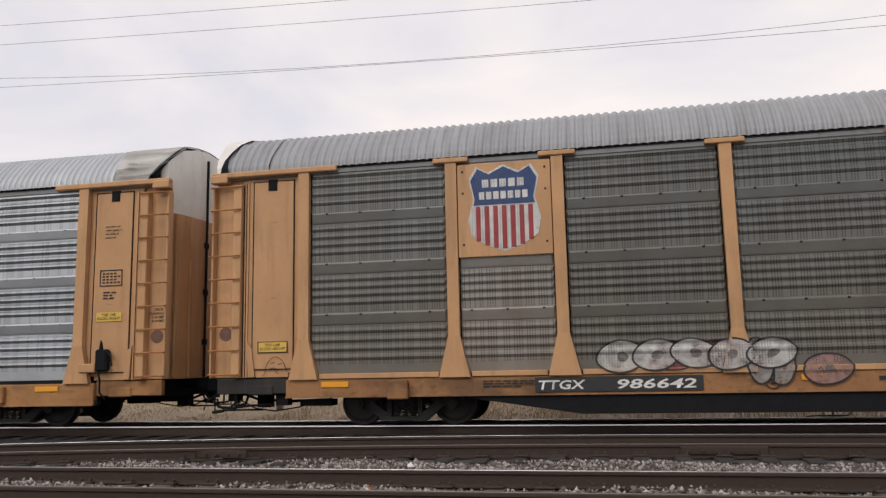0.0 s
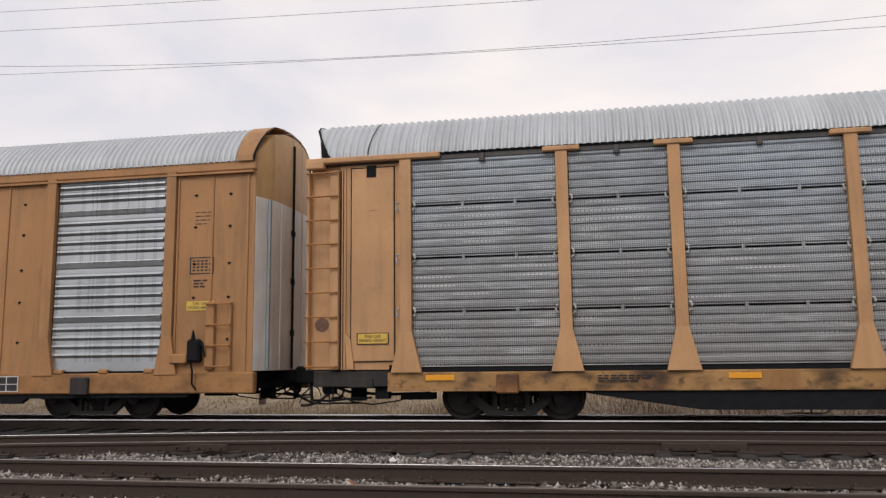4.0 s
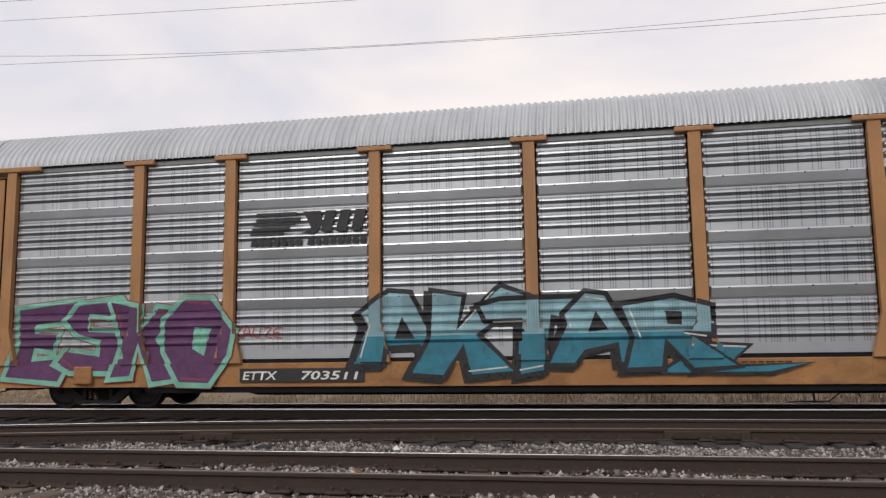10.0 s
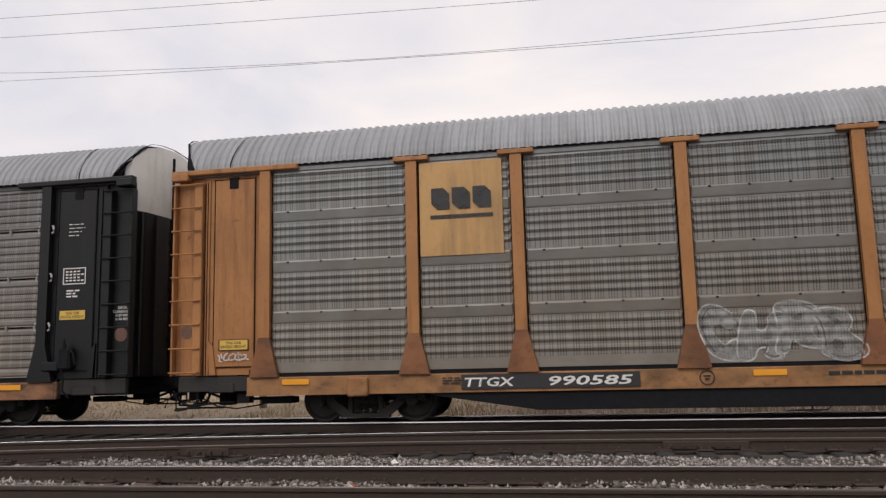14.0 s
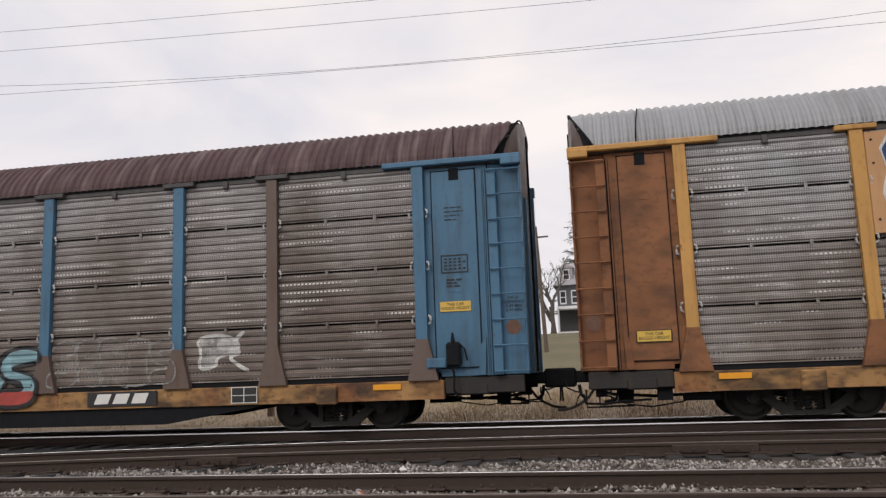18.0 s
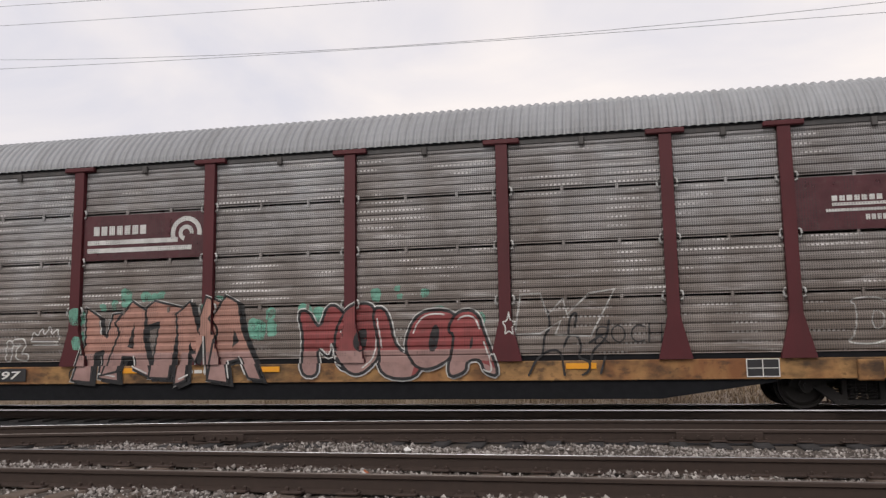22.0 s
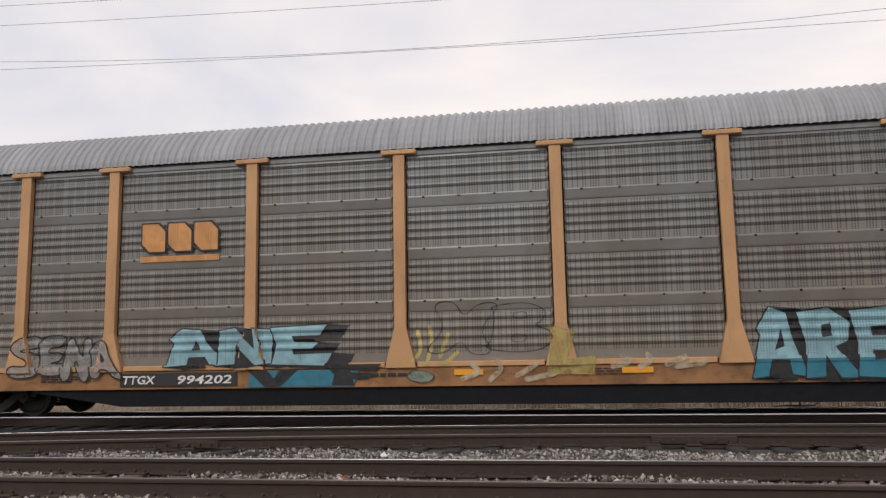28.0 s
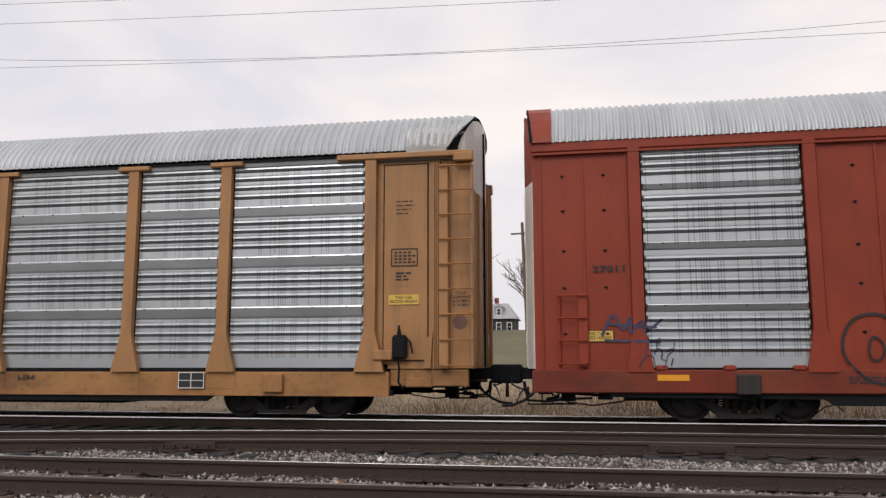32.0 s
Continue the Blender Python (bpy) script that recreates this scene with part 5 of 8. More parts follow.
CARS = (
    dict(label="tan autorack freight car with bright silver side panels", cap=WHITE, post=TAN, sheet=SILVER, kind="ribbed", roof=ROOF_BRIGHT, sill=SILL_OCHRE, deep=1),
    dict(label="tan autorack freight car with dark grey panels and a shield emblem", post=TAN, sheet=DARK_OLD, panels={1: DARK, 7: DARK}, kind="ribbed", roof=ROOF_GREY, sill=SILL_TAN, ledge=1, mark="TTGX", num="986642", cap=WHITE, num_x=(6.67, 9.35), emblem="shield"),
    dict(label="tan autorack freight car with grey panels, shield emblem and scrawls", post=TAN, sheet=DARK, kind="ribbed", roof=ROOF_GREY, sill=SILL_TAN, ledge=1, mark="TT X", num="985217", cap=WHITE, num_x=(6.70, 9.40), emblem="shield"),
    dict(label="ochre flush-sided autorack car with bright silver panels", flush=1, post=OCHRE, sheet=SILVER, roof=ROOF_BRIGHT, mark="TTGX", num="691651", load=16.9, reflectors=(), num_x=(8.50, 11.05), emblem="horse"),
    dict(label="tan autorack freight car with blue-grey mesh panels", post=TAN, sheet=SLAT_BLUE, kind="slatted", roof=ROOF_BRIGHT, sill=SILL_YELLOW),
    dict(label="oxide red autorack freight car with weathered mesh panels", post=OXIDE, sheet=SLAT_DARK, kind="slatted", roof=ROOF_GREY, sill=SILL_YELLOW, mark="TTGX", num="980037", num_x=(6.05, 8.70), dark_body=1, emblem="horse_old"),
    dict(label="tan autorack freight car with grey panels, shield and black scrawls", post=TAN, sheet=DARK, kind="ribbed", roof=ROOF_GREY, sill=SILL_TAN, ledge=1, mark="TTGX", num="985173", cap=WHITE, num_x=(6.70, 9.40), emblem="shield"),
    dict(label="ochre flush-sided autorack car with big orange and white graffiti", flush=1, post=OCHRE, sheet=DULL, roof=ROOF_MIXED, rack="34285", mark="CTTX", num="690435", num_x=(8.50, 10.95), emblem="swoosh"),
    dict(label="ochre autorack freight car with silver panels and purple and blue graffiti", post=OCHRE, sheet=SILVER, kind="ribbed", roof=ROOF_BRIGHT, sill=SILL_OCHRE, deep=1, cap=WHITE, mark="ETTX", num="703511", drop=1, rack="34545", reflectors=(), num_x=(7.45, 9.75), emblem="horse"),
    dict(label="black autorack freight car with worn grey mesh panels", post=BLACK, sheet=SLAT_BROWN, kind="slatted", roof=ROOF_GREY, sill=SILL_DARK, upright=1, mark="CNA", num="703105", num_x=(4.70, 7.05), dark_body=1, emblem="worm"),
    dict(label="black autorack freight car with grey panels and a red sign", post=BLACK, sheet=PIERCED, foot=BLACK, kind="slatted", roof=ROOF_GREY, sill=SILL_BROWN, mark="TTGX", num="974625", num_x=(6.20, 8.90), dark_body=1, emblem="redsign", clip=CLIP),
    dict(label="rusty tan autorack freight car with grey panels and a yellow sign", post=RUSTY, foot=BROWN, sheet=DARK, kind="ribbed", roof=ROOF_GREY, sill=SILL_TAN, mark="TTGX", num="990585", num_x=(6.10, 9.05), emblem="yellowsign"),
    dict(label="tan autorack freight car with dark grey ribbed panels", post=TAN, sheet=DARK, kind="ribbed", roof=ROOF_GREY, sill=SILL_TAN),
    dict(label="faded blue autorack freight car with a rusted purple-brown roof", post=BLUE, sheet=SLAT_RUST, kind="slatted", roof=ROOF_RUST, sill=SILL_YELLOW, mark="TTGX", num="255948", num_x=(6.25, 9.10), posts={0: RUST_GREY, 1: RUST_GREY, 4: RUST_GREY, 7: BLUE, 8: RUST_GREY, 5: RUST_GREY}, foot=RUST_GREY, caps=CHORD_DARK, gable=RUST_GREY, emblem="faded"),
    dict(label="rust-streaked yellow autorack freight car with mesh panels and a shield", post=CHROME, foot=BROWN, sheet=SLAT, kind="slatted", roof=ROOF_GREY, sill=SILL_YELLOW, end=BROWN, gable=RUST_GREY, mark="TTGX", num="942096", num_x=(6.20, 8.90), emblem="shield"),
    dict(label="ochre autorack freight car with blue-grey panels and cream roof", post=DULL_OCHRE, sheet=SLAT_BLUE, kind="slatted", roof=ROOF_CREAM, sill=SILL_OCHRE, deep=1, mark="TTGX", num="965235", num_x=(7.40, 9.25), emblem="goldblock", gable=ROOF_CREAM, ban=1, plain_end=1, after="R1", words=(("B-5852", 26.70, 4.02, 0.13),)),
    dict(label="maroon autorack freight car with mesh panels and pink graffiti", post=MAROON, sheet=SLAT, kind="slatted", roof=ROOF_GREY, sill=SILL_YELLOW, mark="TTGX", num="962597", num_x=(6.20, 8.90), dark_body=1, emblem="arcs"),
    dict(label="maroon autorack freight car with dark panels and peeling roof", post=MAROON, sheet=DARKER, kind="ribbed", roof=ROOF_PEEL, sill=SILL_YELLOW, mark="TTGX", num="604595", num_x=(5.65, 8.40), dark_body=1, emblem="arcs_late"),
    dict(label="pale yellow autorack freight car with dark grey ribbed panels", post=PALE, sheet=DARK, kind="ribbed", roof=ROOF_GREY, sill=SILL_TAN, ledge=1, mark="TTGX", num="985653", cap=WHITE, rack="24193", num_x=(6.40, 9.20), emblem="horse_old"),
    dict(label="pale yellow autorack freight car with grey mesh panels", post=PALE, sheet=SLAT_BLUE, kind="slatted", roof=ROOF_GREY, sill=SILL_YELLOW),
    dict(label="tan autorack freight car with grey panels and blue graffiti", post=TAN, sheet=DARK, kind="ribbed", roof=ROOF_GREY, sill=SILL_TAN, ledge=1, mark="TTGX", num="994202", num_x=(7.45, 9.70), emblem="goldplain"),
    dict(label="yellow autorack freight car with grey panels and white bubble graffiti", post=YELLOW, sheet=DARK, kind="ribbed", roof=ROOF_GREY, sill=SILL_TAN, mark="ETTX", num="711485", rack="33069", rack_z=2.27, num_x=(6.40, 9.05), emblem="roundel"),
    dict(label="clean ochre autorack freight car with bright silver panels", post=OCHRE, sheet=SILVER, kind="ribbed", roof=ROOF_BRIGHT, sill=SILL_OCHRE, deep=1, cap=WHITE, mark="NKCR", num="7364", load=15.9, reflectors=(), num_x=(7.45, 9.10), emblem="bracket", board=0, rise=0.05, words=(("L-59-4", 19.2, 0.74, 0.10),)),
    dict(label="brick red flush-sided autorack car with silver panels", flush=1, post=RED, sheet=SILVER, roof=ROOF_BRIGHT, rack="27011"),
)


def make_train():
    train = []
    for spec in CARS:
        if spec["sheet"] is SILVER and not spec.get("flush"):
            spec["kind"] = "bright"
        spec.setdefault("chord", CHORD_DARK if spec.get("kind") == "slatted" else CHORD)
        car = flush_car(spec) if spec.get("flush") else rack_car(spec)
        usual_marks(car, spec)
        if spec.get("num"):
            (x, x2), y = spec["num_x"], -1.545 if spec.get("flush") else -1.526
            w, dz = x2 - x, -0.07 if spec.get("drop") else 0.0
            if spec.get("board", 1):
                part("number_board", Shape().cbox(x - 0.06, x2 + 0.06, y - 0.004, y + 0.006, 0.61 + dz, 0.865 + dz, 0.003), PLATE, car)
            share = 0.30 if len(spec["mark"]) > 3 else 0.26
            ink = CHALK if spec.get("board", 1) else INK
            if spec.get("after"):
                part("number_board", Shape().cbox(x2 + 0.50, x2 + 0.90, y - 0.004, y + 0.006, 0.61, 0.865, 0.003), PLATE, car)
                write(car, spec["after"], x2 + 0.58, 0.66, 0.155, CHALK, y - 0.009)
            lean = 0.0 if spec.get("flush") or spec.get("upright") or not spec.get("board", 1) else 0.16
            write(car, spec["mark"], x, 0.66 + dz, 0.155, ink, y - 0.009, w * share, lean)
            write(car, spec["num"], x2 - w * 0.50, 0.66 + dz, 0.155, ink, y - 0.009, w * 0.48, lean)
        train.append(car)
    return train


train = make_train()


# ---- emblems, as plain shapes in their colours ----
SPRAY = {}
for tint, c in dict(WHITE=(0.62, 0.62, 0.60), GREY=(0.36, 0.36, 0.35), INK=(0.014, 0.014, 0.016), TEAL=(0.02, 0.30, 0.25), RED=(0.42, 0.06, 0.045),
                    PINK=(0.42, 0.20, 0.19), LIME=(0.45, 0.48, 0.06), GREEN=(0.03, 0.105, 0.06), ORANGE=(0.62, 0.30, 0.17), RUSTRED=(0.27, 0.105, 0.055), SKY=(0.24, 0.42, 0.48),
                    PURPLE=(0.11, 0.035, 0.12), MINT=(0.20, 0.50, 0.38), BLUE=(0.025, 0.19, 0.27), PALEBLUE=(0.28, 0.37, 0.40), PALEGREEN=(0.20, 0.30, 0.26),
                    CREAM=(0.58, 0.49, 0.35), OLIVE=(0.38, 0.35, 0.12), SMOKE=(0.16, 0.155, 0.15), VIOLET=(0.05, 0.045, 0.11), SALMON=(0.42, 0.22, 0.17),
                    ROSE=(0.28, 0.055, 0.055), STRAW=(0.50, 0.40, 0.13), ROSEGREY=(0.36, 0.22, 0.20), NAVY=(0.012, 0.045, 0.16), CRIMSON=(0.33, 0.025, 0.03),
                    GOLD=(0.62, 0.36, 0.03), AMBER=(0.62, 0.29, 0.09), DARKWINE=(0.075, 0.012, 0.018)).items():
    for thin in (False, True):
        n = Nodes(("worn_" if thin else "") + tint.lower() + "_spray_paint", 0.5)
        coat = n.mix(n.ramp(n.noise(2.2, 6), 0.3, 0.75), shade(c, 0.76), shade(c, 1.12))
        coat = n.mix(n.math("MULTIPLY", n.ramp(n.noise(13.0, 6), 0.52, 0.72), 0.22), coat, (0.10, 0.09, 0.08))
        sx, sy, sz = n.split()
        gx = n.math("LESS_THAN", n.math("ABSOLUTE", n.math("SUBTRACT", n.math("FRACT", n.math("DIVIDE", sx, 0.046)), 0.5)), 0.20)
        gz = n.math("LESS_THAN", n.math("ABSOLUTE", n.math("SUBTRACT", n.math("FRACT", n.math("DIVIDE", sz, 0.044)), 0.5)), 0.26)
        lot = n.math("GREATER_THAN", n.noise(2.4, 2, (1, 1, 0.02)), 0.5)
        pierced = n.math("MULTIPLY", n.math("MULTIPLY", gx, gz), n.math("MULTIPLY", lot, n.math("GREATER_THAN", sz, 1.0)))
        n.colour(n.mix(n.math("MULTIPLY", pierced, 0.6), coat, (0.02, 0.02, 0.02)))
        body = (0.30, 0.50) if thin else (0.80, 0.20)
        n.put(n.bsdf.inputs["Alpha"], n.math("ADD", body[0], n.math("MULTIPLY", n.ramp(n.noise(5.0, 8), 0.34, 0.62 if thin else 0.56), body[1])))
        SPRAY["~" + tint if thin else tint] = n.mat


def flat_sign(car, name, outline, mat, y, label="", parent=None):
    """A flat plate with an outline in x and z."""
    return part(name, Shape().prism(outline, y - 0.003, y + 0.003), mat, parent or car, None, label)


def word_bars(car, sign, x0, x1, z, h, count, mat, y, slant=0.0):
    """Large lettering of a company, drawn as plain upright bars."""
    step = (x1 - x0) / count
    for i in range(count):
        a = x0 + i * step
        flat_sign(car, "bar", slab(a, a + step * 0.74, z, z + h, slant), mat, y, "", sign)


def shield(car):
    sign = part("emblem_board", Shape().cbox(5.32, 7.02, -1.548, -1.50, 3.02, 4.74, 0.01), TAN, car, None, "painted board with a striped shield")
    for x in (5.42, 6.92):
        for z in (3.25, 4.2, 4.6):
            part("bolt", shared("bolt", lambda: Shape().tube([(0, 0, 0), (0, -0.015, 0)], 0.02, 6).mesh("bolt")), UNDER, sign, pose(x, -1.548, z))

    def outline(k):
        half = [(0.0, 0.80), (0.28, 0.66), (0.50, 0.78), (0.64, 0.55), (0.56, 0.18), (0.66, -0.20), (0.60, -0.50), (0.34, -0.68), (0.0, -0.80)]
        pts = half + [(-x, z) for x, z in half[-2:0:-1]]
        return [(6.17 + x * k, 3.90 + z * k) for x, z in pts]

    flat_sign(car, "shield_edge", outline(1.0), SPRAY["WHITE"], -1.553, "", sign)
    inner = outline(0.945)
    flat_sign(car, "shield_top", halves(inner, 1, 3.96)[1], SPRAY["NAVY"], -1.560, "", sign)
    for i in range(7):
        x = 5.655 + i * 0.158
        mid = abs(x + 0.04 - 6.17)
        foot = 3.155 + 0.20 * (mid / 0.55) ** 2
        flat_sign(car, "stripe", slab(x, x + 0.085, foot, 3.935), SPRAY["CRIMSON"], -1.560, "", sign)
    word_bars(car, sign, 5.78, 6.58, 4.28, 0.15, 5, SPRAY["WHITE"], -1.567)
    word_bars(car, sign, 5.72, 6.64, 4.06, 0.14, 7, SPRAY["WHITE"], -1.567)


def horse(car, x, z, w, mat, old=False):
    """Speed lines, a reared head and a row of lettering bars."""
    sign = flat_sign(car, "emblem_mark", slab(x, x + w * 0.36, z + 0.58, z + 0.64, 0.02), mat, -1.512, "black emblem with speed lines")
    for i in range(4):
        flat_sign(car, "stripe", slab(x - 0.04 * i, x + w * (0.40 - 0.05 * i), z + 0.48 - 0.09 * i, z + 0.535 - 0.09 * i, 0.02), mat, -1.512, "", sign)
    flat_sign(car, "head", [(x + w * 0.40, z + 0.22), (x + w * 0.5, z + 0.30), (x + w * 0.46, z + 0.50), (x + w * 0.42, z + 0.64), (x + w * 0.58, z + 0.64), (x + w * 0.60, z + 0.40), (x + w * 0.52, z + 0.2)], mat, -1.513, "", sign)
    for i in range(3):
        flat_sign(car, "block", slab(x + w * (0.58 + 0.13 * i), x + w * (0.67 + 0.13 * i), z + 0.24, z + 0.64, 0.10), mat, -1.514 - 0.001 * i, "", sign)
    word_bars(car, sign, x - 0.1, x + w * 0.42, z, 0.13, 7, mat, -1.512, 0.03)
    word_bars(car, sign, x + w * 0.46, x + w * 0.98, z, 0.13, 8, mat, -1.512, 0.03)
    return sign


def blocks(car, x0, x1, z0, z1, mat, y, name="emblem_mark", edge=None):
    """Three broad letter-like forms, drawn as plain shapes."""
    sign, w = None, (x1 - x0) / 3
    for layer, m, g in ((0, edge, 0.03), (1, mat, 0.0)):
        if m is None:
            continue
        yy = y - 0.004 * layer
        forms = []
        for i in range(3):
            a, b, c = x0 + w * i + w * 0.06, x0 + w * (i + 1) - w * 0.06, (z1 - z0) * 0.28
            forms.append([(a - g, z0 + c - g), (a + c - g, z0 - g), (b + g, z0 - g), (b + g, z1 - c + g), (b - c + g, z1 + g), (a - g, z1 + g)])
        for fm in forms:
            ob = flat_sign(car, name if sign is None else "letter_shape", fm, m, yy, "" if sign else "company emblem in plain bold shapes", sign)
            sign = sign or ob
            yy -= 0.0006
    return sign


def emblems(car, kind):
    W = SPRAY["WHITE"]
    if kind == "shield":
        shield(car)
    elif kind == "horse":
        horse(car, 7.65, 3.08, 2.25, SPRAY["INK"])
    elif kind == "horse_old":
        flat_sign(car, "emblem_board", slab(7.24, 9.90, 2.93, 3.88), SPRAY["SMOKE"], -1.504, "faded grey sign board")
        sign = flat_sign(car, "stripe", slab(7.3, 8.4, 3.70, 3.74), SPRAY["INK"], -1.512)
        for i in range(3):
            flat_sign(car, "stripe", slab(7.28, 8.4, 3.46 + 0.08 * i, 3.50 + 0.08 * i), SPRAY["INK"], -1.512, "", sign)
        for i in range(3):
            flat_sign(car, "block", slab(8.35 + 0.28 * i, 8.55 + 0.28 * i, 3.46, 3.78, 0.08), SPRAY["INK"], -1.513, "", sign)
        word_bars(car, sign, 8.3, 9.5, 3.22, 0.13, 7, SPRAY["INK"], -1.512)
        word_bars(car, sign, 8.3, 9.75, 3.02, 0.13, 8, SPRAY["INK"], -1.512)
    elif kind == "swoosh":
        sign = flat_sign(car, "emblem_board", slab(18.96, 21.50, 3.10, 3.86), ROOF_BRIGHT, -1.505, "pale stripe with a red and black emblem")
        for i, a in enumerate((19.25, 19.8, 20.35, 20.9)):
            flat_sign(car, "letter_shape", [(a, 3.46), (a + 0.42, 3.46), (a + 0.52, 3.62), (a + 0.35, 3.66), (a + 0.55, 3.70), (a + 0.55, 3.76), (a + 0.1, 3.76)], SPRAY["CRIMSON"], -1.511, "", sign)
        flat_sign(car, "swoosh", [(18.98, 3.40), (21.46, 3.42), (20.2, 3.36), (18.98, 3.26)], SPRAY["INK"], -1.511, "", sign)
    elif kind == "worm":
        sign = flat_sign(car, "emblem_board", slab(5.31, 7.03, 2.97, 3.90), SPRAY["INK"], -1.508, "black board with a white line emblem")
        flat_sign(car, "line", arc_band(5.78, 3.42, 0.18, 0.29, 70, 290), W, -1.514, "", sign)
        for a in (slab(5.82, 6.10, 3.60, 3.71), slab(5.82, 6.22, 3.13, 3.24), slab(6.12, 6.24, 3.25, 3.71), slab(6.25, 6.36, 3.60, 3.71), slab(6.37, 6.78, 3.60, 3.71), slab(6.47, 6.58, 3.13, 3.59), slab(6.79, 6.90, 3.13, 3.71)):
            flat_sign(car, "line", a, W, -1.516, "", sign)
    elif kind == "redsign":
        sign = flat_sign(car, "emblem_board", slab(7.26, 9.89, 2.93, 3.90), SPRAY["CRIMSON"], -1.508, "red sign with white lettering bars")
        for i, (a, b) in enumerate(((7.80, 8.05), (8.10, 8.36), (8.52, 8.78), (8.82, 9.02), (9.07, 9.15), (9.2, 9.28))):
            flat_sign(car, "bar", slab(a, b, 3.27, 3.58 if i != 3 else 3.47, 0.07), W, -1.514, "", sign)
    elif kind == "yellowsign":
        sign = part("emblem_board", Shape().cbox(5.35, 6.88, -1.52, -1.50, 3.0, 4.74, 0.005), YELLOW, car, None, "yellow board with black block shapes")
        m = blocks(car, 5.55, 6.70, 3.85, 4.25, SPRAY["INK"], -1.528)
        flat_sign(car, "underline", slab(5.55, 6.70, 3.68, 3.75), SPRAY["INK"], -1.528, "", m)
    elif kind == "faded":
        flat_sign(car, "emblem_board", slab(7.30, 9.85, 2.98, 3.80), SPRAY["SMOKE"], -1.504, "weathered board with rusty remains of lettering")
        s = flat_sign(car, "rust_mark", arc_band(7.75, 3.38, 0.22, 0.36, 60, 300), SPRAY["ROSE"], -1.510)
        for a in (slab(8.2, 9.0, 3.66, 3.74), slab(9.15, 9.25, 3.05, 3.72), slab(9.0, 9.5, 3.64, 3.72), slab(8.0, 8.6, 3.02, 3.10)):
            flat_sign(car, "rust_mark", a, SPRAY["ROSE"], -1.511, "", s)
    elif kind in ("goldblock", "goldplain"):
        if kind == "goldblock":
            flat_sign(car, "emblem_board", slab(7.24, 9.90, 2.93, 3.96), ROOF_BRIGHT, -1.504, "light metal sign plate")
        m = blocks(car, 7.72, 9.35, 3.18, 3.72, SPRAY["AMBER" if kind == "goldplain" else "GOLD"], -1.516, edge=SPRAY["INK"])
        flat_sign(car, "underline", slab(7.72, 9.35, 2.98, 3.09), SPRAY["AMBER" if kind == "goldplain" else "GOLD"], -1.516, "", m)
    elif kind in ("arcs", "arcs_late"):
        c = SPRAY["DARKWINE"]
        sign = flat_sign(car, "emblem_board", slab(10.12, 12.78, 2.98, 3.88), c, -1.508, "maroon sign with white lines and arcs")
        word_bars(car, sign, 10.35, 11.55, 3.48, 0.18, 7, W, -1.514)
        for z in (3.13, 3.29):
            flat_sign(car, "stripe", slab(10.22, 12.2, z, z + 0.09), W, -1.514, "", sign)
        flat_sign(car, "arc", arc_band(12.38, 3.46, 0.24, 0.33, -10, 200), W, -1.515, "", sign)
        flat_sign(car, "arc", arc_band(12.38, 3.46, 0.08, 0.16, -10, 250), W, -1.515, "", sign)
        flat_sign(car, "bar", slab(12.08, 12.5, 3.13, 3.22), W, -1.516, "", sign)
        late = flat_sign(car, "emblem_board", slab(23.53, 26.18, 2.98, 3.88), c, -1.508, "maroon sign with a round white emblem")
        for z, a, b in ((3.28, 24.0, 25.2), (3.38, 24.1, 25.2)):
            flat_sign(car, "stripe", slab(a, b, z, z + 0.05), W, -1.514, "", late)
        word_bars(car, late, 24.1, 24.9, 3.46, 0.09, 7, W, -1.514)
        word_bars(car, late, 24.6, 25.2, 3.13, 0.09, 7, W, -1.514)
        flat_sign(car, "arc", arc_band(25.42, 3.45, 0.15, 0.36, 0, 359), W, -1.515, "", late)
        flat_sign(car, "arc", ring(25.42, 3.45, 0.09), W, -1.515, "", late)
        flat_sign(car, "tail", [(25.45, 3.18), (25.6, 3.08), (25.85, 3.08), (25.68, 3.25)], W, -1.517, "", late)
    elif kind == "roundel":
        sign = flat_sign(car, "emblem_board", ring(1.72, 4.12, 0.385), SPRAY["INK"], -1.480, "dark blue roundel with a pale cross")
        flat_sign(car, "ring", ring(1.72, 4.12, 0.365), SPRAY["NAVY"], -1.485, "", sign)
        flat_sign(car, "disc", ring(1.72, 4.12, 0.21), SPRAY["SKY"], -1.490, "", sign)
        for a in (slab(1.67, 1.77, 3.92, 4.32), slab(1.52, 1.92, 4.07, 4.17)):
            flat_sign(car, "cross", a, W, -1.495, "", sign)
        for i in range(16):
            t = radians(22.5 * i)
            flat_sign(car, "bar", slab(1.72 + 0.29 * math.cos(t) - 0.03, 1.72 + 0.29 * math.cos(t) + 0.03, 4.12 + 0.29 * math.sin(t) - 0.035, 4.12 + 0.29 * math.sin(t) + 0.035), W, -1.490, "", sign)
    elif kind == "bracket":
        c = SPRAY["INK"]
        m = blocks(car, 8.12, 9.05, 3.33, 3.66, c, -1.512)
        for x, s in ((7.86, 1), (9.38, -1)):
            flat_sign(car, "bracket", slab(x, x + 0.07 * s, 3.14, 3.76), c, -1.512, "", m)
            flat_sign(car, "bracket", slab(x, x + 0.2 * s, 3.70, 3.77), c, -1.513, "", m)
            flat_sign(car, "bracket", slab(x, x + 0.2 * s, 3.13, 3.20), c, -1.513, "", m)
        for x in (8.05, 8.18, 9.06, 9.2):
            flat_sign(car, "dot", ring(x, 3.06, 0.05, 12), c, -1.513, "", m)


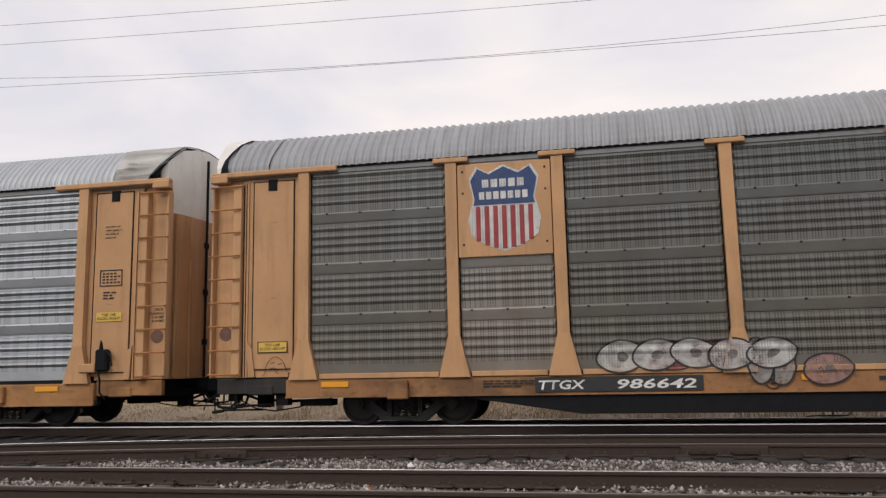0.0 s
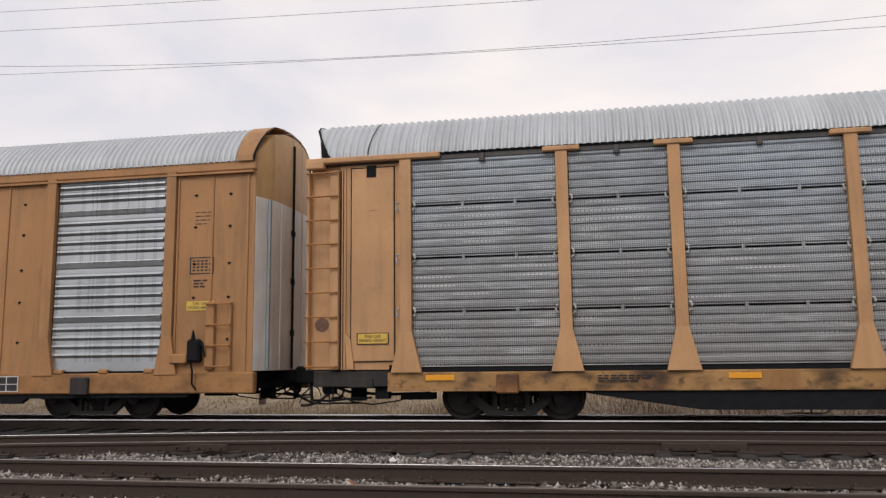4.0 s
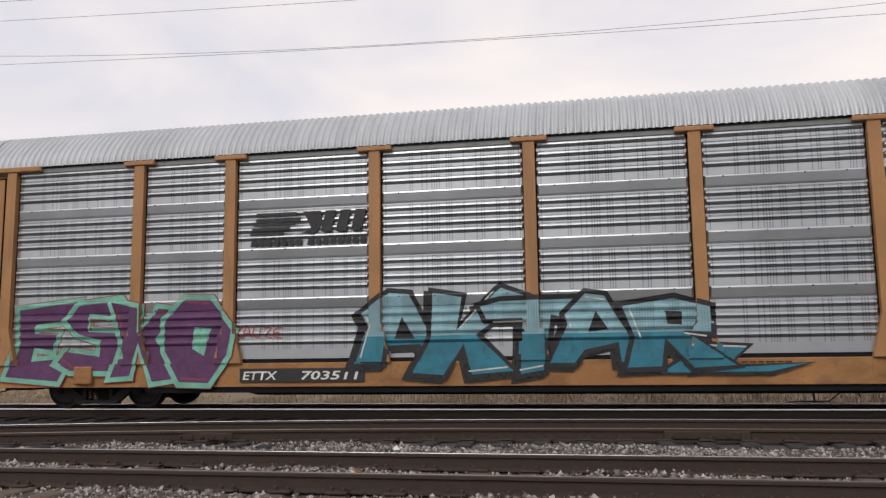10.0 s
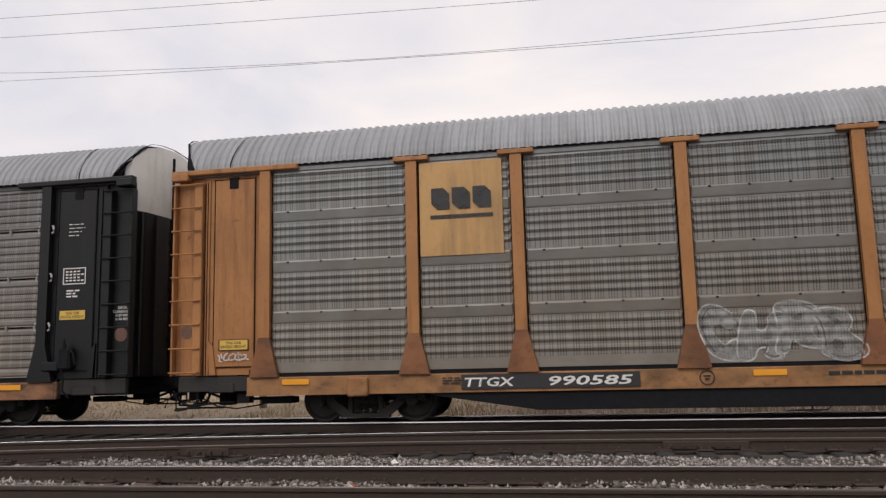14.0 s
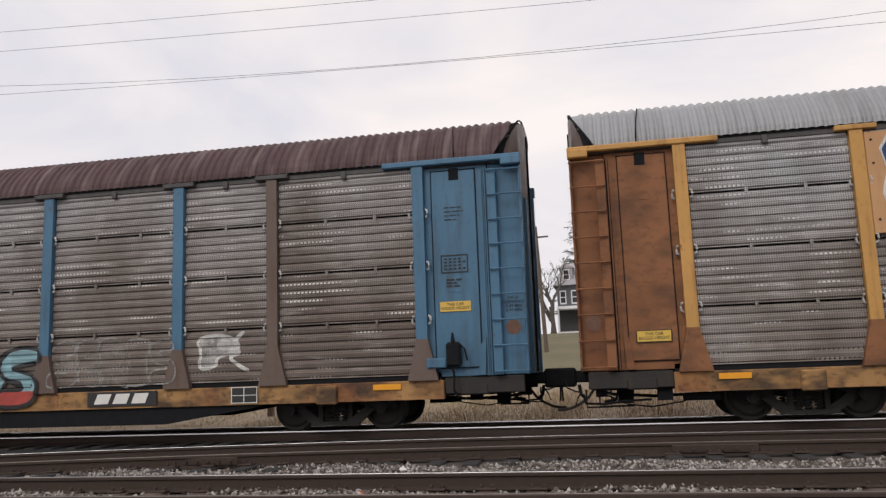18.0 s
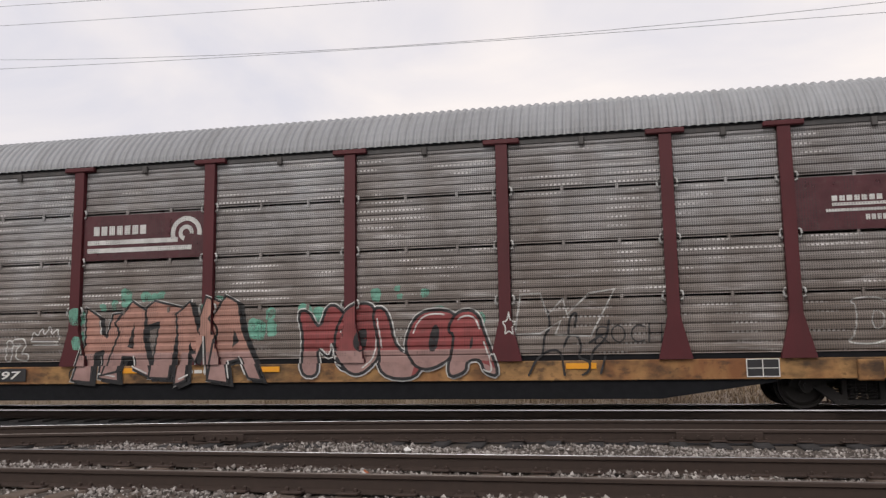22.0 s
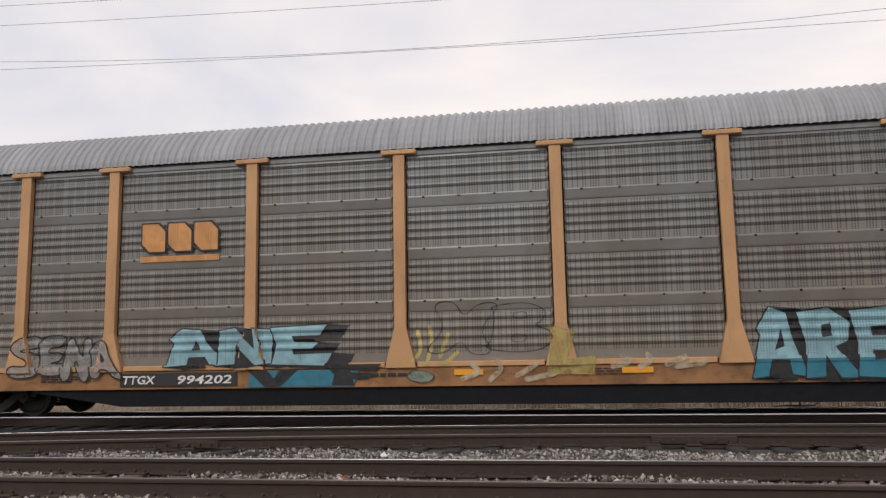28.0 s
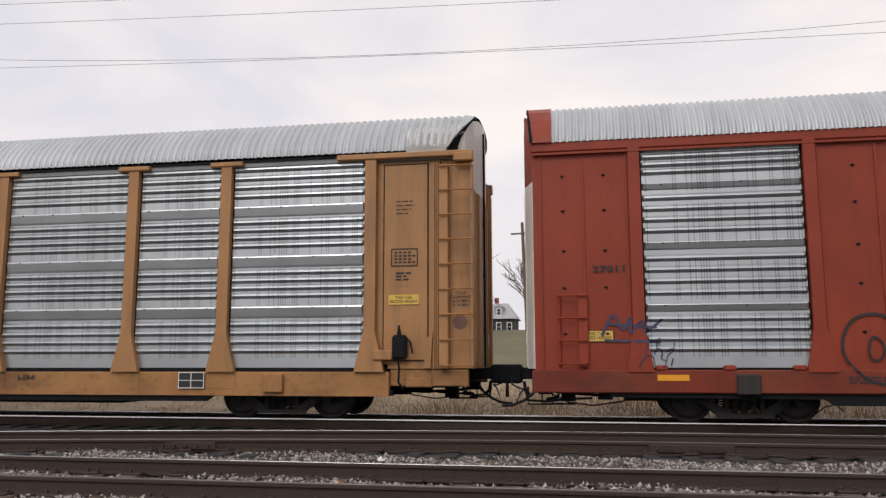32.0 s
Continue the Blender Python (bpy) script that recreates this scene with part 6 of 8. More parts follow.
def owner_board(car, x, w, board=True, mat=None):
    """The car owner's mark on the sill: three slanted forms on a black board."""
    s = part("owner_board", Shape().cbox(x, x + w, -1.538, -1.516, 0.60, 0.88, 0.003), PLATE if board else SILL_TAN, car, None, "black board with slanted white forms")
    m = mat or CHALK
    k = w / 2.0
    for i in range(3):
        a = x + (0.20 + 0.54 * i) * k
        flat_sign(car, "form", slab(a, a + 0.40 * k, 0.65, 0.84, 0.08), m, -1.543, "", s)


# ---- graffiti, sprayed over sheets, posts and sills ----
FORMS = ("0,.1 .5,.35 .3,.9 .9,1|.55,.5 1,.1", ".1,1 .2,.3 .6,0 1,.3|.5,.85 .95,.65", "0,.6 .4,1 .9,.8 .6,.45 1,.05|.05,.1 .45,.4", ".9,1 .3,.75 .1,.3 .5,.05 1,.2",
         "0,.3 .35,.9 .6,.2 1,.75", ".1,0 .15,.8 .7,1 .95,.55|.45,.5 .6,.05", "0,.85 .5,.6 .2,.1 .85,0|.7,.95 .95,.5", "0,.1 .3,1 .55,.5 .8,1 1,.15", ".1,.9 .8,.75 .3,.4 1,.1|.0,.15 .3,.25")


def forms_of(text, x, z, w, h):
    return [[(x + float(p.split(",")[0]) * w, z + float(p.split(",")[1]) * h) for p in line.split()] for line in text.split("|")]


def smooth_line(pts, n=3):
    """A rounder line through the same points."""
    for _ in range(n - 1):
        out = [pts[0]]
        for (a, b), (c, d) in zip(pts, pts[1:]):
            out += [(a * .75 + c * .25, b * .75 + d * .25), (a * .25 + c * .75, b * .25 + d * .75)]
        pts = out + [pts[-1]]
    return pts


def fat_line(pts, r, square=False):
    """A broad stroke as a row of flat pieces laid end to end, with round or square ends."""
    clean = [pts[0]]
    for p in pts[1:]:
        if math.hypot(p[0] - clean[-1][0], p[1] - clean[-1][1]) > 1e-4:
            clean.append(p)
    n = len(clean)
    if n < 2:
        return [ring(*clean[0], r, 12)]
    closed = math.hypot(pts[0][0] - pts[-1][0], pts[0][1] - pts[-1][1]) < 1e-4 and n > 3
    way = [math.atan2(d - b, c - a) for (a, b), (c, d) in zip(clean, clean[1:])]
    left, right = [], []
    for i, (a, b) in enumerate(clean):
        before = way[i - 1] if i else (way[-1] if closed else way[0])
        after = way[i] if i < n - 1 else (way[0] if closed else way[-1])
        turn = (after - before + math.pi) % (2 * math.pi) - math.pi
        mid, k = before + turn / 2, r / max(0.62, math.cos(turn / 2))
        ex = (0.0 if not square or closed else -0.9 * r if i == 0 else 0.9 * r if i == n - 1 else 0.0)
        a, b = a + math.cos(mid) * ex, b + math.sin(mid) * ex
        left.append((a - math.sin(mid) * k, b + math.cos(mid) * k))
        right.append((a + math.sin(mid) * k, b - math.cos(mid) * k))
    out = [[left[i], right[i], right[i + 1], left[i + 1]] for i in range(n - 1)]
    if not square and not closed:
        for (a, b), t in ((clean[0], way[0] + math.pi), (clean[-1], way[-1])):
            out.append([(a + r * math.cos(t + math.pi * (q / 6 - 0.5)), b + r * math.sin(t + math.pi * (q / 6 - 0.5))) for q in range(7)])
    return out


def around(pts, r):
    """The closed line round a broad stroke."""
    pieces = fat_line(pts, r)
    sides = [p for p in pieces if len(p) == 4]
    left = [p[0] for p in sides] + [sides[-1][3]]
    right = [p[1] for p in sides] + [sides[-1][2]]
    ends = [p for p in pieces if len(p) == 7]
    if not ends:
        return [left + left[:1], right + right[:1]]
    loop = right + ends[1] + left[::-1] + ends[0]
    return [loop + loop[:1]]


GLYPHS = {
    "A": "0,0 .35,1 .6,1 1,0|.2,.38 .8,.38", "B": ".1,0 .1,1 .75,.95 .75,.6 .2,.52 .9,.4 .85,.05 .1,0", "C": ".95,.85 .5,1 .1,.75 .1,.25 .5,0 .95,.15",
    "D": ".1,0 .1,1 .7,.9 .95,.5 .7,.1 .1,0", "E": ".9,1 .1,.95 .1,.05 .95,0|.1,.5 .75,.52", "F": ".95,1 .1,.95 .1,0|.1,.52 .75,.55", "G": ".95,.85 .5,1 .1,.75 .1,.25 .5,0 .95,.15 .95,.45 .6,.45", "H": ".1,1 .1,0|.1,.5 .9,.5|.9,1 .9,0", "I": ".5,0 .5,1",
    "J": ".3,1 .9,1 .8,.2 .4,0 .05,.2", "K": ".1,1 .1,0|.95,1 .2,.5|.3,.5 1,0", "L": ".2,1 .15,.05 .95,0", "M": "0,0 .15,1 .5,.35 .85,1 1,0", "N": ".05,0 .1,1 .9,0 .95,1",
    "O": ".5,1 .1,.8 .05,.3 .5,0 .95,.3 .9,.8 .5,1", "P": ".1,0 .1,1 .85,.9 .85,.55 .15,.45", "R": ".1,0 .1,1 .85,.9 .85,.55 .15,.45|.4,.45 1,0",
    "S": ".95,.9 .45,1 .1,.75 .5,.52 .92,.3 .55,0 .05,.08", "T": "0,.95 1,1|.5,.95 .5,0", "U": ".1,1 .1,.25 .5,0 .9,.25 .9,1", "W": "0,1 .25,0 .5,.7 .75,0 1,1",
    "X": "0,1 1,0|1,1 0,0", "Y": "0,1 .5,.5 1,1|.5,.5 .45,0", "Z": ".05,.95 .95,1 .1,.05 1,0", "3": ".05,.95 .9,1 .45,.6 .95,.3 .9,0 0,.1", "7": "0,.85 .9,1 .55,0", "-": "0,.8 .5,.45 1,0"}


def blob(rng, x, z, w, h, grow=0.0, turns=(0, 0, 0)):
    out = []
    for i in range(30):
        t = 2 * math.pi * i / 30
        k = 1 + 0.07 * math.sin(2 * t + turns[0]) + 0.05 * math.sin(3 * t + turns[1]) + 0.03 * math.sin(5 * t + turns[2])
        cx, cz = math.cos(t), math.sin(t)
        sq = (abs(cx) ** 3 + abs(cz) ** 3) ** (-1 / 3)
        out.append((x + (w / 2 * k * sq + grow) * cx, z + (h / 2 * k * sq + grow) * cz))
    return out


def slits(rng, x, z, w, h, r):
    """The few short inner lines of a bubble form."""
    out, style = [], rng.randint(0, 3)
    if style == 0:
        out += fat_line([(x - w * .05, z - h * .2), (x + w * .02, z + h * .22)], r)
    elif style == 1:
        loop = blob(rng, x, z + h * .05, w * .26, h * .34)
        out += fat_line(loop + loop[:1], r)
    elif style == 2:
        out += fat_line(smooth_line([(x - w * .1, z + h * .45), (x - w * .02, z + h * .15), (x + w * .05, z + h * .05)], 2), r)
        out += fat_line(smooth_line([(x + w * .12, z - h * .45), (x + w * .05, z - h * .2), (x - w * .04, z - h * .12)], 2), r)
    else:
        out += fat_line(smooth_line([(x - w * .15, z - h * .05), (x, z + h * .1), (x + w * .18, z + h * .02)], 2), r)
    return out


def halves(poly, axis, value):
    """A convex polygon cut in two by a line of constant x (0) or z (1)."""
    low, high = [], []
    for i, p in enumerate(poly):
        q = poly[(i + 1) % len(poly)]
        (low if p[axis] <= value else high).append(p)
        if (p[axis] - value) * (q[axis] - value) < 0:
            t = (value - p[axis]) / (q[axis] - p[axis])
            c = (p[0] + (q[0] - p[0]) * t, p[1] + (q[1] - p[1]) * t)
            low.append(c)
            high.append(c)
    return low, high


class Drape:
    """Lays flat pieces over the relief of a car's side."""

    def __init__(self, car, spec):
        self.car, self.spec, self.lift = car, spec, 0.004
        self.flush = bool(spec.get("flush"))
        self.posts = FLUSH_POSTS if self.flush else POSTS
        self.kind = "flush" if self.flush else spec["kind"]

    def face_y(self, u, z, cu, cz):
        p = min(self.posts, key=lambda q: abs(q - cu))
        if cz < 0.90:
            return -1.534
        reach = 0.105 if cz > 1.62 else 0.105 + (0.125 if self.flush else 0.175) * (1.62 - cz) / 0.72
        if abs(cu - p) < reach:
            return -1.558 if self.flush else -1.577
        if cz < 1.0 and (self.spec.get("ledge") or self.flush):
            return -1.552
        if cu < self.posts[0] or cu > self.posts[-1] or (self.flush and (self.posts[1] < cu < self.posts[2] or self.posts[7] < cu < self.posts[8])):
            return -1.497
        return -1.462 + min(0.0, depth_at(self.kind, min(max(z - PANEL_Z0, 0.0), PANEL_H)))

    def put(self, s, t, i, lift):
        if len(t) < 3:
            return
        cx, cz = sum(q[0] for q in t) / len(t), sum(q[1] for q in t) / len(t)
        y0, k = -lift - 0.00004 * (i % 20), len(s.v)
        s.v += [(x, self.face_y(x, z, cx, cz) + y0, z) for x, z in t]
        s.f.append(tuple(range(k, len(s.v))))

    def lay(self, pieces, mat, name, parent=None, lifts=None):
        heights = sorted([PANEL_Z0 + a for a, dd in PROFILES[self.kind]] + [0.90, 1.0, 1.26, 1.62])
        s = Shape()
        for i, poly in enumerate(pieces):
            lift = lifts[i] if lifts else self.lift
            if len(poly) > 12:
                cx, cz = sum(q[0] for q in poly) / len(poly), sum(q[1] for q in poly) / len(poly)
                parts = [[(cx, cz), poly[j - 1], poly[j]] for j in range(len(poly))]
            else:
                parts = [poly]
            for piece in parts:
                todo = [piece]
                lo, hi = min(q[0] for q in piece), max(q[0] for q in piece)
                for post in self.posts:
                    if lo - 0.3 < post < hi + 0.3:
                        for e in (-0.28, -0.19, -0.105, 0.105, 0.19, 0.28):
                            if lo < post + e < hi:
                                todo = [h for t in todo for h in halves(t, 0, post + e) if len(h) > 2]
                for t in todo:
                    a, b = min(q[1] for q in t), max(q[1] for q in t)
                    for level in heights:
                        if a < level < b:
                            done, t = halves(t, 1, level)
                            self.put(s, done, i, lift)
                    self.put(s, t, i, lift)
        self.lift += 0.004
        me = bpy.data.meshes.new(name)
        me.from_pydata(s.v, [], s.f)
        return part(name, me, mat, parent or self.car, None, "", "stuff")


# outlines of sprayed letters, in hundredths of their cell; after each bar the forms left open inside
OUTLINES = {
    "A": "-4,0 12,62 4,72 30,102 64,96 74,60 106,0 70,5 64,25 36,25 30,2|41,42 60,44 52,70", "B": "2,96 60,102 92,84 84,58 68,52 102,36 94,8 58,-2 4,4 14,20 14,80|40,66 60,68 56,80 40,80|38,20 64,22 60,36 40,36",
    "C": "95,70 70,100 28,100 0,70 4,26 30,-2 72,2 102,30 70,38 50,28 35,40 36,64 50,74 70,62", "D": "-4,96 54,102 94,72 100,34 62,-2 4,2 16,16 14,82|42,28 62,36 60,64 42,74",
    "E": "2,98 98,103 86,74 42,72 42,62 82,60 74,38 40,38 40,28 104,32 92,-2 4,2 14,50", "F": "2,98 100,104 86,74 42,72 42,60 80,58 70,34 42,36 38,0 4,4 14,50", "H": "2,100 38,96 38,64 64,62 62,98 98,100 92,50 100,0 64,4 64,36 40,36 38,2 2,0 10,50",
    "G": "95,72 70,100 28,100 0,70 4,26 30,-2 72,0 100,20 98,52 56,50 54,34 68,34 60,26 40,28 35,44 36,64 50,74 70,62", "J": "20,100 96,102 90,24 64,-2 24,0 -2,26 28,40 44,28 56,36 54,76 24,74",
    "I": "8,98 94,102 80,80 72,20 98,2 4,-2 22,20 24,80", "K": "0,102 40,96 40,64 70,102 108,92 68,52 110,2 66,-2 42,40 38,2 -2,4 10,50", "L": "4,102 46,94 42,32 104,36 94,-2 2,2 12,50",
    "M": "-4,0 8,60 0,92 30,104 50,66 72,104 102,92 94,50 108,0 72,4 70,50 52,22 32,50 30,0", "N": "-2,0 6,96 34,102 66,44 64,98 100,96 94,2 66,-2 34,54 32,2", "O": "30,102 72,100 102,66 98,28 68,-2 28,0 -2,34 2,72|40,36 60,34 66,60 44,68",
    "P": "-2,0 10,50 -4,94 60,102 100,78 92,46 42,34 40,2|42,58 64,60 62,76 42,76", "R": "-2,0 10,50 -4,94 60,102 98,80 88,52 66,46 108,0 66,0 42,34 38,2|42,60 62,62 60,78 42,78",
    "S": "98,80 80,102 20,98 0,72 20,48 62,40 62,28 10,34 -2,6 24,-3 84,0 102,28 84,56 40,60 40,72 70,70", "T": "-4,94 20,102 100,98 108,68 70,74 66,-2 32,2 36,72 4,64", "U": "0,100 38,96 40,34 60,32 62,100 100,98 96,24 70,-3 26,0 2,26",
    "V": "-4,102 36,96 52,40 66,96 106,102 66,0 34,-2", "X": "-2,100 34,102 52,68 72,102 108,94 72,50 106,2 66,-2 50,32 30,0 -6,4 30,50", "Y": "-4,102 34,98 52,66 70,100 106,98 66,46 66,-2 34,2 36,46",
    "W": "-4,102 26,98 32,44 50,80 68,44 74,98 106,102 88,0 64,-2 50,36 36,-2 12,2", "3": "6,102 98,104 104,72 74,54 102,40 98,-4 -4,0 -10,34 24,28 58,30 44,46 44,60 56,74 26,70 -2,78", "7": "-6,96 34,88 100,104 104,78 74,66 88,8 84,-4 36,0 30,10 50,24 48,66 2,62",
    "l": "0,102 40,100 38,26 100,24 100,-2 0,0", "u": "0,102 40,102 40,24 58,24 60,102 100,102 98,8 80,-2 16,0 0,10", "n": "0,102 38,102 68,44 66,102 102,102 100,0 70,0 32,58 34,-2 0,0", "a": "0,0 22,102 84,102 106,-2 72,0 66,26 44,26 38,0|47,44 62,44 58,72 50,72",
}

# free line drawings in hundredths of their field
DRAWINGS = {
    "figure": "0,0 12,30 40,42 44,0|18,34 20,60 28,70 26,95 22,100|44,42 50,60 62,58 66,40 60,25 76,20 74,5 66,0|50,60 52,88 62,95 58,72|76,20 80,38 96,52 100,80|76,48 92,60|88,2 94,26",
    "letters": "0,70 2,88 30,84|0,88 3,20 6,0|3,55 14,50 16,42 9,20|30,84 22,40 26,10 34,12|44,80 38,30 44,14 52,30 50,62 44,70|58,90 72,100 74,80|66,96 63,30 58,-10 50,-40|72,20 84,96 88,92 92,10|74,42 90,44",
    "bolt": "0,50 16,30 30,62 48,60 62,40 80,46 100,38|30,62 22,90 12,100|48,60 40,20 30,0|62,40 70,15", "crown": "0,30 10,70 24,40 34,90 46,42 62,100 68,44 86,86 92,30|4,22 90,20|6,8 88,6",
    "star": "50,100 62,60 100,60 70,36 82,0 50,22 18,0 30,36 0,60 38,60 50,100", "scrib": "0,20 20,90 34,20 50,80 44,10 70,70 66,15 100,60|10,50 90,40|5,5 95,0", "profile": "0,0 10,60 40,100 80,80 100,20|20,30 40,40 60,26|30,60 44,66|62,56 76,60|50,20 60,10",
    "face": "0,20 8,70 30,100 70,98 92,66 100,10|18,62 36,70 44,60 28,54 18,62|62,62 78,70 88,60 72,54 62,62|50,60 46,34 56,30|30,16 50,22 70,14 50,8 30,16|10,0 20,40|90,0 84,40", "shards": "0,10 20,40 10,90|30,0 44,60 38,100|60,20 80,80|70,0 100,30",
}


def ears(poly):
    """Cuts a simple polygon into triangles."""
    area = sum(a[0] * b[1] - b[0] * a[1] for a, b in zip(poly, poly[1:] + poly[:1]))
    pts, out = (list(poly) if area > 0 else list(poly)[::-1]), []

    def cross(a, b, c):
        return (b[0] - a[0]) * (c[1] - a[1]) - (b[1] - a[1]) * (c[0] - a[0])

    while len(pts) > 3:
        for i in range(len(pts)):
            a, b, c = pts[i - 1], pts[i], pts[(i + 1) % len(pts)]
            if cross(a, b, c) > 1e-9 and not any(cross(a, b, p) >= 0 and cross(b, c, p) >= 0 and cross(c, a, p) >= 0 for p in pts if p not in (a, b, c)):
                out.append([a, b, c])
                del pts[i]
                break
        else:
            del pts[0]
    return out + [pts]


def rounded(loop, n=2):
    """A closed line with its corners cut off, again and again."""
    for _ in range(n):
        loop = [q for (a, b), (c, d) in zip(loop, loop[1:] + loop[:1]) for q in ((a * .75 + c * .25, b * .75 + d * .25), (a * .25 + c * .75, b * .25 + d * .75))]
    return loop


def read_lines(text, x, z, w, h):
    return [[(x + float(p.split(",")[0]) * w / 100, z + float(p.split(",")[1]) * h / 100) for p in line.split()] for line in text.split("|")]


def mural(d, soft, word, u0, u1, z0, z1, fill, edge, seed, more):
    """Filled letters with outline, halo, cast block, inner openings and glints."""
    opt = dict(q.split("=") for q in more)
    rng = random.Random(seed)
    r, over, rim = float(opt.get("e", 0.028)), float(opt.get("o", 0.22)), float(opt.get("h", 0.06))
    sx, sz = (float(v) for v in opt.get("s", "0,0").split(","))
    wob = float(opt.get("j", 0.035))
    fill, low = (fill.split("/") + [None])[:2]
    w, h = u1 - u0, z1 - z0
    step, kinds = w / (len(word) + over), ("halo", "block", "fill", "shade", "opening", "edge", "glint")
    got = {k: ([], []) for k in kinds}
    level = float(opt.get("cut", z0 + h * 0.36))

    def add(kind, pieces, lift):
        got[kind][0].extend(pieces)
        got[kind][1].extend([lift] * len(pieces))

    for i, ch in enumerate(word):
        at = 0.0045 + 0.0052 * i
        ww, hh = step * (1 + over) * rng.uniform(0.95, 1.05), h * rng.uniform(1 - 3 * wob, 1.0)
        x, z = u0 + step * i, z0 + (h - hh) * rng.random()
        tilt = rng.uniform(-4, 4) * wob * ww
        loops = read_lines(OUTLINES[ch], x, z, ww, hh)
        loops = [[(a + tilt * ((b - z) / hh - 0.5) + rng.uniform(-wob, wob) * ww, b + rng.uniform(-wob, wob) * hh) for a, b in lp] for lp in loops]
        if soft:
            loops = [rounded(lp, 2) for lp in loops]
        shell = loops[0]
        if "halo" in opt:
            add("halo", fat_line(shell + shell[:1], r + rim, not soft), 0.0018 + 0.0001 * i)
        if sx or sz:
            moved = [(a + sx, b + sz) for a, b in shell]
            add("block", ears(moved), 0.0026 + 0.0001 * i)
            add("block", fat_line(moved + moved[:1], r, not soft), 0.0027 + 0.0001 * i)
            for p, q in zip(shell, shell[1:] + shell[:1]):
                add("block", ears([p, q, (q[0] + sx, q[1] + sz), (p[0] + sx, p[1] + sz)]), 0.0026 + 0.0001 * i)
        if fill != "-":
            tris = ears(shell)
            add("fill", tris, at)
            if low:
                cut = [halves(t, 1, level)[0] for t in tris]
                add("shade", [c for c in cut if len(c) > 2], at + 0.0006)
        for lp in loops[1:]:
            if fill == "-":
                add("edge", fat_line(lp + lp[:1], r * 0.8, not soft), at + 0.002)
            else:
                add("opening", ears(lp), at + 0.0012)
        add("edge", fat_line(shell + shell[:1], r, not soft), at + 0.0022)
        if "g" in opt:
            cx, cz = sum(p[0] for p in shell) / len(shell), sum(p[1] for p in shell) / len(shell)
            n = len(shell)
            for start in (rng.randrange(n), rng.randrange(n)):
                run = [shell[(start + k) % n] for k in range(max(2, n // 5))]
                run = [(cx + (a - cx) * 0.80, cz + (b - cz) * 0.86) for a, b in run]
                add("glint", fat_line(run, 0.014), at + 0.0030)
    mats = dict(halo=opt.get("halo"), block=opt.get("b", "INK"), fill=fill, shade=low, opening=opt.get("i", edge), edge=edge, glint=opt.get("g"))
    first = None
    for k in kinds:
        if got[k][0] and mats[k] in SPRAY:
            ob = d.lay(got[k][0], SPRAY[mats[k]], "graffiti" if first is None else "graffiti_" + k, first, got[k][1])
            first = first or ob


def sketch(d, word, u0, u1, z0, z1, tint, more):
    opt = dict(q.split("=") for q in more)
    out = []
    for line in read_lines(DRAWINGS[word], u0, z0, u1 - u0, z1 - z0):
        out += fat_line(smooth_line(line, 3), float(opt.get("e", 0.02)))
    d.lay(out, SPRAY[tint], "graffiti_tag")


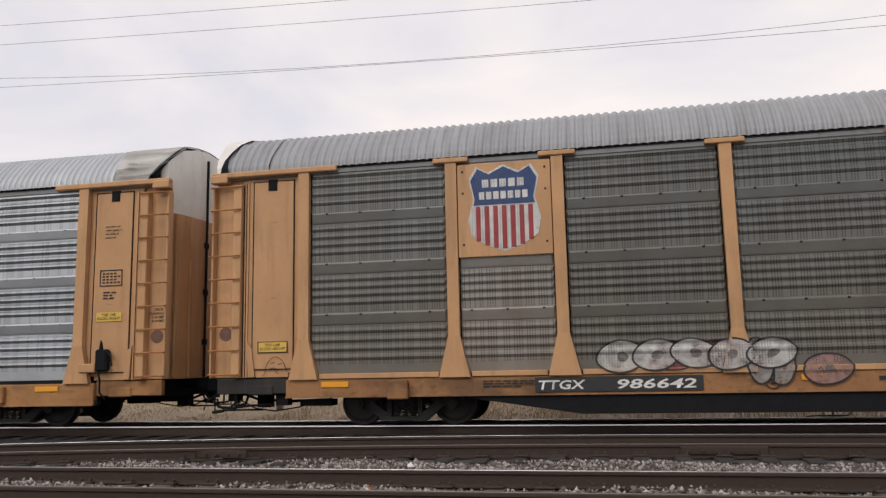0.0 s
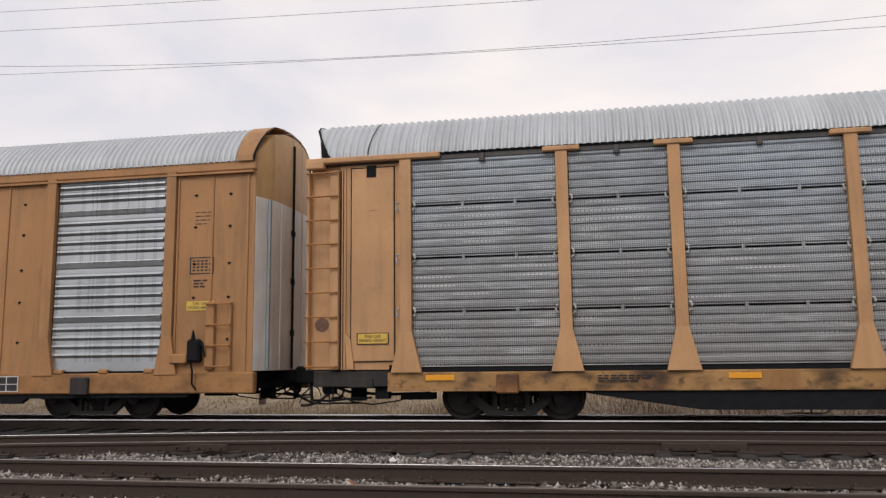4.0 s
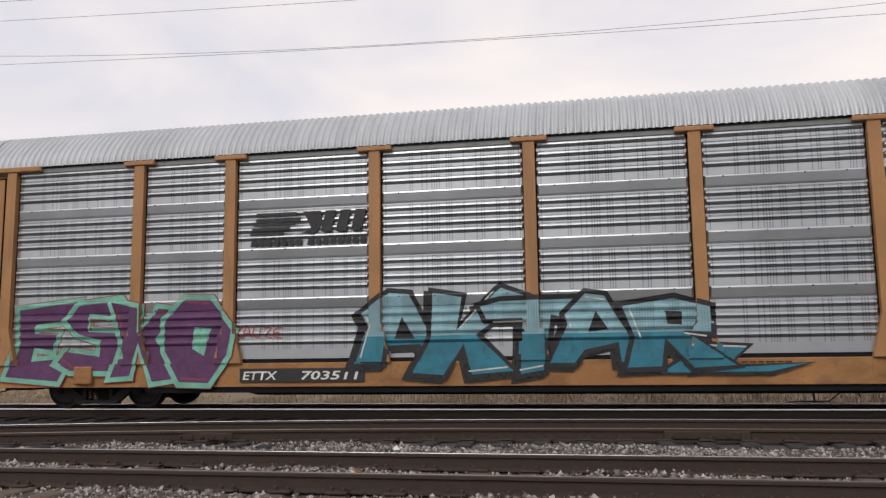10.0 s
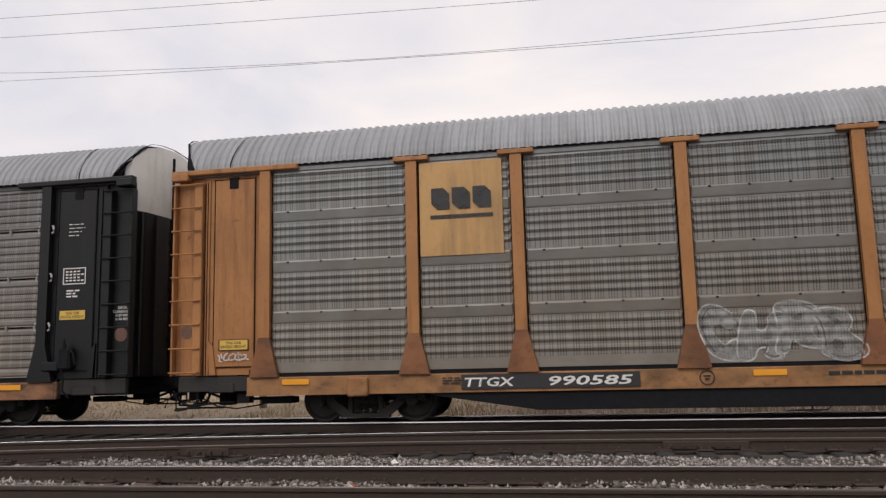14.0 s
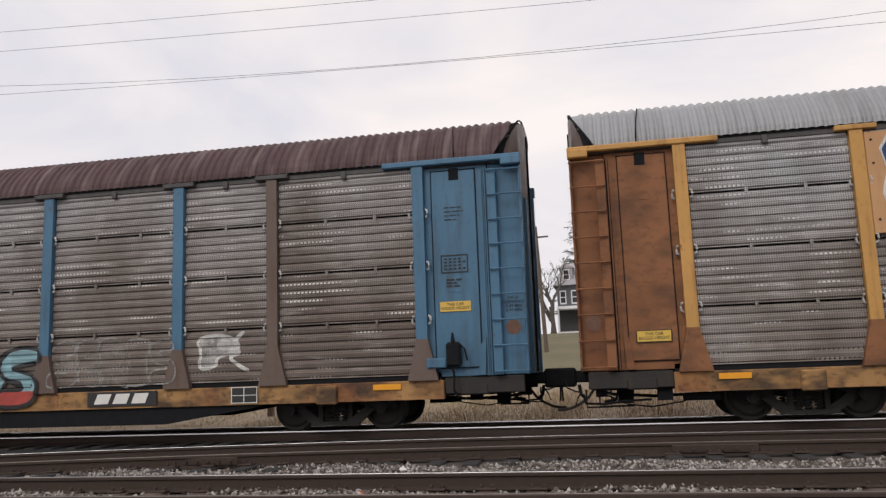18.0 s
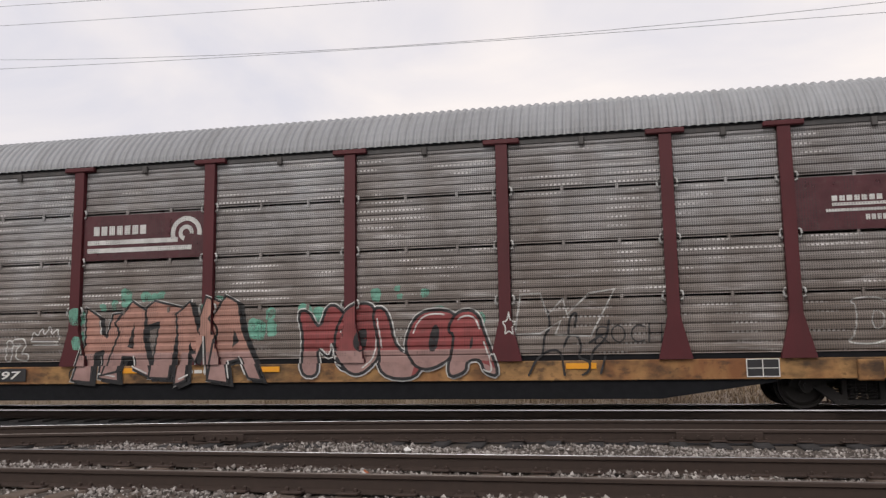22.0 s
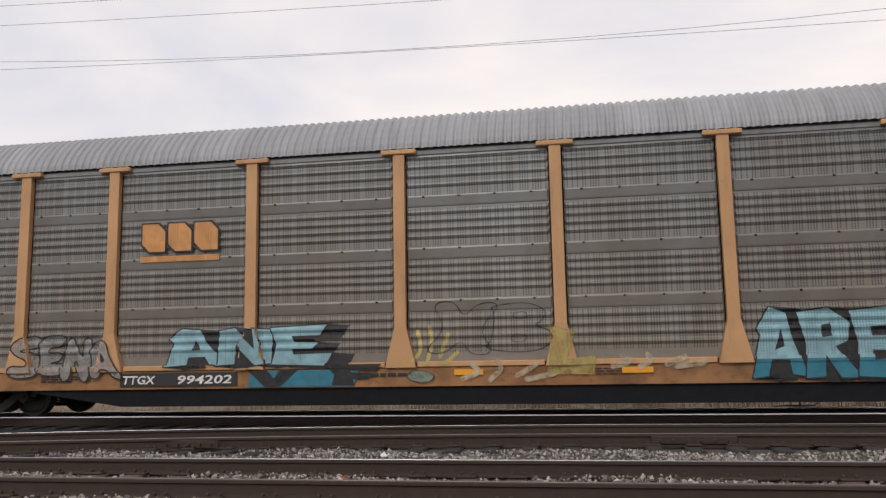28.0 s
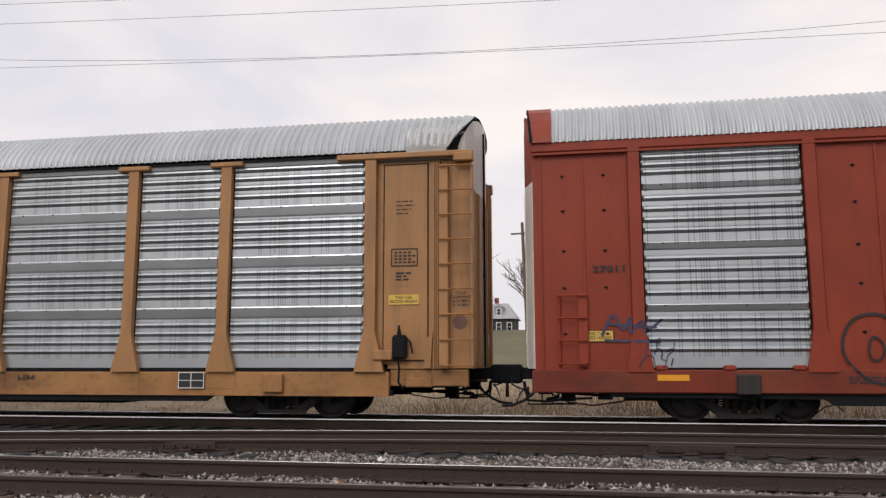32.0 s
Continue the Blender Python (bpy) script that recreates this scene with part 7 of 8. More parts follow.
def graffiti(d, kind, u0, u1, z0, z1, fill, edge, seed, more=()):
    """One sprayed piece between two lengths and two heights on a car's side."""
    rng = random.Random(seed)
    w, h = u1 - u0, z1 - z0
    d.lift = 0.004
    if kind.startswith(("burn:", "soft:")):
        return mural(d, kind[0] == "s", kind[5:], u0, u1, z0, z1, fill, edge, seed, more)
    if kind.startswith("draw:"):
        return sketch(d, kind[5:], u0, u1, z0, z1, fill, more)
    A, B = SPRAY[fill], SPRAY.get(edge)
    kind, word = (kind.split(":") + [""])[:2]
    count = max(1, round(w / (h * 0.72)))
    cell = w / count
    if kind == "cloud":
        pieces = []
        for i in range(max(3, int(w / 0.55))):
            pieces.append(blob(rng, u0 + w * (i + 0.5) / max(3, int(w / 0.55)), z0 + h * rng.uniform(0.4, 0.55), 0.75, h * rng.uniform(0.75, 1.0), 0, (rng.random() * 6, rng.random() * 6, 0)))
        d.lay(pieces, A, "graffiti", None, [0.0006] * len(pieces))
        return
    if kind == "spatter":
        pieces = []
        for i in range(max(4, int(w * h * 9))):
            r = rng.uniform(0.10, 0.30)
            pieces.append(blob(rng, rng.uniform(u0, u1), rng.uniform(z0, z1), r, r * rng.uniform(0.9, 1.5), 0, (rng.random() * 6, rng.random() * 6, 0)))
        d.lay(pieces, A, "graffiti", None, [0.0003 * i for i in range(len(pieces))])
        return
    if kind == "band":
        d.lay([slab(u0, u1, z0, z1, 0.1)], A, "graffiti", None, [0.0006])
        return
    if kind == "tag" and not word:
        rows = max(1, round(h / 0.42))
        pieces = []
        for r in range(rows):
            zb = z0 + h * (rows - 1 - r) / rows
            rh = h / rows * 0.8
            k = max(2, round(w / (rh * 0.62)))
            for i in range(k):
                for line in forms_of(FORMS[rng.randrange(len(FORMS))], u0 + w * i / k, zb + rh * rng.uniform(0, 0.12), w / k * rng.uniform(0.8, 1.15), rh * rng.uniform(0.75, 1.0)):
                    pieces += fat_line(smooth_line(line, 3), 0.012)
        if fill in ("WHITE", "GREY", "INK") and w > 0.7 and h < 0.9:
            pieces += fat_line(smooth_line([(u0, z0 - 0.02), (u0 + w * .4, z0 - 0.10), (u1, z0 + 0.02)], 3), 0.01)
        d.lay(pieces, A, "graffiti_tag")
        return
    if kind == "swoosh":
        pts = [(u0 + w * .75, z1), (u0 + w * .25, z0 + h * .78), (u0 + w * .5, z0 + h * .55), (u0 + w * .6, z0 + h * .45), (u0, z0 + h * .38), (u0 + w * .55, z0 + h * .12), (u1, z0)]
        d.lay(fat_line(smooth_line(pts, 3), 0.035), A, "graffiti_tag")
        return
    if kind == "eyes":
        o = d.lay([blob(rng, (u0 + u1) / 2, z0 + h * .5, w * 0.8, h * 0.9)], SPRAY["GREY"], "graffiti")
        for k in (0.27, 0.73):
            d.lay([ring(u0 + w * k, z0 + h * .55, 0.16, 16)], B, "graffiti_fill", o)
            d.lay([ring(u0 + w * k, z0 + h * .55, 0.125, 16)], A, "graffiti_fill", o)
            d.lay([ring(u0 + w * k, z0 + h * .55, 0.045, 12)], B, "graffiti_fill", o)
        return
    if kind in ("line", "tag"):
        outer, lifts, count = [], [], len(word)
        r = 0.012 if kind == "tag" else min(h * 0.14, w / count * 0.195)
        cell = (w - (2 * r if kind == "line" else 0)) / count
        for i in range(count):
            tall = h - 2 * r - 0.08
            x, ww = u0 + r + cell * (i + 0.06), cell * 0.86
            z, hh = z0 + r + 0.04 + tall * rng.uniform(0.0, 0.10), tall * rng.uniform(0.86, 0.98)
            tilt = rng.uniform(-0.10, 0.14) * hh
            for q, line in enumerate(forms_of(GLYPHS[word[i]], x, z, ww, hh)):
                line = [(a + tilt * (b - z) / hh, b + rng.uniform(-0.03, 0.03) * hh) for a, b in line]
                if line[0] != line[-1] and math.hypot(line[0][0] - line[-1][0], line[0][1] - line[-1][1]) < 0.1 * hh:
                    line[-1] = line[0]
                if kind == "tag":
                    outer += fat_line(smooth_line(line, 3), r)
                else:
                    for loop in around(smooth_line(line, 4), r):
                        outer += fat_line(loop, 0.014 if h < 1.4 else 0.024)
                lifts += [0.004 + 0.0045 * i + 0.0015 * q] * (len(outer) - len(lifts))
        d.lay(outer, A, "graffiti", None, lifts)
        return
    shapes = []
    for i in range(count):
        shapes.append((u0 + cell * (i + 0.5), z0 + h * (0.5 + rng.uniform(-0.05, 0.05)), cell * rng.uniform(0.95, 1.12), h * rng.uniform(0.82, 0.98), (rng.random() * 6, rng.random() * 6, rng.random() * 6), FORMS[(seed + 3 * i) % len(FORMS)]))
    if kind == "outline":
        pieces = []
        for x, z, ww, hh, t, form in shapes:
            loop = blob(rng, x, z, ww * 0.92, hh * 0.95, 0, t)
            pieces += fat_line(loop + loop[:1], 0.024)
            pieces += slits(rng, x, z, ww, hh, 0.016)
        o = d.lay(pieces, A, "graffiti")
        if B:
            d.lay([blob(rng, x, z, ww * 0.6, hh * 0.6, 0, t) for x, z, ww, hh, t, form in shapes[1::2]] or [blob(rng, *shapes[0][:2], cell * .5, h * .5)], B, "graffiti_fill", o)
        return
    edge_mat = B or SPRAY["INK"]
    at = [0.004 + 0.0045 * i for i in range(len(shapes))]
    o = d.lay([blob(rng, x, z, ww * 1.06, hh, 0.035, t) for x, z, ww, hh, t, form in shapes], edge_mat, "graffiti", None, at)
    d.lay([blob(rng, x, z, ww * 1.0, hh * 0.94, -0.012, t) for x, z, ww, hh, t, form in shapes], A, "graffiti_fill", o, [a + 0.0022 for a in at])
    if h > 0.9 and fill not in ("INK",):
        d.lay([slab(x - ww * 0.3, x + ww * 0.3, z - hh * 0.42, z - hh * 0.30, 0.05) for x, z, ww, hh, t, form in shapes], SPRAY["SMOKE"] if fill == "WHITE" else SPRAY.get({"SKY": "BLUE", "PALEBLUE": "SKY", "RED": "ROSE"}.get(fill), A), "graffiti_shade", o, [a + 0.003 for a in at])
    lines, level = [], []
    for (x, z, ww, hh, t, form), a in zip(shapes, at):
        new_lines = slits(rng, x, z, ww, hh, 0.022 if B else 0.014)
        lines, level = lines + new_lines, level + [a + 0.004] * len(new_lines)
    d.lay(lines, edge_mat, "graffiti_lines", o, level)


PIECES = """
    0 draw:profile 7.75 8.6 1.00 1.42 INK - e=.014
    0 soft:OOOOO 7.7 10.9 0.92 1.46 ~WHITE INK e=.016 o=.3 i=~SMOKE
    0 soft:OO 8.4 10.2 0.95 1.44 ~ROSE INK e=.012 o=.1 i=~ROSE
    0 soft:OD 10.1 10.9 0.66 1.48 ~GREY INK e=.016 i=~ROSE
    0 soft:O 11.0 11.75 0.68 1.18 ~ROSEGREY INK e=.016 i=~SMOKE
    0 draw:scrib 11.15 11.6 0.80 1.0 INK - e=.012
    0 draw:profile 1.55 2.0 0.98 1.35 ~INK - e=.010
    0 soft:THES 13.5 16.5 0.86 1.64 ~PALEGREEN ~WHITE e=.02
    0 cloud 18.9 22.7 1.0 1.92 ~ROSE -
    0 burn:BTSB 18.9 22.5 0.60 1.82 ~GREY INK e=.012 halo=WHITE h=.016 s=.12,.05 g=WHITE i=~SMOKE
    0 tag:HONK 22.9 23.6 0.64 0.86 INK -
    0 tag:ZOOS 23.4 24.0 0.66 0.98 INK -
    1 soft:OBOE 18.8 22.0 0.60 1.98 - INK e=.014 o=.3 j=.05
    1 line:Z 21.8 22.9 0.94 1.85 INK -
    1 line:EITP 23.4 26.3 0.88 1.88 INK -
    1 eyes 14.5 15.5 1.10 1.79 WHITE INK
    2 draw:scrib 5.5 6.6 1.45 2.15 LIME - e=.034
    2 draw:crown 5.55 6.6 1.10 1.75 LIME - e=.034
    2 draw:scrib 5.5 6.4 1.75 2.25 LIME - e=.030
    2 draw:scrib 5.9 6.9 0.95 1.2 INK - e=.012
    3 bubble 24.3 26.2 0.61 1.89 GREEN INK
    4 burn:NAN 7.3 9.8 0.97 1.66 ~SMOKE ~WHITE e=.014 o=.4 j=.09 g=~WHITE
    4 draw:figure 7.4 9.6 0.97 1.8 ~GREY - e=.016
    4 burn:AN 10.2 12.6 0.62 1.85 - ~INK e=.018
    4 soft:STR 13.1 15.0 0.95 1.75 - ~GREY e=.012
    4 tag 14.9 15.5 1.0 1.85 WHITE -
    4 tag:OBSTNX 16.4 18.0 0.62 0.86 INK -
    4 tag:REEAK 13.3 15.6 0.62 0.86 INK -
    4 soft:KESA 16.1 18.4 0.97 1.82 ~GREY ~SMOKE e=.018 o=.35 j=.09 halo=~WHITE h=.012 g=~INK
    4 draw:crown 16.4 18.2 1.1 1.75 ~WHITE - e=.012
    4 burn:CNEF 18.9 21.3 0.97 1.80 ~GREY ~INK e=.018 o=.35 j=.09 halo=~WHITE h=.012 g=~WHITE
    4 draw:scrib 19.0 21.2 1.05 1.7 ~WHITE - e=.012
    4 tag 7.2 8.4 0.62 0.86 INK -
    4 draw:scrib 21.9 23.6 1.0 1.9 ~INK - e=.03
    5 line:NOBY 10.5 12.4 0.98 1.84 INK -
    5 burn:I 10.2 11.0 0.95 1.60 ~INK ~INK j=.08
    5 line:MER 14.0 15.4 0.96 1.86 INK -
    5 burn:I 13.3 13.9 0.94 1.78 ~INK ~INK j=.08
    5 line:DO 15.4 17.1 0.98 1.95 ~INK -
    5 soft:JCEF 18.9 21.3 0.98 1.92 - ~INK e=.026 j=.06
    5 burn:I 18.85 19.2 0.98 1.50 ~INK ~INK j=.08
    6 draw:figure 3.3 5.1 0.50 2.08 WHITE - e=.030
    6 draw:letters 5.3 8.9 0.75 2.05 WHITE - e=.030
    6 cloud 8.9 10.7 0.60 2.05 TEAL -
    6 tag:COSMO 9.0 9.7 1.50 1.70 INK -
    6 tag:ZOIA 9.3 9.8 1.18 1.36 INK -
    6 cloud 11.6 14.0 0.60 1.6 TEAL -
    6 cloud 14.6 16.6 0.65 2.15 TEAL -
    6 soft:SOLER 10.2 15.7 0.58 2.15 ORANGE/RUSTRED INK e=.045 o=.12 s=-.10,-.02 i=TEAL j=.02 cut=0.95
    6 cloud 17.3 18.4 1.5 2.30 TEAL -
    6 cloud 19.4 20.3 1.3 2.25 TEAL -
    6 burn:luna 15.9 20.7 0.58 2.20 WHITE INK e=.045 o=.02 s=.16,.0 j=.012 i=TEAL
    6 tag:WAGS 16.1 16.7 0.64 0.84 INK -
    6 bubble 20.9 21.8 0.95 1.74 TEAL INK
    6 tag:LMA 21.8 22.4 0.95 1.12 TEAL -
    6 soft:AOAO 22.3 25.3 0.85 2.12 SKY INK e=.026 o=.55 s=-.10,.05 j=.045 g=WHITE
    7 burn:ESKO 2.45 7.25 0.56 2.17 PURPLE MINT e=.050 o=.30 halo=CRIMSON h=.018 j=.055 g=ROSE
    7 tag:NERS 1.6 2.3 1.2 1.5 RED -
    7 tag:KAUZE 7.2 8.2 1.30 1.62 RED -
    7 burn:AKTAR 9.7 16.0 0.58 2.16 SKY/BLUE INK e=.045 o=.38 s=-.08,-.06 j=.065 g=WHITE cut=1.35
    7 burn:L 15.2 17.3 0.60 1.15 BLUE INK e=.035 j=.08 g=WHITE
    8 burn:VAH 3.0 5.2 0.82 2.15 ~PALEBLUE ~INK e=.022 j=.06 o=.1
    8 burn:MX 5.4 6.7 0.85 1.75 ~PALEBLUE ~INK e=.018 j=.06
    8 soft:O 6.9 7.4 0.92 1.55 ~GREY ~INK e=.02
    8 soft:BOSE 7.4 9.9 0.62 2.02 ~PALEGREEN ~SMOKE e=.028 j=.05 i=~SMOKE g=~PALEBLUE
    8 soft:D 9.9 10.6 0.75 1.62 ~PALEBLUE ~INK e=.022
    8 burn:ENSE 14.6 19.9 0.60 1.98 ~PALEGREEN/~GREEN INK e=.020 o=.45 j=.09 g=WHITE s=.05,-.05 b=~GREEN
    8 draw:scrib 14.8 17.0 0.95 1.95 INK - e=.018
    8 draw:scrib 17.2 19.8 0.90 1.95 INK - e=.018
    8 burn:ANITA 20.0 23.7 0.59 1.78 CREAM INK e=.018 o=.55 j=.09 s=.05,-.05 g=INK
    8 burn:A 21.5 22.1 1.4 2.35 CREAM INK e=.018 j=.03
    8 burn:WINT 10.7 14.4 0.75 1.95 ~GREY ~SMOKE e=.016 j=.03 o=.1
    8 band 10.6 15.0 0.59 0.87 NAVY -
    8 soft:SEA 24.0 26.2 1.0 1.75 - ~SMOKE e=.016
    9 soft:COYL 10.2 12.8 0.95 1.99 ~GREY ~WHITE e=.020 o=.2 i=~SMOKE
    9 soft:S 13.1 14.0 1.02 1.78 ~GREY ~WHITE e=.018
    9 tag:BEI 13.2 13.8 1.65 1.90 WHITE -
    9 tag:SUN 13.9 14.7 1.16 1.66 WHITE -
    9 tag:COUL 9.2 9.8 1.35 1.62 WHITE -
    9 tag:ANGHOBE 8.8 9.6 1.05 1.24 WHITE -
    10 soft:CHRB 10.1 12.7 0.96 1.95 ~GREY ~WHITE e=.014 o=.35 j=.08 i=~SMOKE g=~SMOKE
    10 tag:TOPHCANW 13.0 15.6 1.02 1.50 ~WHITE -
    12 tag:BW 2.7 3.7 1.0 1.6 WHITE -
    12 draw:scrib 5.5 6.9 0.95 1.3 OLIVE - e=.020
    12 burn:ROSE 5.55 6.9 1.1 1.6 - OLIVE e=.018
    12 soft:O 5.9 6.2 1.5 1.8 ~OLIVE OLIVE e=.014
    12 swoosh 10.7 12.3 1.11 1.92 WHITE -
    12 soft:CXEBOS 13.0 18.6 0.60 1.80 SKY/RED INK e=.040 o=.30 s=-.10,-.02 j=.05 cut=0.95
    12 soft:SERIS 18.7 21.5 0.98 1.90 - ~GREY e=.018
    12 soft:P 21.9 22.7 1.22 1.91 ~WHITE WHITE e=.03
    13 soft:CHOK 10.8 12.9 0.92 1.68 - INK e=.024 o=.3 j=.05
    13 soft:CLET 13.4 15.4 0.97 1.86 RED INK e=.022 o=.18 halo=WHITE h=.03 j=.05
    13 soft:ARM 15.9 18.6 0.92 2.0 - INK e=.020 o=.3 j=.07
    13 draw:scrib 16.2 17.4 1.0 1.6 ~INK - e=.03
    13 soft:SEBE 18.9 21.4 0.95 1.95 - ~INK e=.022 j=.08 o=.35
    13 band 15.4 17.2 0.58 0.86 ~SMOKE -
    13 band 18.6 20.6 0.58 0.84 ~SMOKE -
    14 soft:PHOB 5.3 7.42 0.62 1.88 ~GREY VIOLET e=.026 o=.28 j=.06
    14 burn:DEAPS 10.2 13.15 0.88 1.92 WHITE INK e=.032 o=.2 s=.03,-.10 halo=WHITE h=.05 j=.05
    14 tag:LHSITS 13.6 14.8 1.35 1.80 INK -
    14 tag:MEF 15.0 15.6 1.40 1.75 INK -
    14 tag:RTS 1.3 2.1 3.75 4.06 INK -
    14 tag:COEX 1.3 2.1 3.4 3.68 INK -
    14 tag:SINER 1.25 2.1 3.1 3.35 INK -
    14 tag:NANS 1.3 2.1 2.8 3.05 INK -
    14 tag:DUSK 1.3 2.1 2.5 2.75 INK -
    14 burn:3 19.7 21.3 0.66 2.16 INK INK e=.055 o=.0 halo=WHITE h=.04 j=.02 g=WHITE
    14 burn:7 21.8 23.3 0.66 2.16 INK INK e=.055 o=.0 halo=WHITE h=.04 j=.02 g=WHITE
    14 soft:AGIES 23.8 25.9 0.95 1.90 - INK e=.014 o=.2
    14 draw:scrib 1.4 2.0 1.0 1.3 ~WHITE - e=.012
    15 draw:shards 2.0 2.9 0.95 1.95 ~WHITE - e=.04
    15 burn:L 2.5 3.6 0.85 1.85 ~SKY INK e=.025 o=.0 j=.06
    15 burn:I 3.3 4.0 0.62 1.95 ~PALEBLUE INK e=.025 j=.06
    15 burn:P 4.2 5.5 0.62 2.05 SKY INK e=.030 j=.06
    15 soft:O 3.2 4.0 1.80 2.36 CREAM INK e=.045 i=INK j=.03
    15 burn:C 5.5 6.7 0.70 2.05 ~CREAM INK e=.025 j=.06
    15 burn:I 3.9 4.5 0.70 1.75 CREAM INK e=.020 j=.06
    15 spatter 9.9 10.4 1.15 2.0 ~MINT -
    15 spatter 13.4 14.3 1.25 2.05 ~MINT -
    15 spatter 10.6 13.4 1.85 2.3 ~MINT -
    15 burn:HATMA 10.1 13.9 0.60 2.10 SALMON/ROSEGREY INK e=.022 o=.35 halo=WHITE h=.012 s=.09,-.05 j=.07 g=WHITE
    15 spatter 14.7 15.4 1.35 1.95 ~MINT -
    15 spatter 17.4 18.4 1.45 2.0 ~MINT -
    15 spatter 15.8 17.2 1.9 2.25 ~MINT -
    15 soft:MOLOA 14.75 18.45 0.60 2.05 ROSE/ROSEGREY INK e=.026 o=.30 halo=WHITE h=.024 j=.08 g=WHITE
    15 draw:star 18.55 18.8 1.35 1.75 WHITE - e=.012
    15 burn:W 18.75 20.3 1.20 2.15 - ~WHITE e=.016 j=.08
    15 draw:figure 19.0 20.4 0.65 1.80 INK - e=.020
    15 tag:ROCH 20.1 21.3 1.11 1.55 INK -
    15 draw:crown 9.0 9.7 1.30 1.75 WHITE - e=.014
    15 soft:DE 24.2 25.8 1.05 1.85 - ~WHITE e=.014
    16 draw:bolt 11.2 13.0 1.12 1.75 WHITE - e=.016
    16 draw:bolt 16.1 17.4 1.25 1.65 WHITE - e=.014
    16 burn:VEST 12.7 16.3 0.62 2.10 WHITE/MINT GREEN e=.030 o=.25 j=.06 g=GREEN
    16 soft:O 13.9 14.6 0.85 1.30 ~MINT GREEN e=.022
    17 cloud 13.2 16.8 0.75 1.85 ~SMOKE -
    17 soft:TABSE 13.0 16.8 0.59 1.98 ~GREY INK e=.014 o=.40 halo=WHITE h=.014 j=.09 g=WHITE
    17 draw:figure 13.4 16.4 0.62 1.9 ~WHITE - e=.016
    17 draw:crown 14.3 15.6 1.75 2.1 WHITE - e=.018
    18 tag 1.4 1.9 2.90 3.77 INK -
    19 soft:SENA 5.0 7.4 0.70 1.62 ~GREY INK e=.014 o=.25 j=.06
    19 burn:ANE 8.3 11.5 0.96 1.68 SKY INK e=.012 o=.12 s=.40,-.04 j=.02
    19 band 9.95 12.0 0.58 0.88 BLUE -
    19 burn:V 10.0 10.9 0.58 0.90 INK INK e=.01 j=.02
    19 burn:F 11.5 12.6 0.58 0.96 INK INK e=.01 j=.03
    19 soft:O 13.0 13.5 0.62 0.86 ~PALEGREEN ~INK e=.012 i=~PALEGREEN
    19 draw:shards 13.1 13.9 0.95 1.60 STRAW - e=.035
    19 burn:L 15.5 16.3 0.70 1.50 ~STRAW ~STRAW e=.01 j=.1
    19 draw:shards 14.0 15.6 0.66 0.98 ~CREAM - e=.045
    19 draw:shards 16.6 18.1 0.85 1.05 ~CREAM - e=.05
    19 soft:XB 13.4 15.6 1.1 2.05 - ~INK e=.010
    19 burn:AREK 18.9 22.0 0.60 1.78 SKY/BLUE INK e=.012 o=.10 s=.42,-.05 j=.02 cut=0.95
    19 draw:face 24.3 26.1 0.95 2.05 VIOLET - e=.022
    20 soft:OSUC 2.45 5.6 0.72 2.33 - WHITE e=.017 o=.24 j=.04
    20 soft:OPEP 5.7 9.4 0.77 2.46 - WHITE e=.017 o=.28 j=.04
    20 tag:DBZ 9.1 9.7 1.2 1.8 WHITE -
    20 tag:GOEL 2.6 3.2 1.0 1.5 WHITE -
    20 band 9.9 18.6 0.58 0.87 ~SMOKE -
    20 burn:EKCHAWSR 10.3 17.6 0.82 2.16 WHITE/~GREY ~ROSE e=.045 o=.30 j=.08 i=~ROSE g=~PALEBLUE
    20 tag:KMRS 17.9 18.9 1.6 2.0 INK -
    20 tag:DIANA 17.9 18.9 1.2 1.5 INK -
    20 tag:LINER 18.0 19.0 0.85 1.1 INK -
    20 tag:SNAKEB 17.8 19.2 0.6 0.8 INK -
    20 soft:UMOAR 18.9 23.6 0.60 2.22 WHITE/GREY INK e=.022 o=.42 j=.07 cut=0.92 s=.06,-.02 g=SMOKE
    20 soft:B 23.2 24.4 0.62 2.05 ~WHITE INK e=.05 j=.05
    20 tag:RAB 20.8 21.6 1.1 1.6 INK -
    20 tag:NAKED 24.8 26.0 1.3 1.65 WHITE -
    20 draw:scrib 1.35 1.95 1.75 2.2 ~INK - e=.012
    22 draw:scrib 1.8 2.8 1.40 2.03 VIOLET - e=.022
    22 draw:figure 2.4 3.0 0.98 1.5 ~VIOLET - e=.014
    22 soft:OR 5.7 7.3 0.70 1.98 - INK e=.024 j=.06
    15 line:IZ 8.3 9.0 0.95 1.5 WHITE -
    16 tag:ASYME 1.15 2.25 3.72 4.12 WHITE -
    16 tag:ORIBLE 1.2 2.2 3.38 3.72 WHITE -
    16 draw:crown 1.5 2.0 3.15 3.35 WHITE - e=.014
    17 tag 2.7 3.3 0.83 1.31 WHITE -
    9 tag:LMN 1.35 2.05 1.35 1.62 WHITE -
    1 tag 1.5 2.1 1.11 1.60 WHITE -
    18 outline 24.4 26.3 1.04 2.03 WHITE -
    7 line:REDI 18.9 21.1 0.98 1.66 INK -
    16 tag:ANELECTRIC 10.0 11.6 1.55 1.75 GREY -
    16 tag:SHOCK 10.3 11.3 1.28 1.46 GREY -
    17 tag 1.3 2.1 1.05 1.35 WHITE -
    9 tag 1.4 2.1 1.75 2.30 MINT -
    9 tag 10.9 11.2 1.1 1.75 MINT -
    13 tag 10.2 11.2 0.66 0.85 INK -
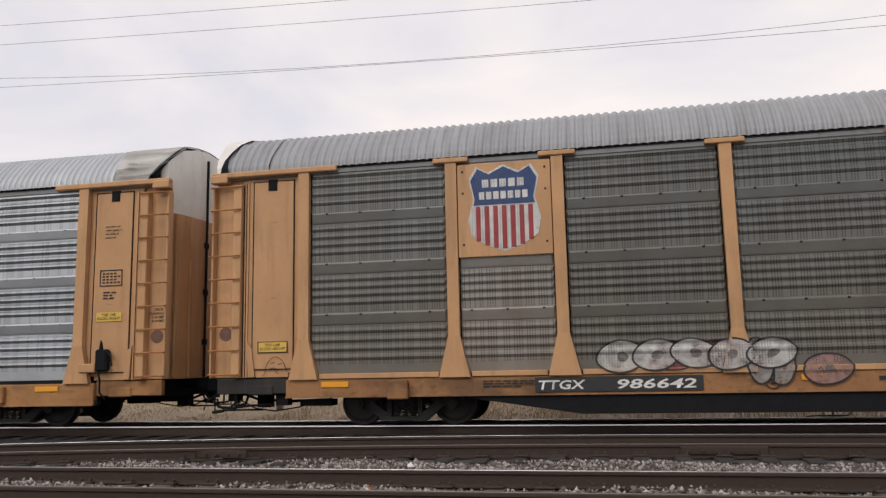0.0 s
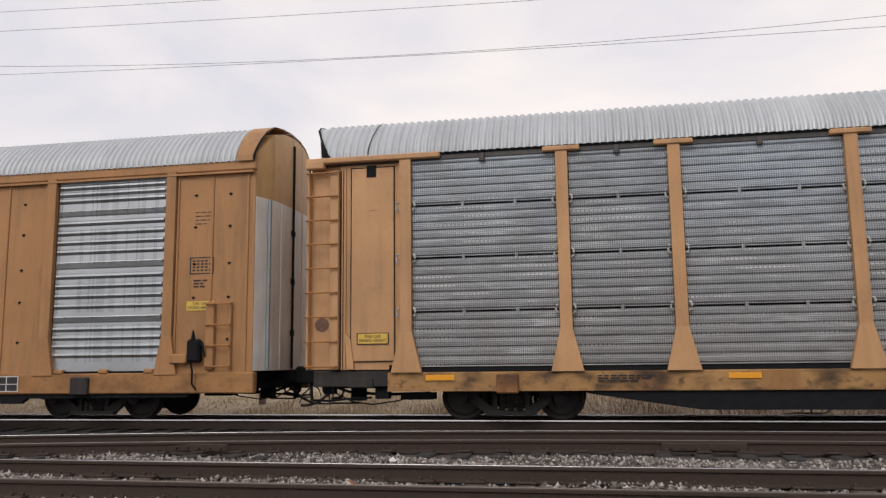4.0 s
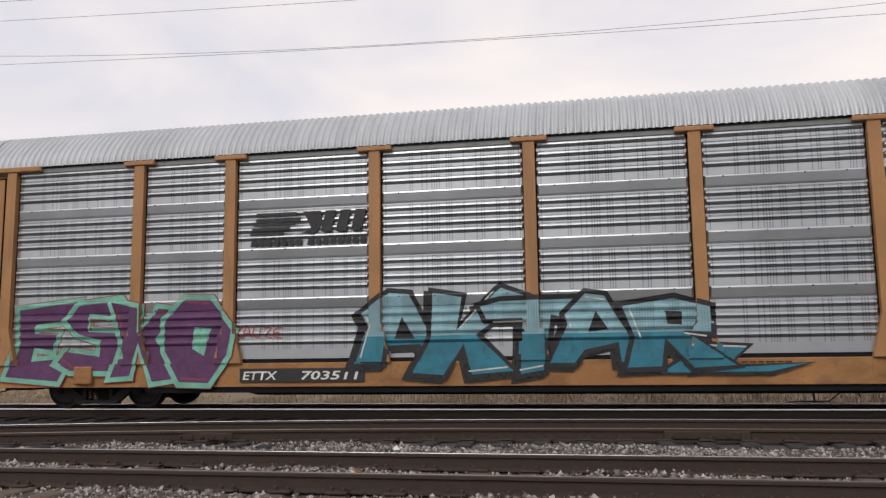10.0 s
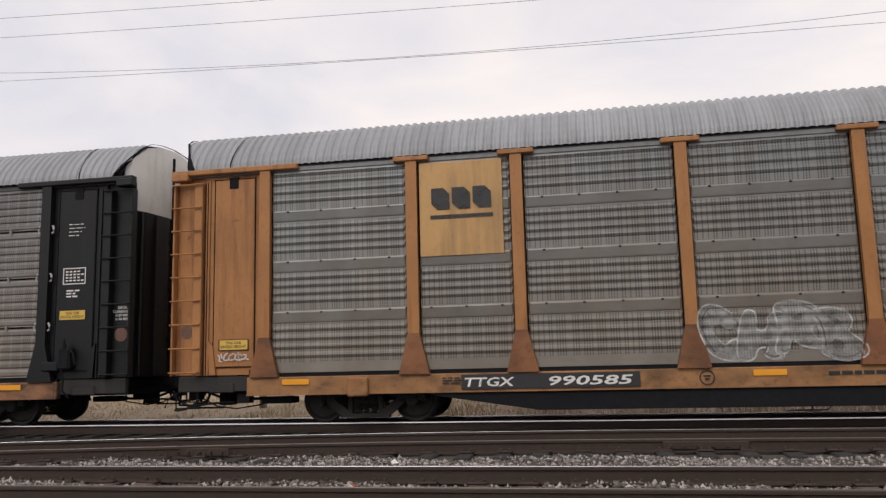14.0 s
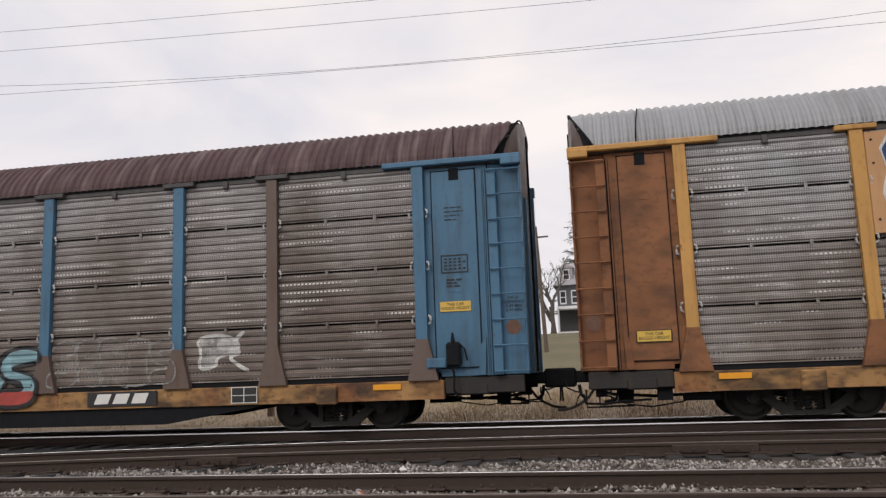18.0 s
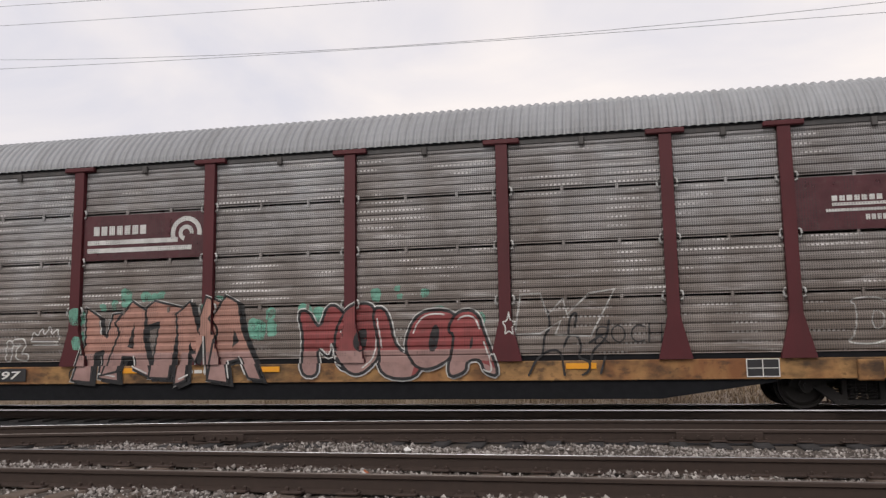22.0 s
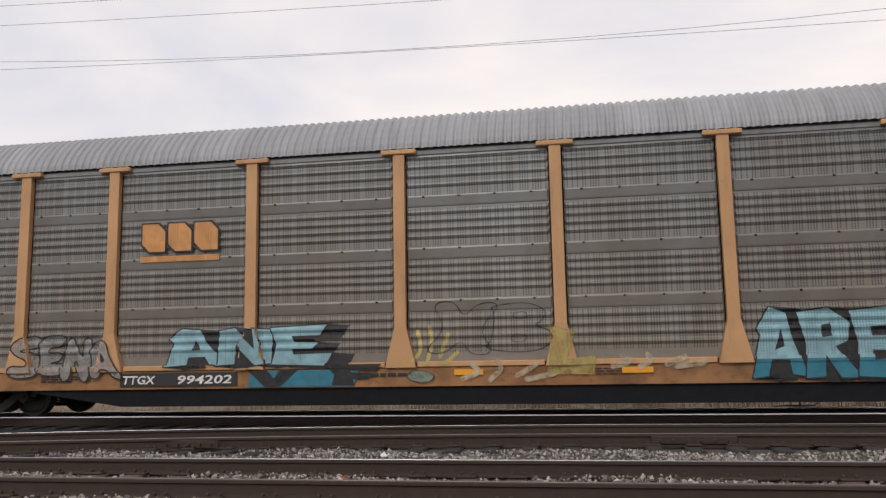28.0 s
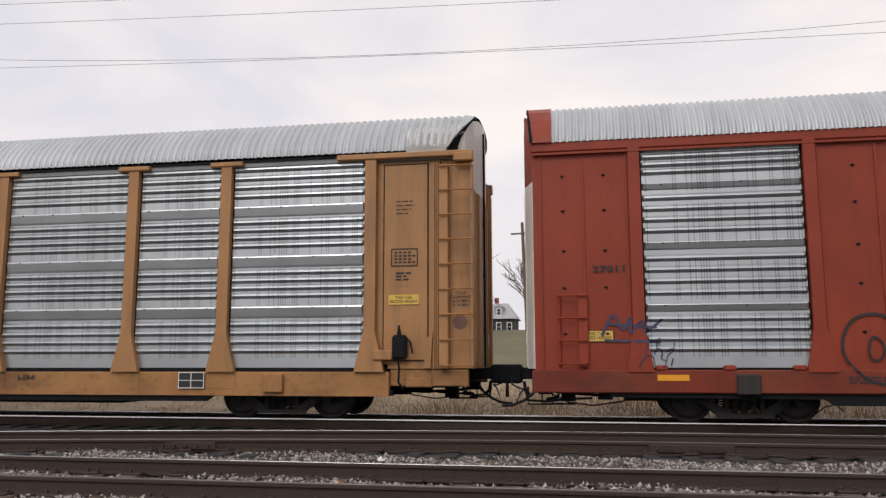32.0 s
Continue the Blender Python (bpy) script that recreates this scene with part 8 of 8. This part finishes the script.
    13 tag 13.8 14.9 0.66 0.85 INK -
    13 tag 20.0 21.0 0.64 0.88 INK -
    12 tag 9.5 11.6 0.62 0.86 INK -
    12 tag 16.2 18.0 0.62 0.88 INK -
    12 swoosh 22.5 22.9 1.2 1.9 WHITE -
    10 tag 1.4 2.0 1.2 1.4 WHITE -
    17 tag:M 0.55 0.95 1.10 1.48 WHITE -
"""


def spray_train():
    drapes = {}
    for i, line in enumerate(PIECES.split("\n")):
        if not line.strip():
            continue
        k, kind, u0, u1, z0, z1, a, b, *more = line.split()
        k = int(k) + 1
        d = drapes.setdefault(k, Drape(train[k], CARS[k]))
        graffiti(d, kind, float(u0), float(u1), float(z0), float(z1), a, b, i + 3, more)


spray_train()
for car, spec in zip(train, CARS):
    if spec.get("emblem"):
        emblems(car, spec["emblem"])
for k, x, w in ((5, 19.13, 1.93), (17, 19.25, 1.71), (10, 19.20, 1.59), (18, 19.48, 1.13), (13, 19.59, 1.47), (12, 19.3, 1.5), (11, 19.3, 1.5), (2, 19.9, 1.2), (6, 19.4, 1.2)):
    owner_board(train[k], x, w)


# ---- the far side of the tracks ----
BARK = plain("grey_bark", (0.085, 0.072, 0.062), 0.9, 0.0, 0.35, 5.0, 0.6)
NEEDLES = plain("dark_needles", (0.022, 0.03, 0.020), 0.8, 0.0, 0.5, 2.0, 0.2)
POLE_WOOD = plain("weathered_pole_wood", (0.12, 0.09, 0.07), 0.9, 0.0, 0.3, 6.0, 0.4)
BRICK = plain("grey_house_wall", (0.12, 0.118, 0.13), 0.9, 0.0, 0.25, 4.0, 0.3)
RED_BRICK = plain("red_brick_wall", (0.20, 0.075, 0.055), 0.9, 0.0, 0.3, 6.0, 0.4)
SLATE = plain("grey_shingles", (0.38, 0.37, 0.39), 0.8, 0.0, 0.25, 3.0, 0.4)
TRIM = plain("white_house_trim", (0.72, 0.72, 0.74), 0.6, 0.0, 0.08)
PANE = plain("dark_window_glass", (0.02, 0.022, 0.028), 0.08, 0.0, 0.3)
PORCH = plain("dark_porch", (0.05, 0.048, 0.05), 0.9, 0.0, 0.3)


def window(house, x, y, z, w=1.0, h=1.7):
    f = Shape()
    for a, b, c, d in ((-w / 2, w / 2, 0, 0.16), (-w / 2, w / 2, h - 0.14, h), (-w / 2, -w / 2 + 0.12, 0.16, h - 0.14), (w / 2 - 0.12, w / 2, 0.16, h - 0.14), (-w / 2 + 0.12, w / 2 - 0.12, h / 2 - 0.04, h / 2 + 0.04)):
        f.box(a, b, -0.1, 0.02, c, d)
    win = part("window", f, TRIM, house, pose(x, y, z))
    part("pane", Shape().box(-w / 2 + 0.1, w / 2 - 0.1, -0.03, 0.0, 0.12, h - 0.1), PANE, win)


def row_house(x0, width, y, z, wall_mat, label, dormers, porch=True, pitch=2.0, pane=1.0):
    """A two-storey house with a hipped attic roof, dormers and a long front porch."""
    house = tagged(new("house"), label, "house")
    house.matrix_basis = pose(x0, y, z)
    w = width
    part("wall", Shape().box(0, w, 0, 9, -2.0, 6.1), wall_mat, house)
    part("roof", Shape().add([(-0.5, -0.5, 6.1), (w + 0.5, -0.5, 6.1), (w + 0.5, 9.5, 6.1), (-0.5, 9.5, 6.1), (1.6, 3.0, 9.2), (w - 1.6, 3.0, 9.2), (w - 1.6, 6.0, 9.2), (1.6, 6.0, 9.2)],
                             [(0, 1, 5, 4), (1, 2, 6, 5), (2, 3, 7, 6), (3, 0, 4, 7), (4, 5, 6, 7), (3, 2, 1, 0)]), SLATE, house)
    for i in range(dormers):
        dx = w * (i + 0.5) / dormers
        d = part("dormer", Shape().box(dx - 0.8, dx + 0.8, 0.4, 3.0, 6.5, 8.3).add([(dx - 1.0, 0.2, 8.3), (dx + 1.0, 0.2, 8.3), (dx, 0.2, 9.0), (dx - 1.0, 3.4, 8.3), (dx + 1.0, 3.4, 8.3), (dx, 3.4, 9.0)], [(0, 1, 2), (5, 4, 3), (0, 2, 5, 3), (1, 4, 5, 2), (0, 3, 4, 1)]), SLATE, house)
        window(d, dx, 0.38, 6.75, 0.85, 1.4)
    n = max(3, int(w / pitch))
    for i in range(n):
        window(house, w * (i + 0.5) / n, -0.02, 3.75, pane, 1.7)
    if porch:
        part("porch_roof", Shape().prism([(0, 0), (w, 0), (w, 0.35), (0, 0.35)], -2.6, 0.0).add([], []), TRIM, house, pose(0, 0, 3.0))
        # Dark sheet over the house wall: the porch's shade as colour.
        part("porch_wall", Shape().box(0.2, w - 0.2, -0.06, 0.0, 0.0, 3.0), PORCH, house)
        part("porch_floor", Shape().box(0, w, -2.6, 0, -1.5, 0.25), TRIM, house)
        k = max(3, int(w / 2.9))
        for i in range(k + 1):
            part("porch_column", shared("column", lambda: Shape().cbox(-0.1, 0.1, -0.1, 0.1, 0.25, 3.0, 0.02).mesh("porch_column")), TRIM, house, pose(0.15 + (w - 0.3) * i / k, -2.45, 0))
    else:
        for i in range(n):
            window(house, w * (i + 0.5) / n, -0.02, 0.6, 1.0, 1.7)
    part("chimney", Shape().cbox(w * 0.3, w * 0.3 + 0.8, 4, 4.8, 8.5, 10.4, 0.05), RED_BRICK, house)
    return house


row_house(-5.3, 9.9, 100, 4.7, BRICK, "grey two-storey house with white dormers and porch", 4, True, 1.41, 0.8)
row_house(5.0, 12.4, 100, 4.7, BRICK, "grey two-storey house with white trim beside its twin", 5, True, 1.41, 0.8)
row_house(20.0, 8.5, 92, 4.2, RED_BRICK, "red brick house with a grey roof up the lawn", 2, False)
row_house(-19.0, 6.0, 150, 2.8, PORCH, "low dark house far up the lawn", 1, False)
row_house(-29.0, 8.0, 145, 5.2, BRICK, "grey house behind bare trees", 1, False)


def conifer(x, y, height, spread, seed):
    rng = random.Random(seed)
    tree = tagged(new("conifer_tree"), "tall dark evergreen with drooping open branches", "tree")
    tree.matrix_basis = pose(x, y, ground_height(x, y))
    part("trunk", Shape().tube([(0, 0, -0.3), (0.1, 0, height * 0.5), (0, 0, height)], 0.38, 8, 0.03), BARK, tree)
    limbs, leaf = Shape(), Shape()
    z = height * 0.16
    while z < height * 0.985:
        k = 1 - z / height
        reach = spread * (k ** 0.8) + 0.3
        for b in range(rng.randint(5, 8)):
            a, r = rng.uniform(0, 6.283), reach * rng.uniform(0.55, 1.1)
            end = Vector((math.cos(a) * r, math.sin(a) * r, z - 0.10 * r + rng.uniform(-0.2, 0.5)))
            mid = Vector((math.cos(a) * r * 0.5, math.sin(a) * r * 0.5, z - 0.12 * r))
            limbs.tube([(0, 0, z), mid, end], 0.07, 4, 0.015)
            for i in range(int(6 + r * 10)):
                t = rng.uniform(0.18, 1.0)
                p = Vector((0, 0, z)).lerp(mid, t * 2) if t < 0.5 else mid.lerp(end, t * 2 - 1)
                p = p + Vector((rng.uniform(-0.25, 0.25), rng.uniform(-0.25, 0.25), rng.uniform(-0.25, 0.12)))
                s = rng.uniform(0.25, 0.6)
                d = Vector((math.cos(a) + rng.uniform(-0.8, 0.8), math.sin(a) + rng.uniform(-0.8, 0.8), rng.uniform(-0.9, 0.1))).normalized() * s
                q = Vector((-d.y, d.x, rng.uniform(-0.2, 0.2))) * 0.35
                leaf.add([p - q, p + q * 0.8, p + d], [(0, 1, 2)])
        z += rng.uniform(0.45, 0.8) * (0.55 + 0.6 * k)
    part("limbs", limbs, BARK, tree)
    part("crown", leaf, NEEDLES, tree)


def bare_tree(x, y, height, seed, lean=0.0):
    rng = random.Random(seed)
    tree = tagged(new("bare_tree"), "leafless tree with fine grey branches", "tree")
    tree.matrix_basis = pose(x, y, ground_height(x, y))
    trunk, twigs = Shape(), Shape()

    def grow(p, d, length, r, level):
        end = p + d * length
        mid = p + d * length * 0.5 + Vector((rng.uniform(-1, 1), rng.uniform(-1, 1), rng.uniform(-0.4, 1))) * length * 0.06
        (trunk if level < 2 else twigs).tube([p, mid, end], r, 6 if level < 2 else 3, r * 0.62)
        if level >= 5 or r < 0.008:
            return
        for i in range(rng.choice((2, 3, 3))):
            nd = (d + Vector((rng.uniform(-1, 1), rng.uniform(-1, 1), rng.uniform(-0.25, 0.75))) * 0.75).normalized()
            grow(p.lerp(end, rng.uniform(0.55, 1.0)), nd, length * rng.uniform(0.55, 0.8), r * 0.58, level + 1)

    grow(Vector((0, 0, -0.3)), Vector((lean, 0, 1)).normalized(), height * 0.36, height * 0.022, 0)
    part("trunk", trunk, BARK, tree)
    part("crown", twigs, BARK, tree)


conifer(-1.4, 113, 21.5, 6.4, 3)
conifer(4.6, 122, 17.0, 4.2, 4)
conifer(20.5, 78, 20.0, 4.5, 6)
conifer(-12.5, 78, 13.5, 4.2, 7)
for i, (x, y, h) in enumerate(((-10.5, 84, 13), (-5.6, 96, 12), (-8.0, 128, 15), (-14.5, 120, 15), (-18, 110, 13), (17.5, 112, 15), (24, 125, 16), (-24, 130, 15), (-31, 120, 14), (31, 110, 14))):
    bare_tree(x, y, h, 20 + i)


def utility_pole(x, y, h):
    pole = tagged(new("utility_pole"), "weathered wooden utility pole on the lawn", "utility pole")
    pole.matrix_basis = pose(x, y, ground_height(x, y), 0, -2, 0)
    part("shaft", Shape().tube([(0, 0, -0.5), (0, 0, h)], 0.17, 10, 0.11), POLE_WOOD, pole)
    part("crossarm", Shape().cbox(-0.9, 0.9, -0.06, 0.06, h - 0.9, h - 0.78), POLE_WOOD, pole)


utility_pole(-4.2, 60, 9.5)


def wires():
    """Four overhead wires that sag along the railway."""
    y = 21.0
    mat = plain("grey_wire", (0.10, 0.10, 0.11), 0.6)
    for k0, k1, k2 in ((0.448, 0.408, 0.407), (0.4335, 0.4065, 0.394), (0.502, 0.474, 0.458), (0.533, 0.503, 0.486)):
        pts = []
        for i in range(25):
            t = -1.6 + 3.2 * i / 24
            # a sagging line through its heights at three bearings
            k = k0 * (t + 0.2) * (t - 0.34) / (0.696 * 1.236) - k1 * (t + 0.896) * (t - 0.34) / (0.696 * 0.54) + k2 * (t + 0.896) * (t + 0.2) / (1.236 * 0.54)
            pts.append((t * y, y, EYE.z + y * k))
        tagged(part("overhead_wire", Shape().tube(pts, 0.006, 5), mat, None), "thin dark overhead wire against the sky", "wire", "overhead wires")


wires()


def weeds():
    """Dry weeds along the far edge of the main track."""
    rng = np.random.default_rng(9)
    n = 60000
    x, y = rng.uniform(-34, 18, n), 17.9 + rng.beta(1.0, 2.0, n) * 15.0
    h = rng.uniform(0.03, 0.17, n) * np.where(x > -9, 1.25, 0.7) * (0.7 + 0.6 * np.sin(x * 1.3) ** 2)
    z = np.array([ground_height(a, b) for a, b in zip(x, y)]) - 0.01
    a, w = rng.uniform(0, 3.14, n), rng.uniform(0.004, 0.016, n) * (1 + 0.15 * (y - 17.9))
    lean = rng.normal(0, 0.35, (n, 2)) * h[:, None]
    p0 = np.stack([x - np.cos(a) * w, y - np.sin(a) * w, z], 1)
    p1 = np.stack([x + np.cos(a) * w, y + np.sin(a) * w, z], 1)
    p2 = np.stack([x + lean[:, 0], y + lean[:, 1], z + h], 1)
    pts = np.stack([p0, p1, p2], 1).reshape(-1, 3)
    me = bpy.data.meshes.new("weeds")
    me.from_pydata(pts.tolist(), [], np.arange(3 * n).reshape(-1, 3).tolist())
    m = Nodes("dry_weeds", 0.95)
    geo = m.t.nodes.new("ShaderNodeNewGeometry")
    ramp = m.t.nodes.new("ShaderNodeValToRGB")
    ramp.color_ramp.elements[0].color, ramp.color_ramp.elements[1].color = (0.17, 0.12, 0.085, 1), (0.48, 0.38, 0.25, 1)
    e = ramp.color_ramp.elements.new(0.55)
    e.color = (0.32, 0.245, 0.165, 1)
    m.t.links.new(geo.outputs["Random Per Island"], ramp.inputs["Fac"])
    wx, wy, wz = m.split()
    m.colour(m.mix(m.ramp(m.math("ADD", wx, m.math("MULTIPLY", m.noise(0.4, 5), 8.0)), -1.0, 4.0), m.mix(0.6, ramp.outputs["Color"], (0.52, 0.435, 0.30)), ramp.outputs["Color"]))
    tagged(part("weeds", me, m.mat, None), "dry brown weeds and grass along the track", "weeds", kind="stuff")


weeds()


def trackside():
    stub = tagged(new("stub_post"), "short weathered wooden post in the grass", "post")
    stub.matrix_basis = pose(-9.5, 21.9, ground_height(-9.5, 21.9))
    part("shaft", Shape().cbox(-0.085, 0.085, -0.085, 0.085, -0.1, 0.42, 0.02), POLE_WOOD, stub)
    iron = tagged(new("iron_marker"), "small rusty iron fitting beside the track", "trackside fitting")
    iron.matrix_basis = pose(4.55, 18.9, ground_height(4.55, 18.9))
    part("base", Shape().cbox(-0.22, 0.22, -0.15, 0.15, -0.02, 0.08, 0.03), IRON, iron)
    part("stem", Shape().tube([(0, 0, 0.05), (0, 0, 0.5)], 0.025, 6).cbox(-0.12, 0.12, -0.02, 0.02, 0.46, 0.52), IRON, iron)
    part("rod", Shape().tube([(-0.55, 0, 0.08), (-0.3, 0, 0.1), (0.3, 0, 0.1), (0.55, 0, 0.3), (0.8, 0, 0.36), (0.95, 0, 0.2)], 0.018, 6), IRON, iron)


trackside()


# ---- what moves ----
WAY_T, WAY_S = [t for t, s in TRAVEL], [s for t, s in TRAVEL]
TREAD = 0.43


def roll_wheels(car, start):
    """Each wheel rolls on its rail while its truck goes past the camera."""
    for truck in [c for c in car.children if c.name.startswith("truck")]:
        at = start + truck.matrix_basis.translation.x
        times = [t for t in np.arange(0.0, 32.0, 0.026) if -13.0 < at + np.interp(t, WAY_T, WAY_S) < 9.5]
        if len(times) < 2:
            continue
        first = np.interp(times[0], WAY_T, WAY_S)
        turns = [(float(t), (np.interp(t, WAY_T, WAY_S) - first) / TREAD) for t in times]
        if turns[0][0] > 0:
            turns.insert(0, (0.0, 0.0))
        if turns[-1][0] < 31.9:
            turns.append((32.0, turns[-1][1]))
        for wheel in [c for c in truck.children if c.name.startswith("wheel")]:
            base = wheel.matrix_basis.copy()
            side = 1 if base.to_3x3().col[1].y > 0 else -1
            walk(wheel, [(t, base @ Matrix.Rotation(side * a, 4, "Y")) for t, a in turns])


def motions():
    for k, car in enumerate(train):
        start = FIRST + (k - 1) * CAR - (0.06 if k == 0 else 0.0)
        walk(car, [(t, pose(start + s, TRACK_Y, 0)) for t, s in TRAVEL])
        roll_wheels(car, start)


motions()
